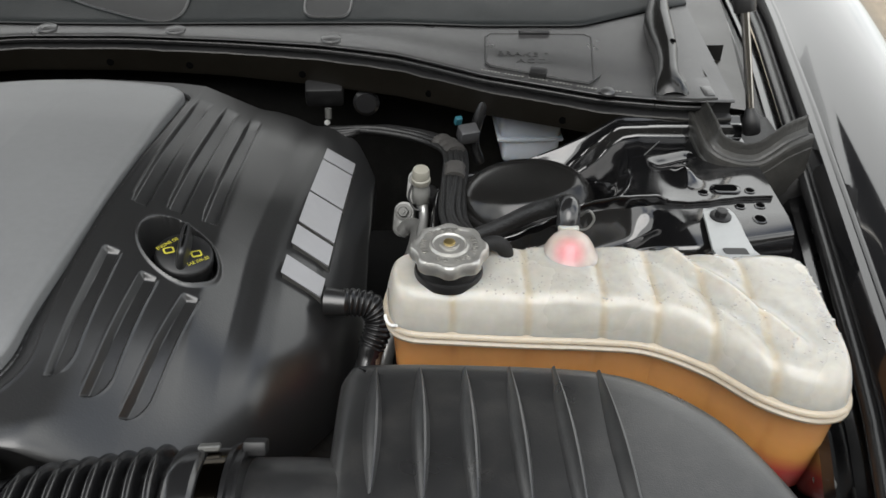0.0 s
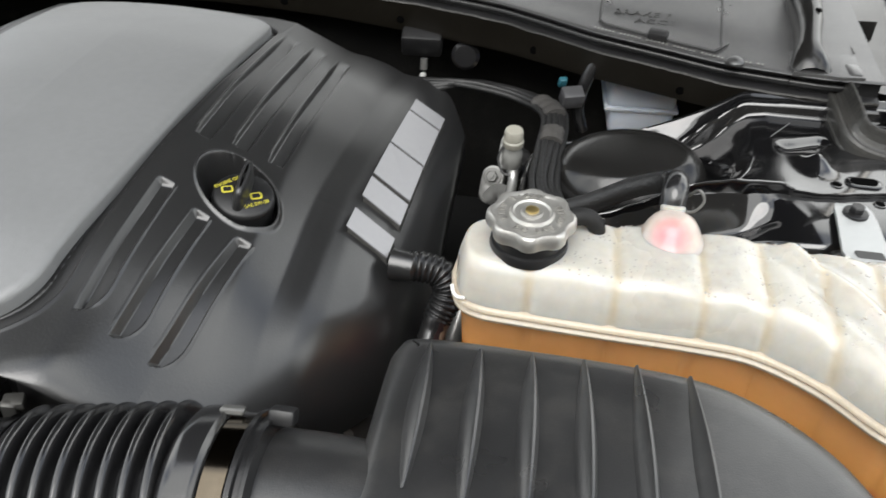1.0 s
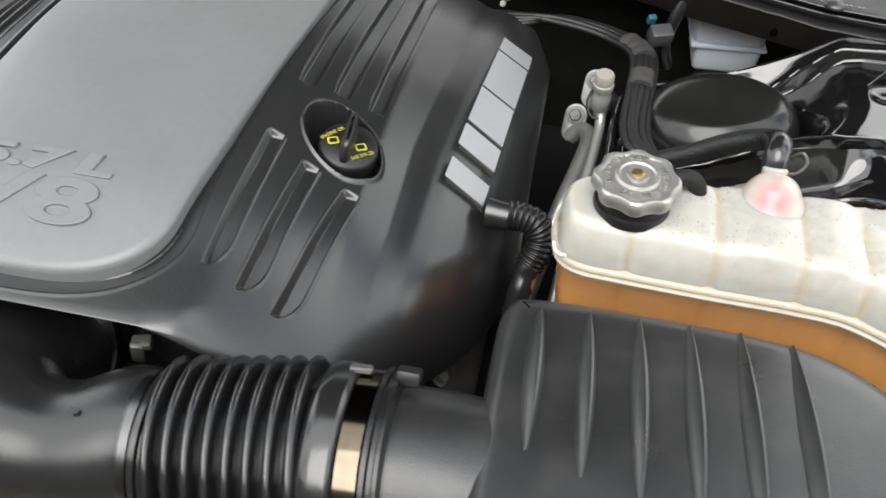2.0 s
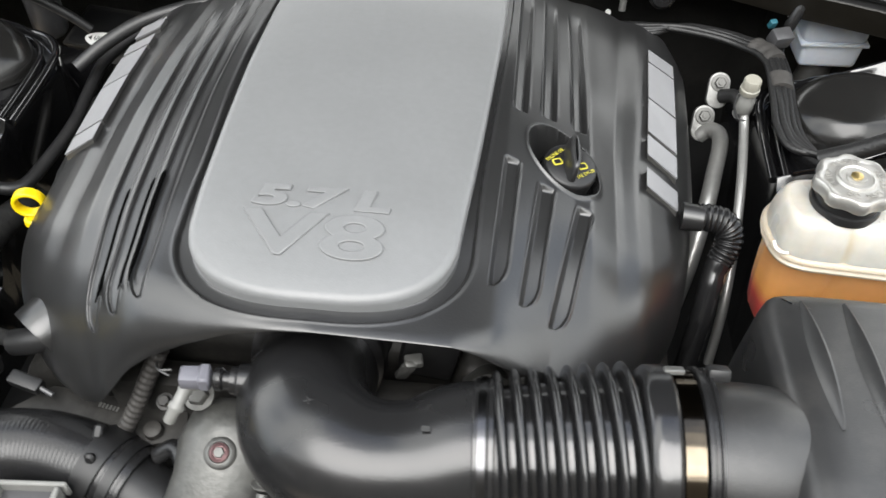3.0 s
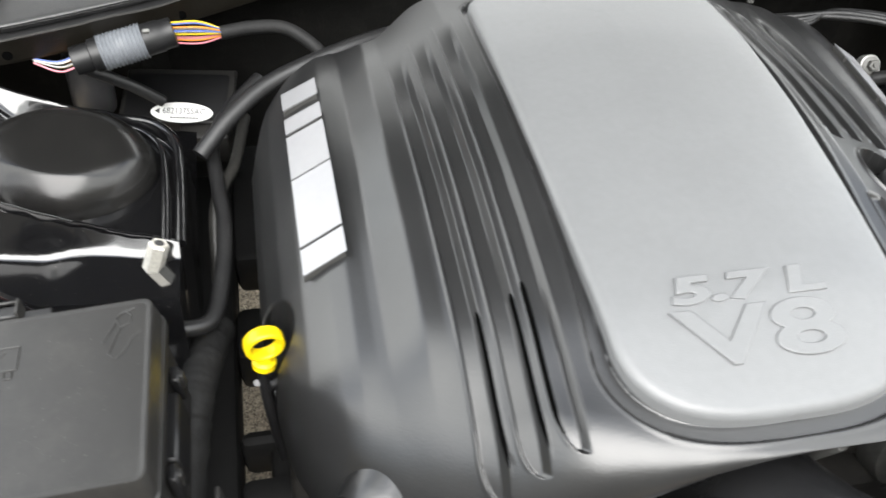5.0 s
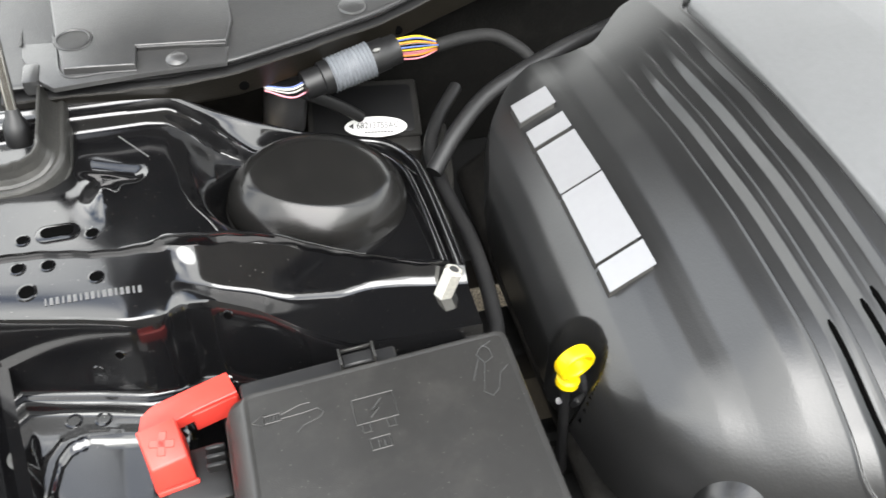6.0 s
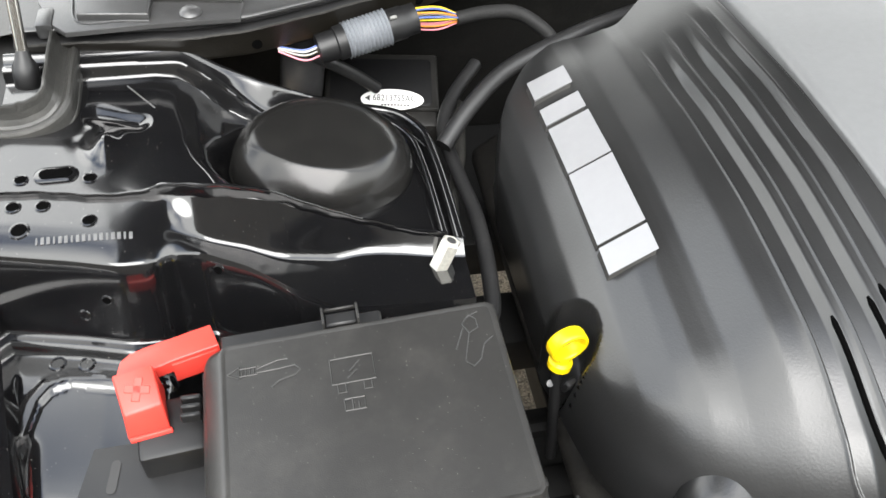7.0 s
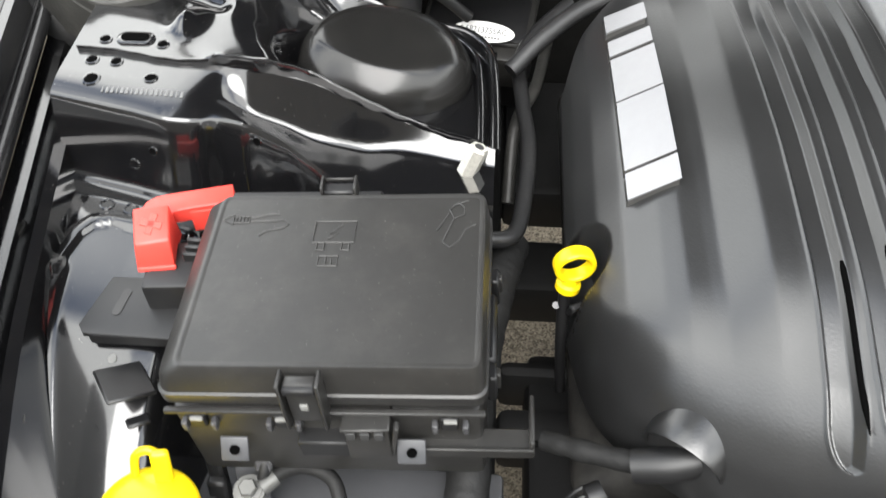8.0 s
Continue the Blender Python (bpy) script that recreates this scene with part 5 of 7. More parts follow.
def intake():
    th = thing("intake_tube", (0.05, -0.10, 0.83), "black intake elbow with ribbed bellows and clamps", "intake tube")
    path = [(0.128, AX_Y, AX_Z), (0.105, -0.110, AX_Z), (0.072, -0.120, 0.882), (0.034, -0.121, 0.881), (0.004, -0.107, 0.879), (-0.012, -0.077, 0.869), (-0.014, -0.044, 0.850), (-0.015, 0.000, 0.826), (-0.015, 0.04, 0.82)]
    part("elbow", tube(path, lambda s: 0.0475 - 0.0065 * math.exp(-(((s - 0.24) / 0.12) ** 2)) , 10, 44), M_ELBOW, th)
    climb = Vector((1, 0.030, 0.068)).normalized()
    on_axis = lambda x: Vector((0.116, AX_Y, AX_Z)) + climb * ((x - 0.116) / climb.x)
    prof = []
    n = 8
    for i in range(n * 20 + 1):
        s = i / (n * 20)
        k = math.sqrt(max(0.0, 1 - ((2 * math.fmod(s * n, 1.0) - 1) / 0.70) ** 2))
        prof.append((0.0425 + 0.0090 * s + 0.0108 * k, s * 0.0945))
    ribbed = lathe(prof, on_axis(0.1225), climb, 72)
    for v in ribbed.verts:
        v.co.x -= 0.09 * (v.co.y - AX_Y)
    part("bellows", ribbed, M_RUBBER_GLOSS, th, "ribbed rubber bellows")
    part("bellows_cuff", lathe([(0.0460, -0.006), (0.0485, -0.004), (0.0485, 0.0045), (0.0500, 0.0055), (0.0500, 0.0085), (0.0440, 0.010)], on_axis(0.116), climb, 56), M_RUBBER_GLOSS, th)
    part("clamp_band", lathe([(0.0480, -0.0030), (0.0498, -0.0025), (0.0498, 0.0025), (0.0480, 0.003)], on_axis(0.1170), climb, 56), M_CHROME_DARK, th, "dark steel band clamp")
    part("outer_cuff", lathe([(0.0500, -0.003), (0.0570, -0.001), (0.0602, 0.003), (0.0606, 0.008), (0.0606, 0.0165), (0.0585, 0.0185), (0.0560, 0.020)], on_axis(0.2175), climb, 64), M_RUBBER_GLOSS, th)
    part("steel_band", lathe([(0.0555, 0), (0.0574, 0.0006), (0.0574, 0.0126), (0.0555, 0.0132)], on_axis(0.2370), climb, 72), M_BAND, th, "dark mirror-like steel band clamp")
    part("end_collar", lathe([(0.0555, 0), (0.0598, 0.0008), (0.0598, 0.0035), (0.0576, 0.0045), (0.0576, 0.007), (0.0590, 0.0078), (0.0590, 0.010), (0.0520, 0.011)], on_axis(0.2505), climb, 64), M_RUBBER, th)
    up = Vector((0, 0.55, 0.83))
    part("clamp_latch", rbox((0.014, 0.012, 0.009), tuple(on_axis(0.2605) + up * 0.0595), (-35, 0, 0), 0.002, 2), M_DARK, th)
    part("clamp_screw", rbox((0.013, 0.007, 0.004), tuple(on_axis(0.2330) + up * 0.0608), (-30, 0, 4), 0.001, 1), M_STEEL, th)
    # moulded cross and date mark on the elbow
    for p, a in (((0.004, -0.1095, 0.9292), 20), ((0.004, -0.1095, 0.9292), 110)):
        part("moulded_mark", rbox((0.0055, 0.0008, 0.0006), p, (0, 0, a), 0), M_PLASTIC_MARK, th, smooth=False)
    part("moulded_mark", prism(rounded(0.0055, 0.0038, 0.0005, 2), 0, 0.0004, 0, pose(0.080, -0.121, 0.9275)), M_PLASTIC_MARK, th, smooth=False)
    return th


M_BAND = mat("bronze_tinted_mirror_steel", (0.12, 0.10, 0.075), 0.12, metal=1.0, var=0.2, scale=20)
M_CHROME_DARK = mat("dark_bright_steel", (0.13, 0.13, 0.135), 0.24, metal=1.0)
M_PLASTIC_MARK = mat("worn_plastic_mark", (0.035, 0.035, 0.035), 0.5)
intake()

# ---- battery side: fuse box, red terminal cover, bracket, washer filler ----
FUSE = pose(-0.4535, 0.049, 0.9170, -0.4, -4.0, 0.5)  # lid's top centre, its own axes


def fuse_box():
    th = thing("fuse_box", (-0.455, 0.05, 0.80), "dusty black plastic fuse box with embossed lid symbols", "fuse box")

    def put(name, bm, material=M_FUSE, label="", smooth=True, parent=None):
        bmesh.ops.transform(bm, matrix=FUSE, verts=bm.verts)
        return part(name, bm, material, parent or th, label, smooth)

    def ring(w0, w1, h0, h1, r, z):
        return [(x, y, z) for x, y in rounded(w1 - w0, h1 - h0, r, 6, (w0 + w1) / 2, (h0 + h1) / 2)]
    rings = [ring(-0.0965, 0.0855, -0.0695, 0.0655, 0.008, -0.0275), ring(-0.0970, 0.0860, -0.0700, 0.0658, 0.008, -0.0265), ring(-0.0970, 0.0860, -0.0700, 0.0658, 0.008, -0.0190), ring(-0.0958, 0.0850, -0.0686, 0.0650, 0.008, -0.0180), ring(-0.0945, 0.0845, -0.0672, 0.0645, 0.008, -0.0110), ring(-0.0920, 0.0838, -0.0652, 0.0640, 0.008, -0.0052), ring(-0.0850, 0.0832, -0.0642, 0.0637, 0.007, -0.0012), ring(-0.0832, 0.0826, -0.0632, 0.0633, 0.006, 0.0004), ring(-0.0815, 0.0810, -0.0618, 0.0620, 0.005, 0.0006), ring(-0.0800, 0.0795, -0.0606, 0.0608, 0.004, 0.0), ring(-0.0795, 0.0790, -0.0601, 0.0603, 0.004, 0.0), ring(-0.070, 0.070, -0.052, 0.052, 0.004, 0.0)]
    bm = grid_mesh(np.array(rings), True)
    c = bm.verts.new((0, 0, 0.0))
    bm.verts.ensure_lookup_table()
    k = len(rings[0])
    last = bm.verts[(len(rings) - 1) * k:(len(rings) - 1) * k + k]
    last = [bm.verts[(len(rings) - 1) * k + i] for i in range(k)]
    for i in range(k):
        bm.faces.new((last[i], last[(i + 1) % k], c))
    lid = put("lid", bm)
    # embossed symbols
    h = 0.0005

    def line(pts, r=0.00055):
        put("emboss", tube([(x, y, h * 0.3) for x, y in pts], r, 1, 6, straight=True), M_FUSE, "", True, lid)
    line([(-0.020, 0.041), (0.005, 0.041), (0.005, 0.024), (-0.020, 0.024), (-0.020, 0.041)])
    line([(-0.017, 0.024), (-0.017, 0.018), (-0.0125, 0.018), (-0.0125, 0.024)])
    line([(-0.002, 0.024), (-0.002, 0.018), (0.0025, 0.018), (0.0025, 0.024)])
    line([(-0.003, 0.038), (-0.010, 0.031), (-0.005, 0.032), (-0.011, 0.027)])
    line([(-0.0145, 0.0135), (-0.003, 0.0135), (-0.003, 0.006), (-0.0145, 0.006), (-0.0145, 0.0135)])
    line([(-0.010, 0.0135), (-0.010, 0.006)])
    line([(-0.0065, 0.011), (-0.0065, 0.007)])
    line([(-0.079, 0.043), (-0.072, 0.047), (-0.072, 0.039), (-0.079, 0.043)])
    line([(-0.072, 0.0455), (-0.062, 0.0455), (-0.062, 0.0405), (-0.072, 0.0405)])
    for i in range(4):
        line([(-0.070 + 0.0022 * i, 0.0465), (-0.0705 + 0.0022 * i, 0.0395)], 0.0004)
    line([(-0.062, 0.044), (-0.050, 0.0475), (-0.044, 0.0475)])
    line([(-0.062, 0.0415), (-0.050, 0.0415), (-0.040, 0.0425), (-0.037, 0.039), (-0.040, 0.036), (-0.050, 0.0335), (-0.054, 0.030)])
    line([(0.066, 0.056), (0.061, 0.050), (0.064, 0.043), (0.070, 0.046), (0.070, 0.052), (0.066, 0.056)])
    line([(0.063, 0.0535), (0.072, 0.0575)])
    line([(0.061, 0.047), (0.054, 0.033)])
    line([(0.064, 0.043), (0.058, 0.024), (0.062, 0.020), (0.067, 0.024), (0.071, 0.034), (0.077, 0.038)])
    # lower box, latches and feet
    put("lower_box", rbox((0.176, 0.130, 0.075), (-0.006, -0.004, -0.073), (0, 0, 0), 0.005, 2), M_FUSE)
    put("rear_latch", rbox((0.020, 0.009, 0.010), (-0.010, 0.0695, -0.004), (0, 0, 0), 0.0012, 1), M_DARK)
    for x in (-0.0205, 0.0005):
        put("rear_latch_ear", rbox((0.0016, 0.012, 0.012), (x, 0.0705, -0.001), (0, 0, 0), 0.0004, 1))
    put("rear_latch_bar", rbox((0.019, 0.0016, 0.0025), (-0.010, 0.0755, 0.0020), (0, 0, 0), 0.0005, 1))
    # main front latch: a tongue held between two upright rails under the lid's rim
    put("front_latch", rbox((0.0170, 0.0070, 0.0330), (-0.0120, -0.0730, -0.0160), (-4, 0, 0), 0.0014, 2))
    put("latch_cap", rbox((0.0180, 0.0080, 0.0050), (-0.0120, -0.0745, -0.0025), (0, 0, 0), 0.0010, 1), M_DARK)
    for x in (-0.0225, -0.0015):
        put("latch_rail", rbox((0.0020, 0.0120, 0.0400), (x, -0.0740, -0.0160), (-4, 0, 0), 0.0007, 1))
    put("latch_tip", rbox((0.0046, 0.0020, 0.0046), (-0.0115, -0.0772, -0.0175), (0, 0, 0), 0.0004, 1), M_NIP)
    # rim of the lower half and the ledge below it
    put("lower_rim", rbox((0.1800, 0.0040, 0.0030), (-0.0055, -0.0715, -0.0320), (0, 0, 0), 0.0008, 1))
    for x in (-0.079, -0.030, 0.064):
        put("clip_tab", rbox((0.0100, 0.0050, 0.0120), (x, -0.0705, -0.0430), (0, 0, 0), 0.0012, 1), M_DARK)
        put("clip_tip", rbox((0.0075, 0.0024, 0.0022), (x + 0.001, -0.0735, -0.0380), (0, 0, 0), 0.0004, 1), M_NIP)
        for d in (-0.0080, 0.0090):
            put("clip_ear", rbox((0.0034, 0.0060, 0.0075), (x + d, -0.0715, -0.0465), (0, 0, 0), 0.0008, 1), M_GLOVE_DARK)
    # plug and its shroud; dark blocks stand in for three open cells
    put("plug_shroud", rbox((0.0250, 0.0160, 0.0300), (0.0190, -0.0740, -0.0490), (-6, 0, 2), 0.0022, 2))
    for k in range(3):
        put("plug_cell", rbox((0.0052, 0.0030, 0.0060), (0.0110 + 0.0078 * k, -0.0826, -0.0375), (-6, 0, 2), 0.0006, 1), M_INK_AND_SHADE)
    put("plug_rim", rbox((0.0270, 0.0180, 0.0020), (0.0190, -0.0745, -0.0330), (-6, 0, 2), 0.0008, 1))
    put("plug_arm", rbox((0.0030, 0.0060, 0.0300), (0.0335, -0.0780, -0.0490), (0, 10, 0), 0.0008, 1))
    put("ledge_block", rbox((0.0340, 0.0160, 0.0150), (-0.0060, -0.0710, -0.0620), (0, 0, 0), 0.0012, 1), M_DARK)
    put("base_rail", rbox((0.1240, 0.0160, 0.0070), (0.0490, -0.0690, -0.0690), (0, 0, 0), 0.0012, 1))
    put("rail_lip", rbox((0.1240, 0.0022, 0.0050), (0.0490, -0.0770, -0.0640), (0, 0, 0), 0.0007, 1))
    put("rail_end", rbox((0.0030, 0.0320, 0.0160), (0.1095, -0.0610, -0.0630), (0, 0, 0), 0.0010, 1))
    for x in (-0.0600, 0.0420):
        put("foot_tab", rbox((0.0165, 0.0150, 0.0026), (x, -0.0800, -0.0600), (52, 0, 0), 0.0012, 2), M_TRAY)
        put("foot_hole", lathe([(0.0030, 0), (0.0030, 0.0005), (0.0001, 0.0005)], (x + 0.0005, -0.0816, -0.0586), (0, -0.79, 0.61), 16), M_OPENING_SHADE)
    # ribbed side connectors that face the engine
    for y in (0.030, -0.040):
        put("side_clip", rbox((0.006, 0.012, 0.024), (0.0870, y, -0.050), (0, 0, 0), 0.0012, 1), M_DARK)
        put("side_clip_tongue", rbox((0.003, 0.006, 0.014), (0.0905, y, -0.046), (0, 0, 0), 0.0008, 1), M_FUSE)
    put("side_pocket", rbox((0.010, 0.050, 0.034), (0.0840, -0.005, -0.060), (0, 0, 0), 0.002, 1), M_DARK)
    put("rear_shelf", rbox((0.10, 0.018, 0.004), (-0.035, 0.073, -0.016), (0, 0, 0), 0.0015, 1), M_DARK)
    return th


M_GLOVE_DARK = mat("dark_grey_painted_metal", (0.055, 0.055, 0.058), 0.32, dust=0.06)
fuse_box()


def red_cover():
    th = thing("terminal_cover", (-0.585, 0.105, 0.85), "red plastic positive terminal cover with a hinged arm", "terminal cover")
    # faceted box: flat top, sloping front face, hinged at its rear edge
    tops = [(-0.6025, 0.1140, 0.8925), (-0.5790, 0.1180, 0.8945), (-0.5735, 0.0940, 0.8870), (-0.5960, 0.0895, 0.8850)]
    feet = [(-0.6040, 0.1150, 0.8650), (-0.5770, 0.1190, 0.8640), (-0.5715, 0.0850, 0.8685), (-0.5960, 0.0815, 0.8685)]
    box = bmesh.new()
    hi, lo = [box.verts.new(p) for p in tops], [box.verts.new(p) for p in feet]
    box.faces.new(hi)
    box.faces.new(lo[::-1])
    for k in range(4):
        box.faces.new((hi[k], hi[(k + 1) % 4], lo[(k + 1) % 4], lo[k]))
    bmesh.ops.recalc_face_normals(box, faces=box.faces[:])
    bmesh.ops.bevel(box, geom=box.edges[:], offset=0.0015, segments=2, profile=0.5, affect="EDGES", clamp_overlap=True)
    part("cap_box", box, M_RED, th)
    part("box_lip", rbox((0.0250, 0.0030, 0.0034), (-0.5825, 0.0830, 0.8705), (-30, -2, 8), 0.0010, 2), M_RED, th)
    corners = [Vector(p) for p in tops]
    middle = sum(corners, Vector()) / 4
    upward = (corners[2] - corners[0]).cross(corners[1] - corners[3])
    upward = upward if upward.z > 0 else -upward
    for a in (0, 90):
        bar = rbox((0.0150, 0.0050, 0.0010), (0, 0, 0), (0, 0, a - 10), 0.0004, 1)
        bmesh.ops.transform(bar, matrix=Matrix.Translation(middle) @ Vector((0, 0, 1)).rotation_difference(upward).to_matrix().to_4x4(), verts=bar.verts[:])
        part("plus_mark", bar, M_RED, th)
    # flat-topped arm bending inboard, its rim raised along the near edge
    outline = [(-0.6020, 0.1178), (-0.6020, 0.1225), (-0.6005, 0.1300), (-0.5950, 0.1352), (-0.5870, 0.1385), (-0.5780, 0.1412), (-0.5460, 0.1505), (-0.5405, 0.1330), (-0.5660, 0.1262), (-0.5775, 0.1225), (-0.5810, 0.1215)]
    part("arm", prism(outline, 0.872, 0.8825, 0.0010), M_RED, th)
    part("arm_rim", tube([(-0.5410, 0.1336, 0.8827), (-0.5660, 0.1268, 0.8827), (-0.5770, 0.1228, 0.8827)], 0.0009, 6, 6), M_RED, th)
    part("arm_skirt", prism([(-0.5700, 0.1256), (-0.5420, 0.1330), (-0.5416, 0.1315), (-0.5696, 0.1240)], 0.862, 0.8800, 0.0005), M_RED, th)
    part("hinge_pin", tube([(-0.6010, 0.1168, 0.8815), (-0.5790, 0.1195, 0.8820)], 0.0016, 2, 10, straight=True), M_RED, th)
    part("hinge_gap", rbox((0.0170, 0.0016, 0.0030), (-0.5930, 0.1195, 0.8815), (0, 0, 8), 0.0004, 1), M_DARK, th)
    part("terminal_block", rbox((0.040, 0.040, 0.05), (-0.572, 0.088, 0.845), (0, 0, 5), 0.004, 2), M_DARK, th)
    for i in range(3):
        part("side_slot", rbox((0.012, 0.003, 0.008), (-0.558, 0.098 - 0.006 * i, 0.880), (0, 0, 0), 0.0008, 1), M_DARK, th)
    return th


red_cover()

br = thing("tray_bracket", (-0.60, 0.065, 0.84), "black sheet bracket with one slot beside the fuse box", "bracket")
part("plate", prism([(-0.622, 0.092), (-0.632, 0.052), (-0.627, 0.045), (-0.548, 0.043), (-0.548, 0.094)], 0.844, 0.8475, 0.0012), M_DARK, br)
part("front_fold", rbox((0.072, 0.003, 0.010), (-0.588, 0.0455, 0.842), (0, 0, 0), 0.001, 1), M_DARK, br)
part("slot", prism(rounded(0.0058, 0.022, 0.0028, 5), 0, 0.0005, 0, pose(-0.609, 0.071, 0.8475, 0, 0, -8)), M_INK_AND_SHADE, br)
clip = thing("wire_bracket", (-0.585, 0.01, 0.80), "small black tilted steel bracket below the fuse box", "bracket")
part("plate", rbox((0.030, 0.040, 0.003), (-0.5920, 0.0150, 0.8400), (-20, 18, 32), 0.0012, 1), M_DARK, clip)
part("lug", rbox((0.014, 0.010, 0.003), (-0.5780, -0.0080, 0.8340), (-20, 10, 32), 0.0012, 1), M_DARK, clip)
part("rivet", lathe([(0.003, 0), (0.003, 0.001)], (-0.6010, 0.0270, 0.8470), (-0.2, -0.3, 1), 12), M_STEEL, clip)

wc = thing("washer_filler", (-0.558, -0.062, 0.80), "bright yellow washer filler cap with upright tab", "washer filler")
part("cap", lathe([(0.030, -0.02), (0.031, 0.0), (0.029, 0.004), (0.020, 0.008), (0.006, 0.010)], (-0.558, -0.064, 0.826), (0, 0, 1), 40), M_YELLOW, wc)
part("tab", rbox((0.011, 0.006, 0.022), (-0.552, -0.040, 0.842), (-25, 0, 10), 0.0025, 3), M_YELLOW, wc)
part("tab_loop", tube([(-0.570, -0.042, 0.832), (-0.568, -0.036, 0.845), (-0.560, -0.034, 0.849), (-0.552, -0.036, 0.846)], 0.0026, 6, 10), M_YELLOW, wc)
part("neck", lathe([(0.020, -0.10), (0.020, 0.0)], (-0.558, -0.064, 0.81), (0, 0, 1), 28), M_NIP, wc)

bt = thing("battery_tray", (-0.47, -0.10, 0.72), "black battery tray and bracketry ahead of the fuse box", "battery tray")
part("tray_floor", rbox((0.24, 0.24, 0.012), (-0.47, -0.11, 0.742), (4, 0, 0), 0.004, 2), M_TRAY, bt)
part("tray_wall", rbox((0.012, 0.20, 0.06), (-0.36, -0.14, 0.76), (0, 0, 0), 0.003, 2), M_DARK, bt)
part("strap", rbox((0.020, 0.003, 0.085), (-0.5120, -0.0200, 0.7930), (-16, 0, 4), 0.001, 1), M_TRAY, bt, "blue-grey sheet strap")
part("strap_post", rbox((0.010, 0.010, 0.070), (-0.5350, -0.0180, 0.7900), (-10, 0, 0), 0.002, 1), M_DARK, bt)
part("strap_step", rbox((0.013, 0.008, 0.016), (-0.5335, -0.0260, 0.7860), (-10, 0, 0), 0.002, 1), M_DARK, bt)
part("clamp_rod", tube([(-0.5000, -0.0100, 0.8200), (-0.5010, -0.0250, 0.8060), (-0.5060, -0.0320, 0.7900)], 0.0042, 6, 12), M_DARK, bt)
part("rod_collar", rbox((0.011, 0.009, 0.010), (-0.5010, -0.0190, 0.8110), (-30, 0, 0), 0.0015, 1), M_GLOVE_DARK, bt)
gc = thing("ground_cable", (-0.49, -0.07, 0.80), "grey battery cable with a bolted ring terminal", "cable")
part("cable", tube([(-0.500, -0.030, 0.8020), (-0.491, -0.021, 0.8025), (-0.480, -0.016, 0.8015), (-0.467, -0.0175, 0.7995), (-0.457, -0.025, 0.797), (-0.452, -0.042, 0.788), (-0.454, -0.060, 0.775)], 0.0048, 8, 12), M_TAPE, gc)
part("ferrule", tube([(-0.502, -0.0320, 0.8018), (-0.4945, -0.0245, 0.8024)], 0.0056, 2, 12, straight=True), M_STEEL, gc)
part("ring_terminal", lathe([(0.010, 0), (0.010, 0.003), (0.006, 0.0035)], (-0.509, -0.034, 0.800), (0, -0.2, 1), 22), M_STEEL, gc)
bolt("bolt", (-0.509, -0.034, 0.8035), (0, -0.2, 1), 0.0062, gc)

st = thing("threaded_standoff", (-0.3885, 0.192, 0.852), "bright hexagonal standoff stud on the strut tower", "stud")
M_WORN = mat("worn_bright_zinc", (0.62, 0.60, 0.54), 0.35, metal=0.6, var=0.25, scale=90, bump=0.3, bscale=400)
part("hex_body", lathe([(0.0066, 0), (0.0076, 0.0012), (0.0076, 0.030), (0.0064, 0.0315)], (-0.3890, 0.1915, 0.8545), (0.40, 0.20, 1), 6), M_WORN, st, smooth=False)
part("thread_hole", lathe([(0.0036, 0), (0.0036, 0.0006)], (-0.3777, 0.1972, 0.8830), (0.40, 0.20, 1), 14), M_INK_AND_SHADE, st)
part("foot_nut", lathe([(0.0095, -0.002), (0.0095, 0.002), (0.008, 0.003)], (-0.3895, 0.191, 0.853), (0.40, 0.20, 1), 18), M_DARK, st)

dp = thing("dipstick", (-0.312, 0.118, 0.80), "yellow looped oil dipstick handle beside the cover", "dipstick")
ringm = pose(-0.3090, 0.1190, 0.8515, 90, 0, 12)
P = np.array([[ringm @ Vector(((0.0125 + 0.0022 * math.copysign(abs(math.cos(b)) ** 0.6, math.cos(b))) * math.cos(a), (0.0125 + 0.0022 * math.copysign(abs(math.cos(b)) ** 0.6, math.cos(b))) * math.sin(a), 0.0055 * math.copysign(abs(math.sin(b)) ** 0.6, math.sin(b)))) for b in np.linspace(0, 2 * math.pi, 20, endpoint=False)] for a in np.linspace(0, 2 * math.pi, 44)])
part("loop", grid_mesh(P, True), M_YELLOW, dp)
part("collar", lathe([(0.0075, 0), (0.0088, 0.001), (0.0088, 0.006), (0.0065, 0.0075), (0.006, 0.012)], (-0.3115, 0.1175, 0.826), (0.12, 0.15, 1), 26), M_YELLOW, dp)
part("stem", tube([(-0.313, 0.1165, 0.827), (-0.312, 0.108, 0.79), (-0.306, 0.10, 0.72)], 0.0042, 8, 12), M_DARK, dp)
part("stem_bolt", lathe([(0.0026, 0), (0.0026, 0.003), (0.0005, 0.0032)], (-0.318, 0.113, 0.812), (0, -0.6, 0.8), 12), M_GLOVE_DARK, dp)
part("stem_clip", rbox((0.010, 0.006, 0.014), (-0.305, 0.108, 0.815), (20, 0, 30), 0.0015, 1), M_DARK, dp)

# ---- wiring on the battery side ----
cn = thing("wiring_connector", (-0.405, 0.41, 0.89), "blue-grey ribbed round connector joining coloured wires", "connector")
a, b = Vector((-0.452, 0.4020, 0.9035)), Vector((-0.366, 0.4195, 0.9165))
ax = (b - a).normalized()
L = (b - a).length
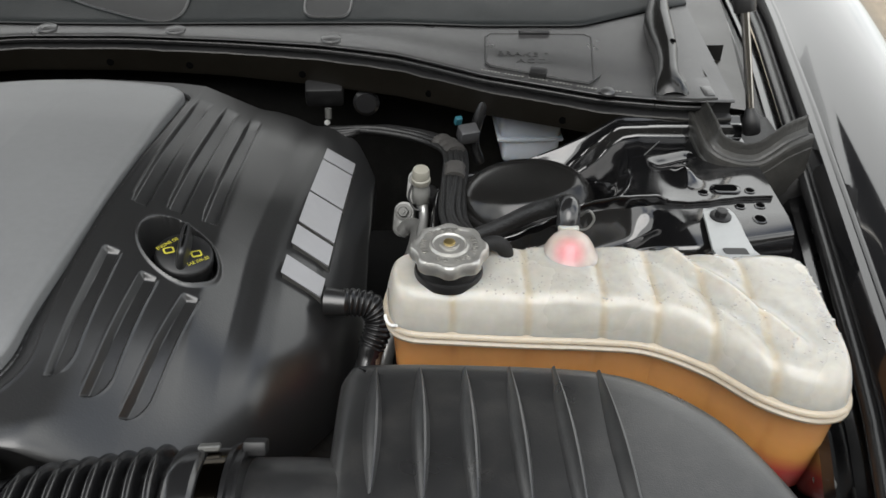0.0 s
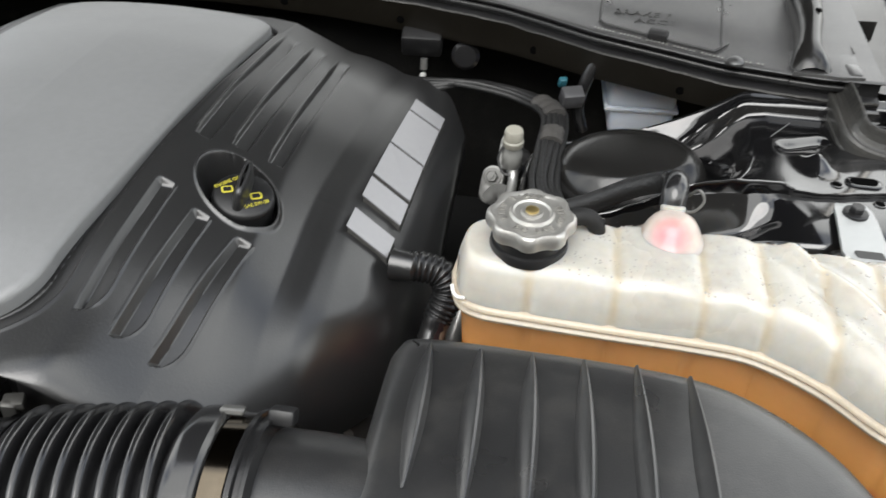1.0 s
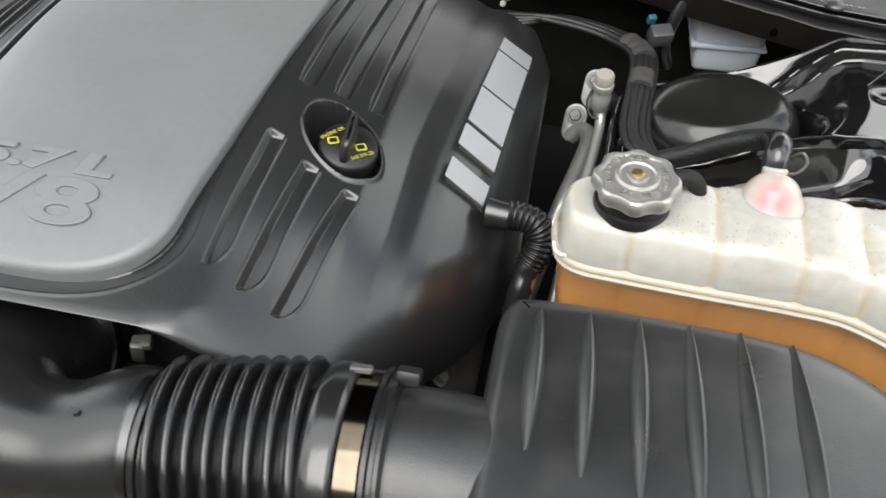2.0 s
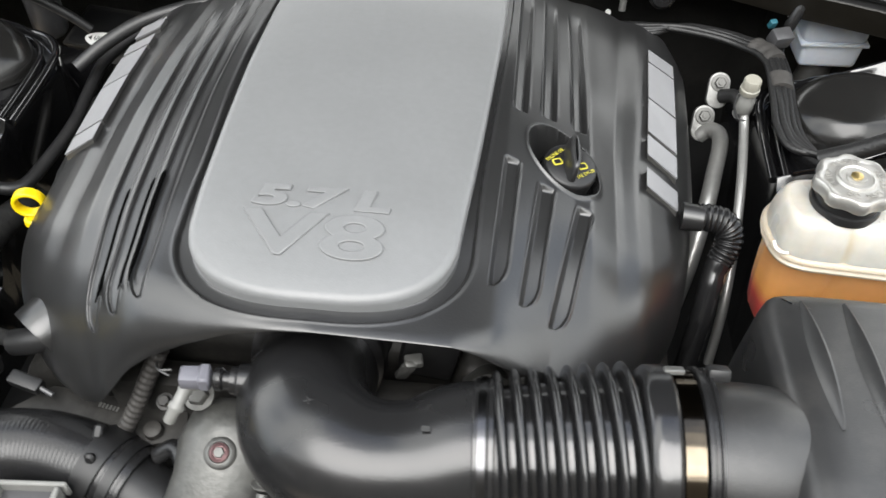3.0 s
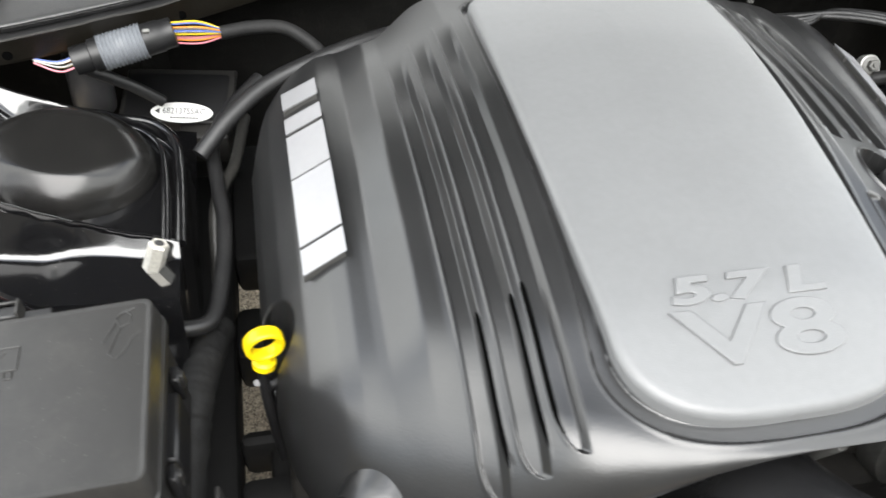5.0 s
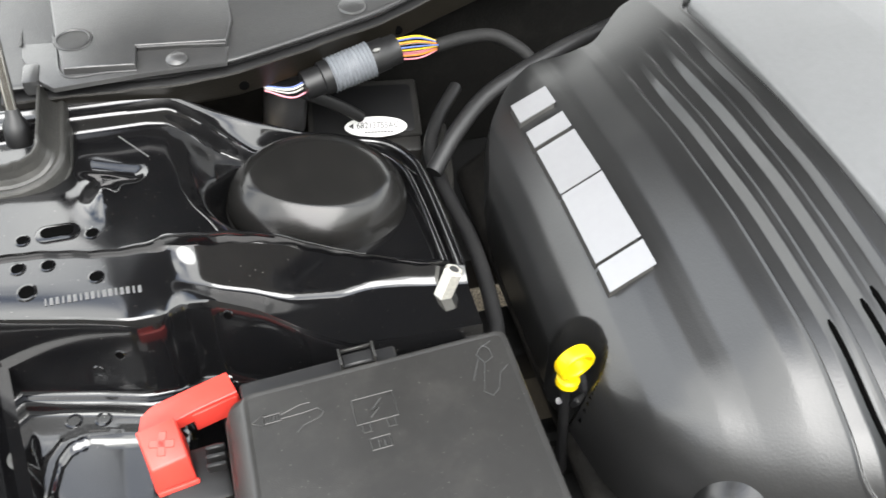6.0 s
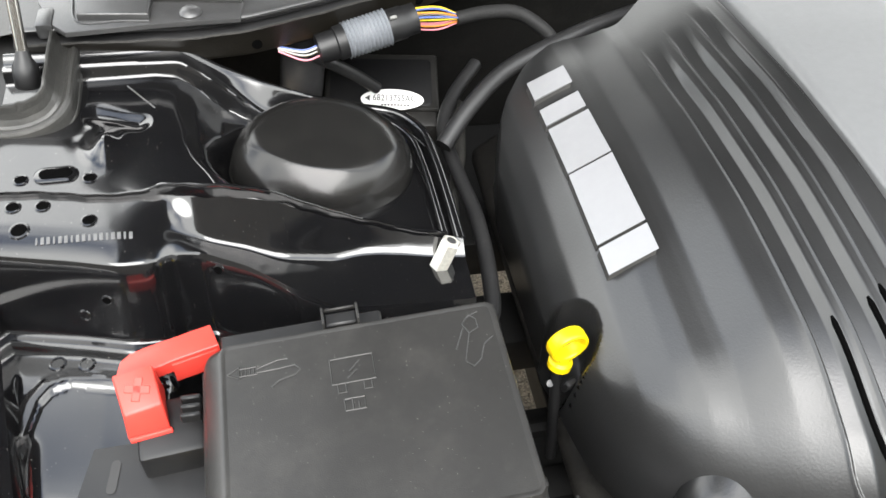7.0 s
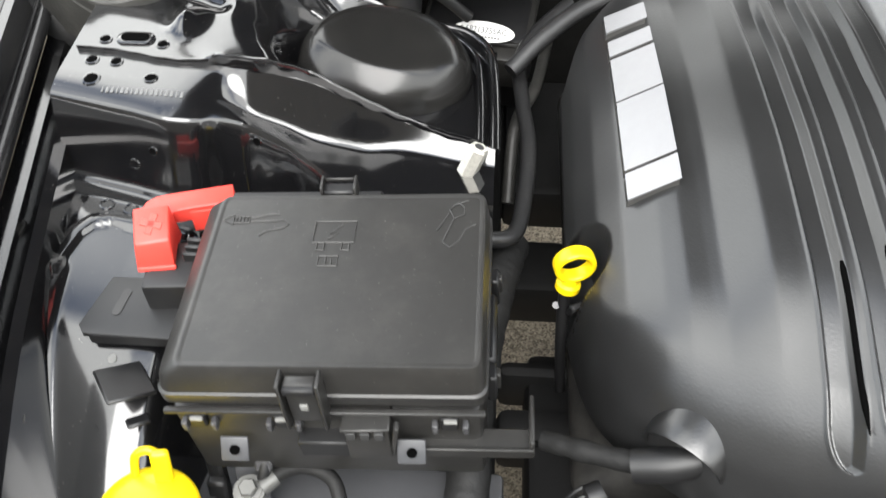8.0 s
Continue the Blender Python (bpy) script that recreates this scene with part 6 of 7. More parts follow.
part("plug_body", lathe([(0.009, 0), (0.0125, 0.001), (0.0125, 0.016), (0.0145, 0.017), (0.0145, L * 0.30)], a, ax, 28), M_DARK, cn)
prof = []
for i in range(46):
    s = i / 45
    prof.append((0.0152 + 0.0008 * math.cos(2 * math.pi * s * 11), L * 0.28 + s * L * 0.42))
part("grey_sleeve", lathe(prof, a, ax, 36), M_CONN, cn, "ribbed blue-grey sleeve")
part("plug_end", lathe([(0.0140, L * 0.68), (0.0140, L * 0.86), (0.013, L * 0.88), (0.013, L * 0.99), (0.010, L)], a, ax, 28), M_DARK, cn)
part("lock_tab", rbox((0.006, 0.003, 0.004), tuple(a + ax * (L * 0.75) + Vector((0, -0.008, 0.013))), (30, 0, 10), 0.0008, 1), M_NIP, cn)
rnd = random.Random(3)
for i in range(16):
    o = Vector((0, rnd.uniform(-0.008, 0.008), rnd.uniform(-0.009, 0.009)))
    e = Vector((-0.325, 0.4330, 0.9035))
    mid = (b + e) / 2 + o * 1.1
    part("wire", tube([b + o - ax * 0.003, mid, e + o * 0.35], 0.0008, 6, 6), WIRES[i % 5], cn)
for i in range(6):
    o = Vector((0, rnd.uniform(-0.006, 0.006), rnd.uniform(-0.006, 0.006)))
    part("wire", tube([a + o + ax * 0.003, a - ax * 0.012 + o * 0.9, a + Vector((-0.032, 0.004, 0.001)) + o * 0.4], 0.0008, 6, 6), WIRES[(i * 2 + 1) % 5], cn)
part("loom_sleeve", tube([(-0.328, 0.4325, 0.9035), (-0.300, 0.438, 0.904), (-0.270, 0.440, 0.900), (-0.246, 0.428, 0.888), (-0.232, 0.418, 0.872)], 0.0062, 8, 14), M_TAPE, cn)


def hose(name, pts, r, material, label, category="cable", flat=1.0, ribs=0.0, group=""):
    th = thing(name, tuple(pts[len(pts) // 2]), label, category, group)
    if ribs:
        n = 40
        path = smooth_path(pts, n)
        ln = sum((q - p).length for p, q in zip(path, path[1:]))
        part("sleeve", tube(pts, lambda s: r * (1 - 0.10 * (0.5 + 0.5 * math.cos(2 * math.pi * s * ln / ribs))), n, 14), material, th)
    else:
        part("sleeve", tube(pts, r, 10, 16, flat=flat), material, th)
    return th


M_CONDUIT = mat("grey_black_conduit", (0.015, 0.015, 0.0155), 0.42, bump=0.3, bscale=300, dust=0.03)
hose("wiring_conduit", [(-0.090, 0.478, 0.880), (-0.150, 0.452, 0.884), (-0.215, 0.424, 0.885), (-0.285, 0.395, 0.875), (-0.325, 0.365, 0.862), (-0.355, 0.335, 0.845)], 0.0076, M_CONDUIT, "thick grey-black wiring conduit passing behind the cover")
hose("wiring_conduit", [(-0.300, 0.455, 0.835), (-0.330, 0.415, 0.830), (-0.346, 0.375, 0.825), (-0.343, 0.32, 0.823), (-0.338, 0.27, 0.822), (-0.341, 0.21, 0.822), (-0.350, 0.168, 0.822), (-0.378, 0.156, 0.830)], 0.0065, M_CONDUIT, "thin wiring conduit beside the strut tower")
bc = thing("battery_cable", (-0.357, 0.083, 0.795), "fat cable bundle wrapped in wrinkled black cloth tape", "cable")
wr = lambda q: 0.0150 * (1 + 0.05 * noise.noise(Vector((q * 26, 1.3, 0))) + 0.03 * noise.noise(Vector((q * 70, 4.3, 0)))) * (1 - 0.035 * (math.fmod(q * 13, 1.0)))
part("sleeve", tube([(-0.350, 0.185, 0.790), (-0.357, 0.150, 0.800), (-0.364, 0.115, 0.803), (-0.369, 0.083, 0.797), (-0.374, 0.035, 0.786), (-0.374, -0.005, 0.776), (-0.378, -0.05, 0.76)], wr, 22, 18), M_TAPE, bc)
hose("brake_line", [(-0.318, 0.44, 0.80), (-0.330, 0.37, 0.80), (-0.348, 0.315, 0.80), (-0.352, 0.26, 0.76)], 0.0055, M_SEAL, "weathered rubber strip beside the cover flank")
hose("wiring_conduit", [(-0.455, 0.44, 0.87), (-0.420, 0.45, 0.84), (-0.395, 0.455, 0.815)], 0.0058, M_CONDUIT, "short black conduit in front of the firewall")

lb = thing("part_label", (-0.38, 0.452, 0.796), "white oval part label with black printed number", "label")
lm = pose(-0.380, 0.4565, 0.798, 34, 0, -10)
part("paper", prism([(0.031 * math.cos(t), 0.0105 * math.sin(t)) for t in np.linspace(0, 2 * math.pi, 36, endpoint=False)], 0, 0.0008, 0, lm), M_WHITE, lb)
part("print", words("68213755AC", 0.0088, 0.0001, lm @ pose(0.002, 0.0012, 0.0010), 0.9), M_INK_AND_SHADE, lb, smooth=False)
part("print_arrow", prism([(-0.027, 0.001), (-0.022, 0.004), (-0.022, -0.002)], 0.0009, 0.0011, 0, lm), M_INK_AND_SHADE, lb, smooth=False)
for i in range(9):
    part("print_bar", prism(rounded(0.0022, 0.0016, 0.0002, 1, -0.010 + 0.0032 * i, -0.0055), 0.0009, 0.0011, 0, lm), M_INK_AND_SHADE, lb, smooth=False)
ecm = thing("control_module", (-0.38, 0.50, 0.74), "black module box behind the strut tower", "module")
part("case", rbox((0.11, 0.07, 0.10), (-0.385, 0.500, 0.745), (10, 0, -8), 0.008, 2), M_DARK, ecm)
part("socket", rbox((0.05, 0.03, 0.04), (-0.36, 0.455, 0.762), (10, 0, -8), 0.004, 2), M_FUSE, ecm)
part("cover_lip", rbox((0.114, 0.074, 0.006), (-0.385, 0.494, 0.790), (10, 0, -8), 0.002, 1), M_FUSE, ecm)
tw = thing("washer_bottle", (-0.47, 0.47, 0.84), "milky grey plastic canister in front of the firewall", "canister")
part("shell", lathe([(0.018, -0.05), (0.021, -0.045), (0.021, 0.022), (0.018, 0.028), (0.006, 0.030)], (-0.462, 0.480, 0.838), (0.1, -0.15, 1), 28), M_GLOVE_DARK, tw)

# ---- hose and sensors at the cover's front corner ----
fh = thing("front_harness", (-0.26, -0.01, 0.82), "taped wiring with plugs leaving the cover's front corner", "wiring")
part("taped_loom", tube([(-0.205, 0.010, 0.842), (-0.225, -0.002, 0.838), (-0.248, -0.010, 0.830), (-0.271, -0.009, 0.820), (-0.300, 0.001, 0.810), (-0.327, 0.013, 0.800)], lambda q: (0.0085 - 0.002 * q) * (1 + 0.16 * noise.noise(Vector((q * 14, 0.4, 0)))), 14, 18), M_TAPE, fh)
part("glossy_sleeve", tube([(-0.205, 0.006, 0.838), (-0.230, -0.008, 0.834), (-0.252, -0.013, 0.828), (-0.274, -0.011, 0.819)], 0.0110, 10, 18), M_DARK, fh, "black plastic sleeve")
for i in range(3):
    part("wire", tube([(-0.292, -0.026 + 0.006 * i, 0.800), (-0.306, -0.030 + 0.006 * i, 0.794), (-0.314, -0.036 + 0.006 * i, 0.780), (-0.318, -0.04, 0.76)], 0.0016, 6, 8), M_DARK, fh)
part("plug", rbox((0.028, 0.012, 0.011), (-0.262, -0.034, 0.797), (10, 8, -12), 0.002, 2), M_DARK, fh)
part("plug_pin", tube([(-0.250, -0.037, 0.796), (-0.238, -0.041, 0.792)], 0.0022, 2, 8, straight=True), M_GLOVE_DARK, fh)
part("end_clip", lathe([(0.008, 0), (0.009, 0.002), (0.009, 0.010), (0.007, 0.012)], (-0.290, -0.022, 0.803), (-1, -0.45, -0.35), 16), M_DARK, fh)

# ---- engine front, below the cover ----
eng = thing("engine_block", (0, 0.18, 0.4), "dark grimy engine block under the cover", "engine")
part("valley", rbox((0.44, 0.44, 0.16), (CX, 0.22, 0.76), (0, 0, 0), 0.02, 3), M_UNDER, eng)
part("crankcase", rbox((0.40, 0.50, 0.36), (CX, 0.20, 0.53), (0, 0, 0), 0.03, 3), M_UNDER, eng)
for s in (-1, 1):
    part("valve_cover", rbox((0.11, 0.44, 0.10), (CX + s * 0.225, 0.22, 0.735), (0, s * 38, 0), 0.015, 3), M_UNDER, eng)
    for i in range(5):
        bolt("bolt", (CX + s * 0.264, 0.05 + 0.085 * i, 0.776), (s, 0, 0.9), 0.0065, eng)
part("front_plate", rbox((0.34, 0.03, 0.24), (-0.02, -0.025, 0.70), (0, 0, 0), 0.01, 2), M_UNDER, eng)

tb = thing("throttle_body", (-0.015, 0.01, 0.80), "cast aluminium throttle body with a black actuator", "throttle body")
part("bore", lathe([(0.050, 0), (0.054, 0.004), (0.054, 0.02), (0.050, 0.024), (0.050, 0.05)], (-0.015, 0.005, 0.836), (0, 1, -0.5), 36), M_DARK, tb)
part("hose_clamp", lathe([(0.0500, -0.004), (0.0520, -0.003), (0.0520, 0.004), (0.0500, 0.005)], (-0.015, -0.022, 0.849), (0, 1, -0.5), 44), M_CHROME_DARK, tb)
part("actuator", rbox((0.045, 0.040, 0.050), (0.070, 0.008, 0.846), (0, 10, 0), 0.006, 2), M_DARK, tb)
part("lever", rbox((0.010, 0.006, 0.034), (0.054, -0.026, 0.852), (20, 14, 15), 0.002, 2), M_STEEL, tb)
part("lever_lug", rbox((0.014, 0.010, 0.008), (0.060, -0.026, 0.864), (10, 0, 15), 0.002, 2), M_STEEL, tb)
part("flange", rbox((0.060, 0.012, 0.05), (0.052, 0.02, 0.835), (0, 0, 10), 0.004, 2), M_ALU, tb)
al = thing("water_outlet", (0.13, -0.01, 0.78), "grimy cast housing and pulley below the cover's front edge", "housing")
part("casting", rbox((0.075, 0.05, 0.05), (0.125, 0.012, 0.815), (10, 15, 8), 0.012, 3), M_UNDER, al)
part("neck", lathe([(0.018, 0), (0.020, 0.004), (0.020, 0.02), (0.013, 0.022)], (0.115, -0.012, 0.822), (0.2, -1, 0.5), 26), M_ALU, al)
bolt("bolt", (0.148, -0.018, 0.830), (0, -0.5, 1), 0.007, al)
part("wire_guard", tube([(0.09, -0.02, 0.80), (0.11, -0.035, 0.81), (0.14, -0.03, 0.808), (0.165, -0.01, 0.80)], 0.005, 8, 10), M_DARK, al)

th_ = thing("thermostat_housing", (-0.075, -0.10, 0.76), "cast aluminium thermostat housing with bolts", "housing")
P = []
for y, z, w in ((-0.055, 0.836, 0.020), (-0.066, 0.842, 0.030), (-0.085, 0.838, 0.036), (-0.105, 0.826, 0.036), (-0.135, 0.800, 0.034), (-0.17, 0.765, 0.034), (-0.20, 0.73, 0.034)):
    P.append([(-0.076 + s * w - (0.02 if y < -0.12 else 0) * 0.6, y, z - 0.5 * w * abs(s) ** 3 - (0.05 if abs(s) > 1.05 else 0)) for s in (-1.1, -1, -0.8, -0.4, 0, 0.4, 0.8, 1, 1.1)])
part("casting", grid_mesh(np.array(P)), M_ALU, th_)
part("boss", lathe([(0.0125, -0.01), (0.0120, 0.002), (0.0105, 0.0035), (0.0080, 0.004), (0.0076, 0.002)], (-0.074, -0.098, 0.829), (0, -0.45, 1), 30), M_ALU, th_)
part("plug", lathe([(0.0076, 0.001), (0.0072, 0.0045), (0.0052, 0.0054), (0.0048, 0.0038)], (-0.074, -0.098, 0.829), (0, -0.45, 1), 24), M_PINK_METAL, th_, "reddish socket plug")
part("plug_socket", lathe([(0.0044, 0.0046), (0.0038, 0.0060), (0.0022, 0.0061)], (-0.074, -0.098, 0.829), (0, -0.45, 1), 6), M_STEEL, th_)
bolt("bolt", (-0.0975, -0.062, 0.846), (0, -0.4, 1), 0.0085, th_, M_STEEL)
bolt("bolt", (-0.128, -0.060, 0.830), (0, -0.4, 1), 0.0050, th_, M_UNDER)
part("stud", tube([(-0.040, -0.118, 0.812), (-0.042, -0.136, 0.800)], 0.0045, 2, 10, straight=True), M_STEEL, th_)
bolt("stud_nut", (-0.039, -0.112, 0.815), (0, 0.6, 0.8), 0.0075, th_)

se = thing("intake_sensor", (-0.08, -0.07, 0.88), "lilac-grey plug on the intake elbow sensor", "sensor")
part("plug", rbox((0.022, 0.0135, 0.012), (-0.0880, -0.0735, 0.888), (0, 4, 8), 0.0022, 2), M_LILAC, se)
part("plug_rim", rbox((0.008, 0.0155, 0.0135), (-0.0815, -0.0730, 0.8885), (0, 4, 8), 0.0015, 1), M_LILAC, se)
part("boot", lathe([(0.0075, 0), (0.0085, 0.002), (0.0085, 0.005), (0.0065, 0.007), (0.0065, 0.011), (0.010, 0.012), (0.010, 0.016), (0.0125, 0.018), (0.0125, 0.026)], (-0.0745, -0.0730, 0.888), (1, 0.05, -0.05), 24), M_RUBBER, se)
for i in range(2):
    part("wire", tube([(-0.107, -0.074 + 0.005 * i, 0.888), (-0.116, -0.070, 0.888), (-0.123, -0.060, 0.880), (-0.128, -0.05, 0.868)], 0.0010, 6, 6), WIRES[5], se)
vp = thing("vacuum_nipple", (-0.105, -0.085, 0.86), "pale grey hose nipple pointing forward", "nipple")
part("stem", lathe([(0.0044, 0), (0.0048, 0.002), (0.0048, 0.010), (0.0060, 0.0115), (0.0060, 0.0145), (0.0048, 0.016), (0.0042, 0.025), (0.0032, 0.026)], (-0.099, -0.075, 0.872), (-0.28, -0.50, -0.45), 20), M_NIP, vp)
part("elbow", tube([(-0.092, -0.068, 0.872), (-0.096, -0.071, 0.874), (-0.100, -0.076, 0.871)], 0.0052, 6, 14), M_NIP, vp)

hs = thing("radiator_hose", (-0.25, -0.10, 0.74), "ribbed black upper radiator hose with spring clamp", "hose")
part("hose", tube([(-0.42, -0.195, 0.768), (-0.36, -0.140, 0.778), (-0.300, -0.100, 0.782), (-0.240, -0.086, 0.783), (-0.185, -0.092, 0.779), (-0.150, -0.104, 0.772)], lambda q: 0.032 + 0.00007 * math.sin(q * 560), 60, 32), M_RUBBER, hs)
part("neck", tube([(-0.165, -0.099, 0.775), (-0.140, -0.110, 0.767), (-0.110, -0.124, 0.755)], 0.0285, 8, 28), M_DARK, hs)
part("spring_clamp", tube([(-0.186, -0.0917, 0.779), (-0.178, -0.0942, 0.7777), (-0.170, -0.0972, 0.776)], 0.0340, 4, 36, cap=False), M_DARK, hs, "black spring clamp")
part("spring_clamp", tube([(-0.164, -0.0992, 0.7752), (-0.160, -0.1006, 0.7745), (-0.156, -0.1020, 0.7738)], 0.0330, 4, 36, cap=False), M_DARK, hs, "black spring clamp")
part("clamp_ear", rbox((0.008, 0.012, 0.008), (-0.178, -0.080, 0.810), (25, 0, 0), 0.002, 1), M_DARK, hs)
part("clamp_ear", rbox((0.008, 0.006, 0.016), (-0.176, -0.104, 0.808), (-15, 0, 0), 0.002, 1), M_DARK, hs)

mb = thing("mounting_bracket", (-0.20, -0.03, 0.77), "grimy cast aluminium bracket under the cover lobe", "bracket")
part("plate", prism([(-0.275, -0.050), (-0.245, -0.025), (-0.19, -0.030), (-0.130, -0.022), (-0.120, -0.062), (-0.165, -0.075), (-0.245, -0.070)], 0, 0.012, 0.003, pose(0, 0, 0.776, 6, 0, 0)), M_UNDER, mb)
part("hole", lathe([(0.006, 0), (0.006, 0.0006)], (-0.172, -0.062, 0.7835), (0, -0.1, 1), 18), M_INK_AND_SHADE, mb)
part("boss", lathe([(0.008, 0), (0.007, 0.005), (0.004, 0.006)], (-0.148, -0.060, 0.784), (0, -0.2, 1), 20), M_UNDER, mb)
for i in range(6):
    part("stamp_mark", rbox((0.0018, 0.0040, 0.0006), (-0.200 + 0.0032 * i, -0.041 - 0.0006 * i, 0.7845), (6, 0, -12), 0), M_STEEL, mb, smooth=False)
hose("wiring_loom", [(-0.172, -0.068, 0.785), (-0.163, -0.060, 0.800), (-0.153, -0.052, 0.820), (-0.143, -0.043, 0.842), (-0.133, -0.034, 0.862)], 0.0072, M_BROWN_TAPE, "weathered grey loom rising beside the bracket", ribs=0.006)
hose("vent_hose", [(-0.135, -0.085, 0.79), (-0.120, -0.082, 0.80), (-0.108, -0.098, 0.798), (-0.102, -0.125, 0.78)], 0.007, M_RUBBER, "thin black hose behind the thermostat housing", "hose")
fr = thing("fan_shroud", (-0.25, -0.22, 0.72), "grey-rimmed black shroud ahead of the engine", "shroud")
for size, at in (((0.052, 0.004, 0.016), (-0.211, -0.1270, 0.804)), ((0.052, 0.004, 0.016), (-0.211, -0.1690, 0.804)), ((0.005, 0.040, 0.016), (-0.2350, -0.148, 0.804)), ((0.005, 0.040, 0.016), (-0.1895, -0.148, 0.804))):
    part("frame_bar", rbox(size, at, (0, 0, 4), 0.0012, 1), M_NIP, fr, "pale grey frame bar")
part("frame_floor", rbox((0.048, 0.040, 0.004), (-0.211, -0.148, 0.800), (0, 0, 4), 0.001, 1), M_GLOVE_DARK, fr)
part("frame_post", rbox((0.040, 0.030, 0.10), (-0.211, -0.150, 0.750), (0, 0, 4), 0.003, 1), M_DARK, fr)
part("panel", rbox((1.1, 0.02, 0.42), (0.0, -0.34, 0.52), (0, 0, 0), 0.006, 2), M_DARK, fr)

# Black slabs added to hide the lit ground; gaps fit the camera's view.
sf = thing("subframe", (0, 0.2, 0.4), "dark slabs added low beside the engine to hide the ground", "subframe", "", "structure")
for x0, x1, y0, y1, z in ((-0.46, -0.352, -0.40, 0.60, 0.60), (-0.352, -0.20, 0.165, 0.185, 0.60), (-0.352, -0.20, 0.266, 0.335, 0.60), (-0.352, -0.20, 0.40, 0.60, 0.60), (-0.352, -0.20, 0.10, 0.135, 0.60), (-0.352, -0.20, -0.40, 0.045, 0.60), (-0.325, -0.20, 0.0, 0.2, 0.59), (0.20, 0.46, -0.40, 0.60, 0.60), (-0.3, 0.3, -0.40, -0.05, 0.58)):
    part("filler_slab", rbox((x1 - x0, y1 - y0, 0.06), ((x0 + x1) / 2, (y0 + y1) / 2, z), (0, 0, 0), 0.01, 2), M_CHASSIS, sf)

# ---- driver side: air-conditioning pipes, harness, brake reservoir ----
ac = thing("coolant_pipes", (0.345, 0.33, 0.78), "aluminium air-conditioning pipes with capped service port", "pipes")
part("thick_pipe", tube([(0.331, 0.368, 0.788), (0.340, 0.368, 0.797), (0.349, 0.358, 0.800), (0.349, 0.340, 0.797), (0.342, 0.31, 0.788), (0.331, 0.265, 0.775), (0.318, 0.22, 0.735), (0.305, 0.19, 0.68)], 0.0088, 10, 18), M_PIPE, ac)
part("thin_pipe", tube([(0.353, 0.322, 0.868), (0.356, 0.312, 0.852), (0.354, 0.285, 0.842), (0.348, 0.235, 0.828), (0.341, 0.18, 0.800), (0.336, 0.14, 0.760), (0.334, 0.12, 0.70)], 0.0048, 10, 14), M_PIPE, ac)
part("port_body", lathe([(0.0080, -0.028), (0.0095, -0.026), (0.0095, -0.012), (0.0082, -0.010), (0.0082, 0.0)], (0.353, 0.3195, 0.888), (0, -0.1, 1), 20), M_NIP, ac)
part("port_cap", lathe([(0.0092, 0.0), (0.0098, 0.001), (0.0098, 0.006), (0.0088, 0.007), (0.0088, 0.015), (0.0078, 0.017)], (0.353, 0.3195, 0.884), (0, -0.1, 1), 12), M_BEIGE, ac, "pale plastic valve cap")
part("cap_strap", tube([(0.344, 0.318, 0.882), (0.341, 0.312, 0.872), (0.346, 0.306, 0.862), (0.354, 0.305, 0.860)], 0.0012, 6, 6), M_DARK, ac)
for x, y, z in ((0.348, 0.404, 0.830), (0.333, 0.374, 0.806)):
    m = pose(x, y, z, 52, 0, -8)
    n = m.to_3x3() @ Vector((0, 0, 1))
    c = m @ Vector((0, 0.004, 0.0))
    part("joint_block", prism(rounded(0.023, 0.040, 0.0110, 7, 0, -0.004), -0.011, 0.0, 0.0018, m), M_BLOCK, ac)
    part("washer", lathe([(0.0096, 0), (0.0096, 0.0014), (0.0088, 0.0018), (0.003, 0.0018)], c, n, 22), M_STEEL, ac)
    bolt("bolt", c + n * 0.0016, n, 0.0066, ac)
    part("stud", tube([c, c + n * 0.0105], 0.0026, 2, 8, straight=True), M_STEEL, ac)
part("link_pipe", tube([(0.350, 0.395, 0.824), (0.362, 0.385, 0.832), (0.368, 0.365, 0.832), (0.362, 0.345, 0.838), (0.355, 0.332, 0.850)], 0.0075, 8, 14), M_CONDUIT, ac)

bh = thing("breather_hose", (0.315, 0.12, 0.83), "black breather hose with a ribbed elbow and worn shiny tape", "hose")
elbow = [(0.288, 0.1500, 0.8690), (0.300, 0.1498, 0.8690), (0.312, 0.1490, 0.8655), (0.3185, 0.1450, 0.8560), (0.3180, 0.1385, 0.8460), (0.3130, 0.1310, 0.8350)]
lean = sum((Vector(b) - Vector(a)).length for a, b in zip(elbow, elbow[1:]))
part("ribbed_elbow", tube(elbow, lambda q: 0.0108 + 0.0016 * (0.5 + 0.5 * math.cos(2 * math.pi * q * lean / 0.0042)) ** 0.7 + 0.0006 * noise.noise(Vector((q * 9, 2.2, 0))), 26, 20), M_RUBBER, bh, "ribbed rubber elbow")
part("tube", tube([(0.3150, 0.1340, 0.8395), (0.3110, 0.1270, 0.8290), (0.3075, 0.1150, 0.8120), (0.3050, 0.1030, 0.780), (0.304, 0.095, 0.70)], lambda q: 0.0102 + 0.0008 * noise.noise(Vector((q * 11, 5.1, 0))), 14, 18), M_RUBBER_GLOSS, bh)
part("worn_tape", tube([(0.3178, 0.1330, 0.8380), (0.3140, 0.1258, 0.8270), (0.3105, 0.1150, 0.8110)], lambda q: 0.0083 + 0.0012 * noise.noise(Vector((q * 7, 1.7, 0))), 12, 14), M_WORN_TAPE, bh, "torn brown-grey tape on the hose")

hn = thing("engine_harness", (0.36, 0.38, 0.86), "flat braided black wiring harness bending round the pipes", "harness")
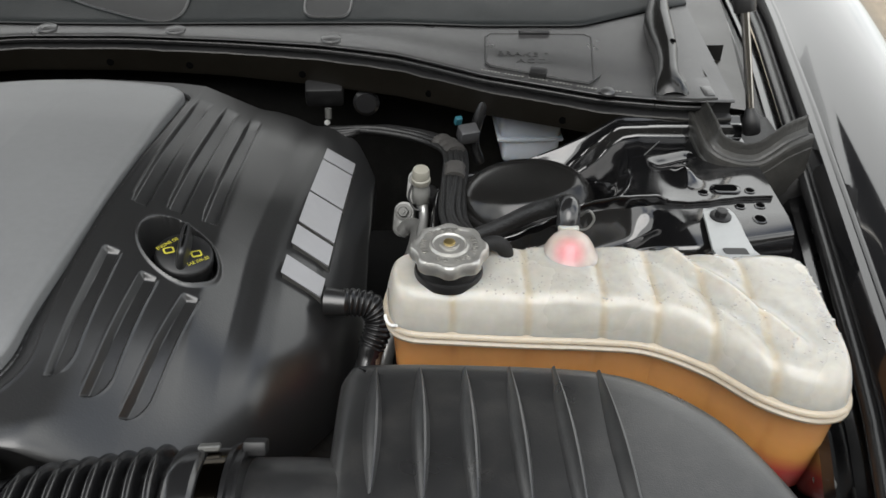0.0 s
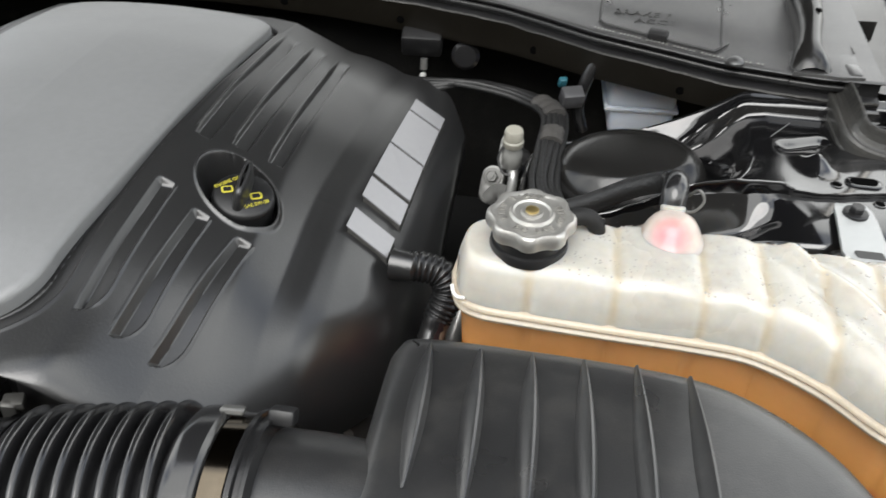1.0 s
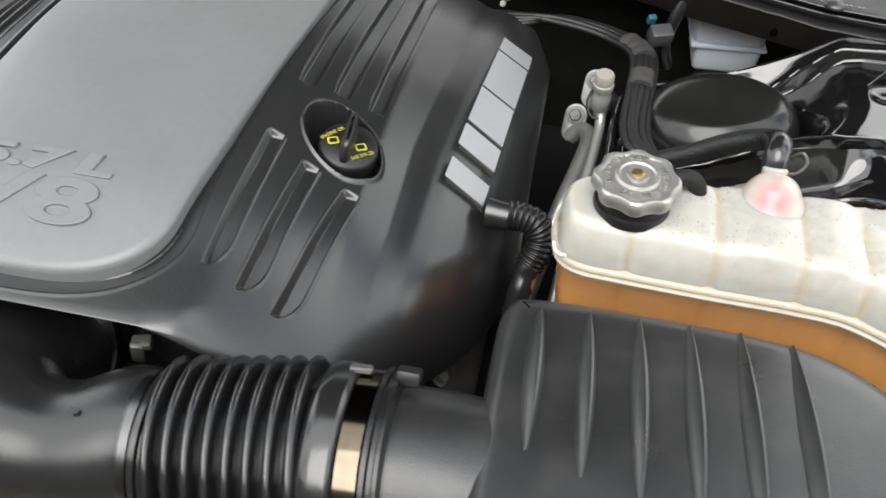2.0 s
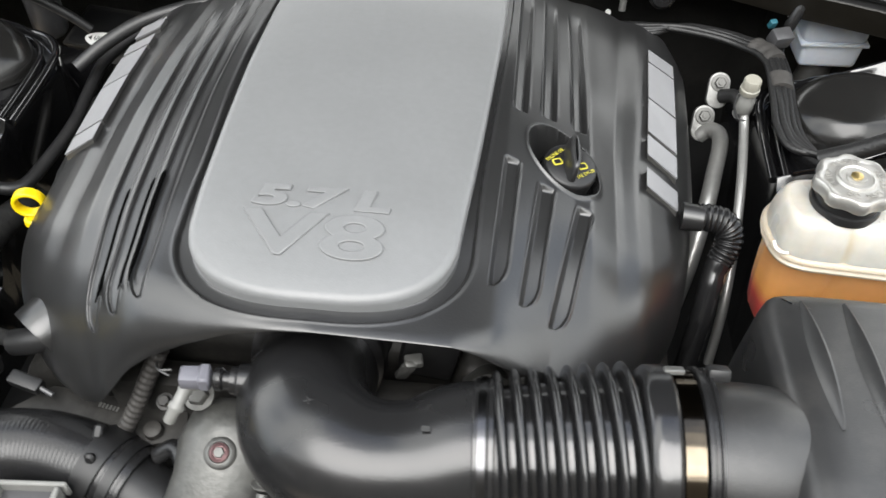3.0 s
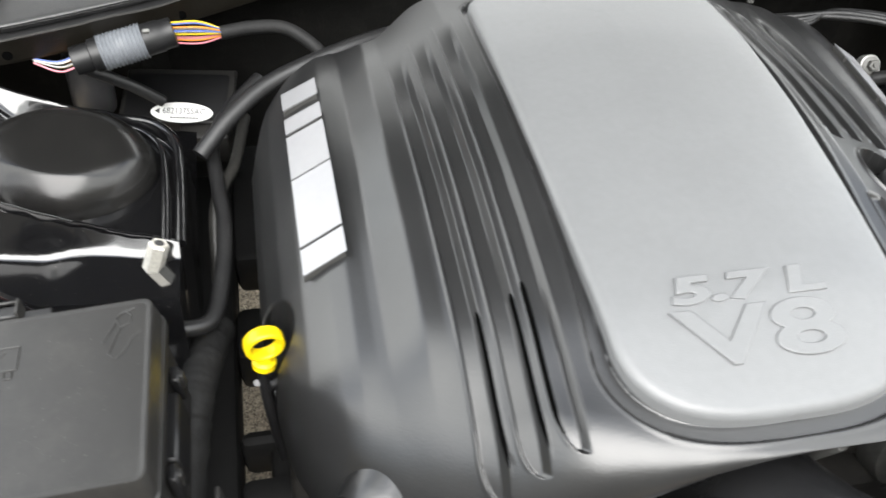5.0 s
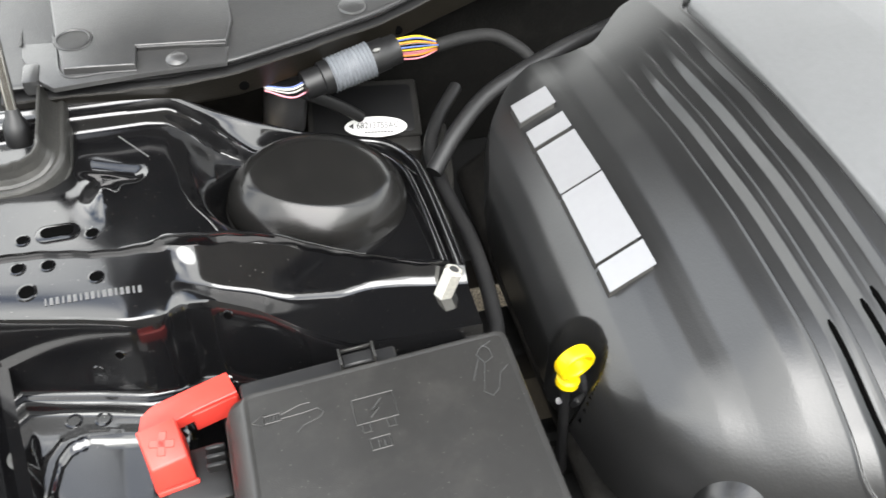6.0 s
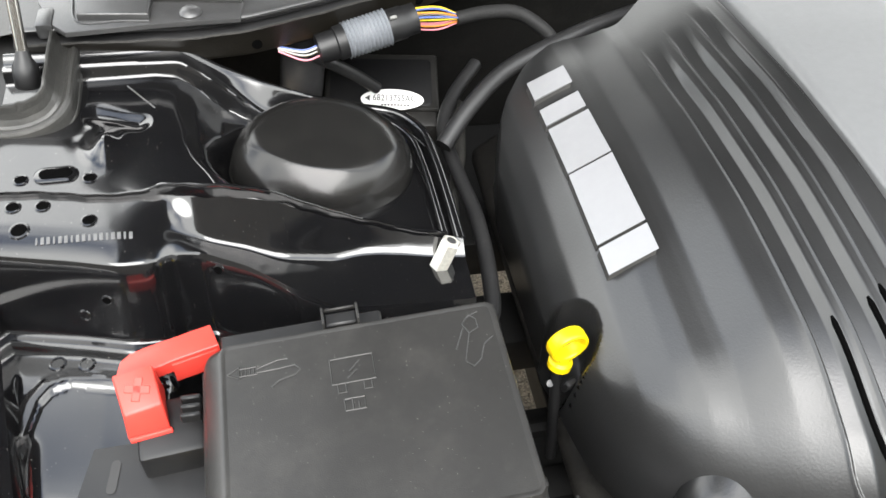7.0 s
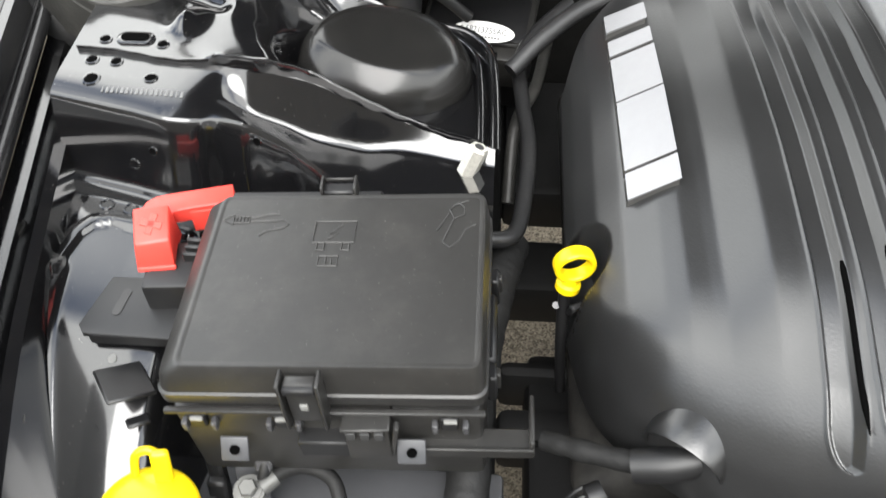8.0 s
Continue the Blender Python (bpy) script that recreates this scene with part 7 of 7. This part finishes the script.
off = [(-0.0078, 0.000), (-0.0026, 0.0014), (0.0026, 0.0012), (0.0078, -0.0004), (0.0125, -0.003)]
for i, (o, h) in enumerate(off):
    wob = 0.0012 * math.sin(2.1 * i)
    part("braided_sleeve", tube([(0.222, 0.452 - o, 0.866 + h), (0.259, 0.437 - o * 0.8 + wob, 0.877 + h), (0.300, 0.437 + o * 0.6, 0.880 + h + wob), (0.335, 0.430 + o, 0.880 + h), (0.360 + o * 0.4, 0.418 + o, 0.880 + h), (0.381 + o, 0.394 + o * 0.6, 0.884 + h), (0.387 + o, 0.365 + wob, 0.885 + h), (0.384 + o, 0.315, 0.884 + h), (0.382 + o + wob, 0.268, 0.881 + h), (0.392 + o, 0.240, 0.880 + h), (0.420, 0.222 - o, 0.883 + h)], 0.0034, 10, 10), M_LOOM, hn)
part("tape_wrap", tube([(0.372, 0.409, 0.8835), (0.383, 0.394, 0.8855), (0.389, 0.378, 0.8865)], lambda q: 0.0112 + 0.0006 * math.sin(q * 17), 8, 16, flat=0.6), M_BROWN_TAPE, hn, "brown-grey tape wrap")
part("tape_wrap", tube([(0.388, 0.350, 0.8865), (0.387, 0.328, 0.8860)], lambda q: 0.0110 + 0.0005 * math.sin(q * 11), 6, 16, flat=0.6), M_BROWN_TAPE, hn, "brown-grey tape wrap")
vh = thing("vent_hose", (0.45, 0.23, 0.88), "braided black vent hose clipped to the reservoir", "hose")
part("braid", tube([(0.400, 0.218, 0.888), (0.425, 0.212, 0.905), (0.450, 0.206, 0.925), (0.468, 0.198, 0.938), (0.476, 0.185, 0.948), (0.475, 0.165, 0.957)], 0.0082, 10, 18), M_LOOM, vh)
part("end_elbow", tube([(0.476, 0.186, 0.948), (0.476, 0.170, 0.957), (0.474, 0.157, 0.958), (0.473, 0.150, 0.949)], 0.0092, 8, 18), M_RUBBER_GLOSS, vh)
part("wire_clip", tube([(0.484, 0.160, 0.954), (0.490, 0.156, 0.962), (0.494, 0.152, 0.956), (0.488, 0.150, 0.948), (0.478, 0.153, 0.946)], 0.0011, 6, 6), M_STEEL, vh)

bk = thing("brake_fluid_reservoir", (0.47, 0.47, 0.80), "milky white brake fluid reservoir under the cowl", "reservoir")
part("tank", rbox((0.072, 0.07, 0.044), (0.478, 0.504, 0.873), (0, 0, 3), 0.007, 3), M_BRAKE, bk)
part("tank_seam", rbox((0.078, 0.076, 0.0045), (0.478, 0.504, 0.852), (0, 0, 3), 0.0018, 2), M_BRAKE, bk)
part("tank_foot", rbox((0.066, 0.060, 0.034), (0.480, 0.503, 0.835), (0, 0, 3), 0.006, 3, None, 1.05), M_BRAKE, bk)
part("level_dot", lathe([(0.0026, 0), (0.0026, 0.0006)], (0.464, 0.4725, 0.832), (0, -1, 0.1), 14), mat("green_dot", (0.05, 0.35, 0.15), 0.5), bk, "small green dot", smooth=False)
part("master_cylinder", lathe([(0.016, 0), (0.018, 0.004), (0.018, 0.10), (0.014, 0.104)], (0.45, 0.44, 0.800), (0.5, 1, 0), 28), M_UNDER, bk)
part("hose_band", tube([(0.425, 0.452, 0.915), (0.416, 0.446, 0.890), (0.412, 0.448, 0.860), (0.420, 0.455, 0.83)], 0.0065, 8, 12), M_RUBBER, bk)
sp = thing("sensor_plug", (0.405, 0.43, 0.87), "dark grey wiring plug with a blue lock", "plug")
part("body", rbox((0.022, 0.016, 0.018), (0.404, 0.430, 0.880), (20, 0, 20), 0.002, 2), M_GLOVE_DARK, sp)
part("lock", rbox((0.008, 0.006, 0.010), (0.393, 0.436, 0.893), (20, 0, 20), 0.001, 1), mat("teal_plastic", (0.02, 0.10, 0.13), 0.4), sp)
for i in range(3):
    part("face_slot", rbox((0.003, 0.001, 0.010), (0.398 + 0.006 * i, 0.4215 + 0.002 * i, 0.8805), (20, 0, 20), 0), M_INK_AND_SHADE, sp, smooth=False)
ht = thing("heat_shield_sensor", (0.24, 0.50, 0.84), "grimy metal sensor bracket behind the cover", "sensor")
part("block", rbox((0.045, 0.03, 0.026), (0.235, 0.520, 0.886), (15, 0, 4), 0.004, 2), M_DARK, ht)
part("pin", lathe([(0.004, 0), (0.004, 0.012)], (0.240, 0.502, 0.872), (0, -0.2, -1), 12), M_STEEL, ht)
part("side_tube", lathe([(0.016, 0), (0.016, 0.03), (0.012, 0.034)], (0.285, 0.54, 0.87), (0, -1, 0.2), 22), M_RUBBER, ht)
part("white_tip", lathe([(0.0035, 0), (0.0035, 0.004), (0.002, 0.005)], (0.231, 0.553, 0.826), (0, -1, 0.4), 12), M_WHITE, ht)

# ---- cowl details ----


def on_deck(pts, lift):
    return [(x, y, deck_z(x, y) + lift) for x, y in pts]


edge = [(0.425, 0.527), (0.431, 0.535), (0.540, 0.533), (0.547, 0.526), (0.537, 0.430), (0.530, 0.422), (0.500, 0.432), (0.428, 0.461), (0.423, 0.468)]
lid_front = curve1([0.423, 0.428, 0.500, 0.530, 0.537, 0.546], [0.468, 0.461, 0.433, 0.424, 0.429, 0.440])
lid_rear = curve1([0.423, 0.428, 0.434, 0.538, 0.546], [0.524, 0.531, 0.534, 0.533, 0.526])
P = np.array([[(x, y, deck_z(x, y) + 0.0001) for y in np.linspace(float(lid_front(x)), float(lid_rear(x)), 16)] for x in np.linspace(0.4235, 0.5455, 40)])
bl = part("access_lid", thicken(grid_mesh(P), 0.002), M_COWL, cowl_th, "access lid with raised words")
part("gap_line", tube(on_deck([(x + (bx - x) * k / 6, y + (by - y) * k / 6) for (x, y), (bx, by) in zip(edge, edge[1:] + edge[:1]) for k in range(6)] + edge[:1], 0.0012), 0.0017, 1, 6, straight=True), M_INK_AND_SHADE, bl)
part("catch", rbox((0.019, 0.014, 0.008), (0.478, 0.441, deck_z(0.478, 0.441) + 0.004), (6, 0, -14), 0.002, 2), M_DARK, bl)
part("hinge", rbox((0.036, 0.008, 0.006), (0.482, 0.536, deck_z(0.482, 0.536) + 0.003), (0, 0, 0), 0.0015, 1), M_DARK, bl)
for body, x, y in (("BRAKE FLUID", 0.482, 0.484), ("ACCESS", 0.484, 0.470)):
    part("raised_words", words(body, 0.0125, 0.0005, pose(x, y, deck_z(x, y) + 0.0020, 7, 0, -4), 1.25), M_COWL, bl, "raised words", False)
for i in range(44):
    x = 0.418 + 0.0036 * i
    y = float(lip_y(x)) + 0.008
    if i % 7 != 6:
        part("print_bar", rbox((0.0022, 0.0030, 0.0004), (x, y, deck_z(x, y) + 0.0004), (0, 0, -10), 0), M_NIP, bl, smooth=False)


def cowl_corner(side):
    """Raised corner tray, hinge arm, hood strut and its rubber corner block."""
    tr = thing("cowl_end_cap", (side * 0.61, 0.41, 0.93), "grey plastic cowl end cap with raised pocket", "end cap", "cowl end caps")
    base = ((0.650, 0.400), (0.638, 0.387), (0.578, 0.391), (0.510, 0.392), (0.506, 0.412), (0.590, 0.470), (0.596, 0.540), (0.665, 0.540), (0.662, 0.43)) if side < 0 else ((0.662, 0.394), (0.640, 0.391), (0.598, 0.394), (0.597, 0.410), (0.606, 0.470), (0.610, 0.540), (0.665, 0.540))
    part("tray", prism([(side * x, y) for x, y in base], 0.9420, 0.9462, 0.0012), M_COWL, tr)
    part("corner_post", rbox((0.013, 0.024, 0.014), (side * 0.6545, 0.408, 0.941), (0, 0, 0), 0.003, 2), M_COWL, tr)
    if side < 0:
        part("raised_panel", prism([(-x, y) for x, y in ((0.630, 0.4015), (0.5775, 0.3955), (0.576, 0.420), (0.5075, 0.4116), (0.500, 0.440), (0.500, 0.560), (0.648, 0.560), (0.636, 0.440))], 0.940, 0.9525, 0.0022, None, None, 3), M_COWL, tr)
        # Dark tube laid in as the shade along the pocket's back edge.
        part("pocket_shade_lip", tube([(-0.5755, 0.4190, 0.9500), (-0.54, 0.4148, 0.9500), (-0.5085, 0.4110, 0.9490)], 0.0012, 4, 6), M_BOX, tr)
        part("panel_groove", tube([(-0.5775, 0.3945, 0.9464), (-0.600, 0.3970, 0.9464), (-0.6305, 0.4000, 0.9464), (-0.6370, 0.440, 0.9464), (-0.648, 0.52, 0.9464)], 0.0011, 6, 6), M_BOX, tr)
    part("clip_head", lathe([(0.0085, 0), (0.0085, 0.002), (0.006, 0.0045), (0.001, 0.005)], (side * 0.547, 0.4015, 0.9460), (0, 0, 1), 20), M_COWL, tr)
    part("drain_hole", lathe([(0.0150, 0.0), (0.0145, 0.0009), (0.0125, 0.0011), (0.0118, 0.0002), (0.0001, 0.0002)], (side * 0.6225, 0.4364, 0.9525 if side < 0 else 0.9462), (0, 0, 1), 28), M_BOX, tr)
    if side > 0:
        hg = thing("hood_lift_arm", (side * 0.63, 0.50, 0.93), "black pressed steel hood arm beside the cowl", "hood arm")
        P = []
        for y, z, w, x in ((0.396, 0.951, 0.0175, 0.6160), (0.402, 0.957, 0.0180, 0.6155), (0.412, 0.962, 0.0165, 0.6150), (0.428, 0.966, 0.0120, 0.6155), (0.45, 0.970, 0.0110, 0.6190), (0.475, 0.975, 0.0125, 0.6225), (0.505, 0.981, 0.0145, 0.6230), (0.54, 0.986, 0.0150, 0.6250), (0.58, 0.992, 0.0120, 0.6320), (0.64, 1.00, 0.0110, 0.6480), (0.72, 1.01, 0.0110, 0.6700)):
            P.append([(side * (x + s * w), y, z - 0.010 * abs(s) ** 2.5 - (0.012 if abs(s) > 1 else 0)) for s in (-1.05, -1, -0.85, -0.5, 0, 0.5, 0.85, 1, 1.05)])
        P = np.array(P)
        part("arm", grid_mesh(P if side > 0 else P[:, ::-1]), M_DOME, hg)
        part("arm_hole", lathe([(0.0035, 0.0), (0.0033, 0.0006), (0.0001, 0.0006)], (side * 0.628, 0.475, 0.9740), (side * 0.2, -0.2, 1), 14), M_OPENING_SHADE, hg)
    # closed channel between the cowl and the fender
    ch = thing("side_channel", (side * 0.70, 0.66, 0.90), "dark plastic channel between cowl and fender", "side channel", "side channels", "structure")
    P = np.array([[(side * x, y, z + 0.02 * (y - 0.45)) for x, z in ((0.662, 0.948), (0.666, 0.945), (0.668, 0.918), (0.674, 0.912), (float(fender_line(y)) - 0.040, 0.905), (float(fender_line(y)) - 0.030, 0.880))] for y in np.linspace(0.445, 1.05, 16)])
    part("trough", grid_mesh(P if side > 0 else P[:, ::-1]), M_CHANNEL, ch)
    for y in (0.50, 0.58):
        part("drain_hole", lathe([(0.009, 0.0), (0.0085, 0.001), (0.0070, 0.0012), (0.0065, 0.0004), (0.0001, 0.0004)], (side * 0.695, y, 0.9105 + 0.02 * (y - 0.45)), (0, 0, 1), 18), M_DARK, ch)
    sr = thing("hood_strut", (side * 0.68, 0.366, 0.915), "gas hood strut with a bright rod and black body", "strut", "hood struts")
    lo, hi = (Vector((0.694, 0.371, 0.927)), Vector((0.674, 0.400, 1.025))) if side > 0 else (Vector((-0.667, 0.361, 0.930)), Vector((-0.664, 0.400, 1.006)))
    d = (hi - lo).normalized()
    part("rod", tube([lo, lo + d * 0.14], 0.0042, 2, 18, straight=True), M_CHROME, sr, "bright steel rod")
    part("body", tube([lo + d * 0.125, lo + d * 0.135, lo + d * 0.36], 0.0095, 2, 22, straight=True), M_DARK, sr)
    part("end_cap", lathe([(0.0105, 0), (0.0110, 0.004), (0.0110, 0.018), (0.0095, 0.022)], lo + d * 0.115, d, 22), M_DARK, sr)
    part("ball_socket", lathe([(0.0075, -0.010), (0.0092, -0.008), (0.0092, 0.006), (0.006, 0.012), (0.0045, 0.018)], lo, d, 20), M_DARK, sr)
    rb = thing("corner_seal", (side * 0.69, 0.36, 0.88), "weathered grey-black rubber seal block round the strut foot", "seal", "corner seals")
    path = [(0.634, 0.412), (0.634, 0.392), (0.634, 0.368), (0.634, 0.347), (0.6355, 0.335), (0.641, 0.3255), (0.652, 0.3185), (0.670, 0.3155), (0.690, 0.317), (0.704, 0.320), (0.718, 0.324), (0.732, 0.330), (0.748, 0.338)]
    zz = [0.928, 0.928, 0.928, 0.927, 0.925, 0.922, 0.918, 0.914, 0.913, 0.919, 0.928, 0.932, 0.934]
    sm = smooth_path([(side * x, y, z) for (x, y), z in zip(path, zz)], 8)
    # outer face, rounded rib, hollow slope and the tall rough inner lip
    prof = [(0.0, -0.060), (0.0, -0.0150), (0.0006, -0.0138), (0.0006, -0.0060), (0.0012, -0.0030), (0.0026, -0.0010), (0.0046, -0.0006), (0.0062, -0.0016), (0.0080, -0.0022), (0.0100, -0.0008), (0.0122, 0.0030), (0.0136, 0.0082), (0.0143, 0.0128), (0.0150, 0.0146), (0.0162, 0.0150), (0.0172, 0.0140), (0.0178, 0.0080), (0.0182, -0.0050), (0.0190, -0.0400)]
    P = []
    for i, p in enumerate(sm):
        t = (sm[min(i + 3, len(sm) - 1)] - sm[max(i - 3, 0)])
        t.z = 0
        t.normalize()
        nrm = Vector((-t.y, t.x, 0)) * side
        rough = 0.0007 * noise.noise(Vector((i * 0.35, 2.0 * side, 0)))
        P.append([(p.x + nrm.x * (a + (rough if k in (12, 13, 14, 15) else 0)), p.y + nrm.y * (a + (rough if k in (12, 13, 14, 15) else 0)), p.z + h + (rough if k in (13, 14) else 0)) for k, (a, h) in enumerate(prof)])
    P = np.array(P)
    part("profile", grid_mesh(P if side > 0 else P[:, ::-1]), M_SEAL, rb, smooth=False)
    part("trough", rbox((0.100, 0.15, 0.04), (side * 0.706, 0.405, 0.868), (0, 0, 0), 0.012, 2), M_SEAL_DARK, rb)
    return tr


M_SEAL_DARK = mat("dark_seal_rubber", (0.025, 0.025, 0.025), 0.6, bump=0.4, bscale=300, dust=0.05)
cowl_corner(-1)
cowl_corner(1)
for outline in ([(-0.110, 0.622), (-0.058, 0.590), (0.014, 0.558), (0.038, 0.553), (0.054, 0.560), (0.062, 0.580), (0.062, 0.625)], [(0.206, 0.620), (0.207, 0.585), (0.213, 0.569), (0.224, 0.564), (0.250, 0.564), (0.259, 0.570), (0.263, 0.587), (0.264, 0.622)]):
    outline = [(x, y + 0.012) for x, y in outline]
    mid = Vector((sum(p[0] for p in outline) / len(outline), sum(p[1] for p in outline) / len(outline), 0.96))
    sv = thing("cowl_recess", tuple(mid), "pocket with a bright rim in the cowl deck, its shade painted flat", "recess")
    rim = [(x, y, deck_z(x, y) + 0.0040) for x, y in outline]
    part("rim", tube(rim, 0.0016, 6, 8), M_COWL, sv)
    # Flat dark sheet at rim height paints in the shade of the recess.
    bm = bmesh.new()
    bm.faces.new([bm.verts.new((x, y, z - 0.0002)) for x, y, z in rim])
    bmesh.ops.triangulate(bm, faces=bm.faces[:])
    bmesh.ops.recalc_face_normals(bm, faces=bm.faces[:])
    part("pocket", thicken(bm, 0.002), M_DARK, sv)

# lifted hood, out of view and sized by the reflections it gives, and plain body behind it, which the gloss reflects
P = np.array([[(x, 0.82 - s * 0.52, 1.12 + s * 0.98 + 0.02 * (1 - (x / 0.735) ** 2)) for x in np.linspace(-0.735, 0.735, 16)] for s in np.linspace(0, 1, 14)])
hd = thing("hood", (0, 0.82, 1.12), "lifted black hood, unseen, sized for the dark it reflects", "hood", "", "structure")
part("underside", thicken(grid_mesh(P), 0.02), M_FIBRE, hd)
P = np.array([[(x, 1.15, z) for x in (-0.85, 0, 0.85)] for z in (0.2, 0.6, 0.98)])
part("cabin_bulkhead", thicken(grid_mesh(P), 0.02), M_CHASSIS, fw)

# unseen plain wall, added ahead of the car to darken low reflections
P = np.array([[(x, -3.2 - 0.0 * z, z) for x in np.linspace(-7, 7, 15)] for z in np.linspace(0, 3.0, 5)])
part("wall_unseen", thicken(grid_mesh(P[:, ::-1]), 0.2), M_ADDED_WALL, None, "unseen plain dark wall added ahead of the car to darken reflections", False, "wall", "structure")
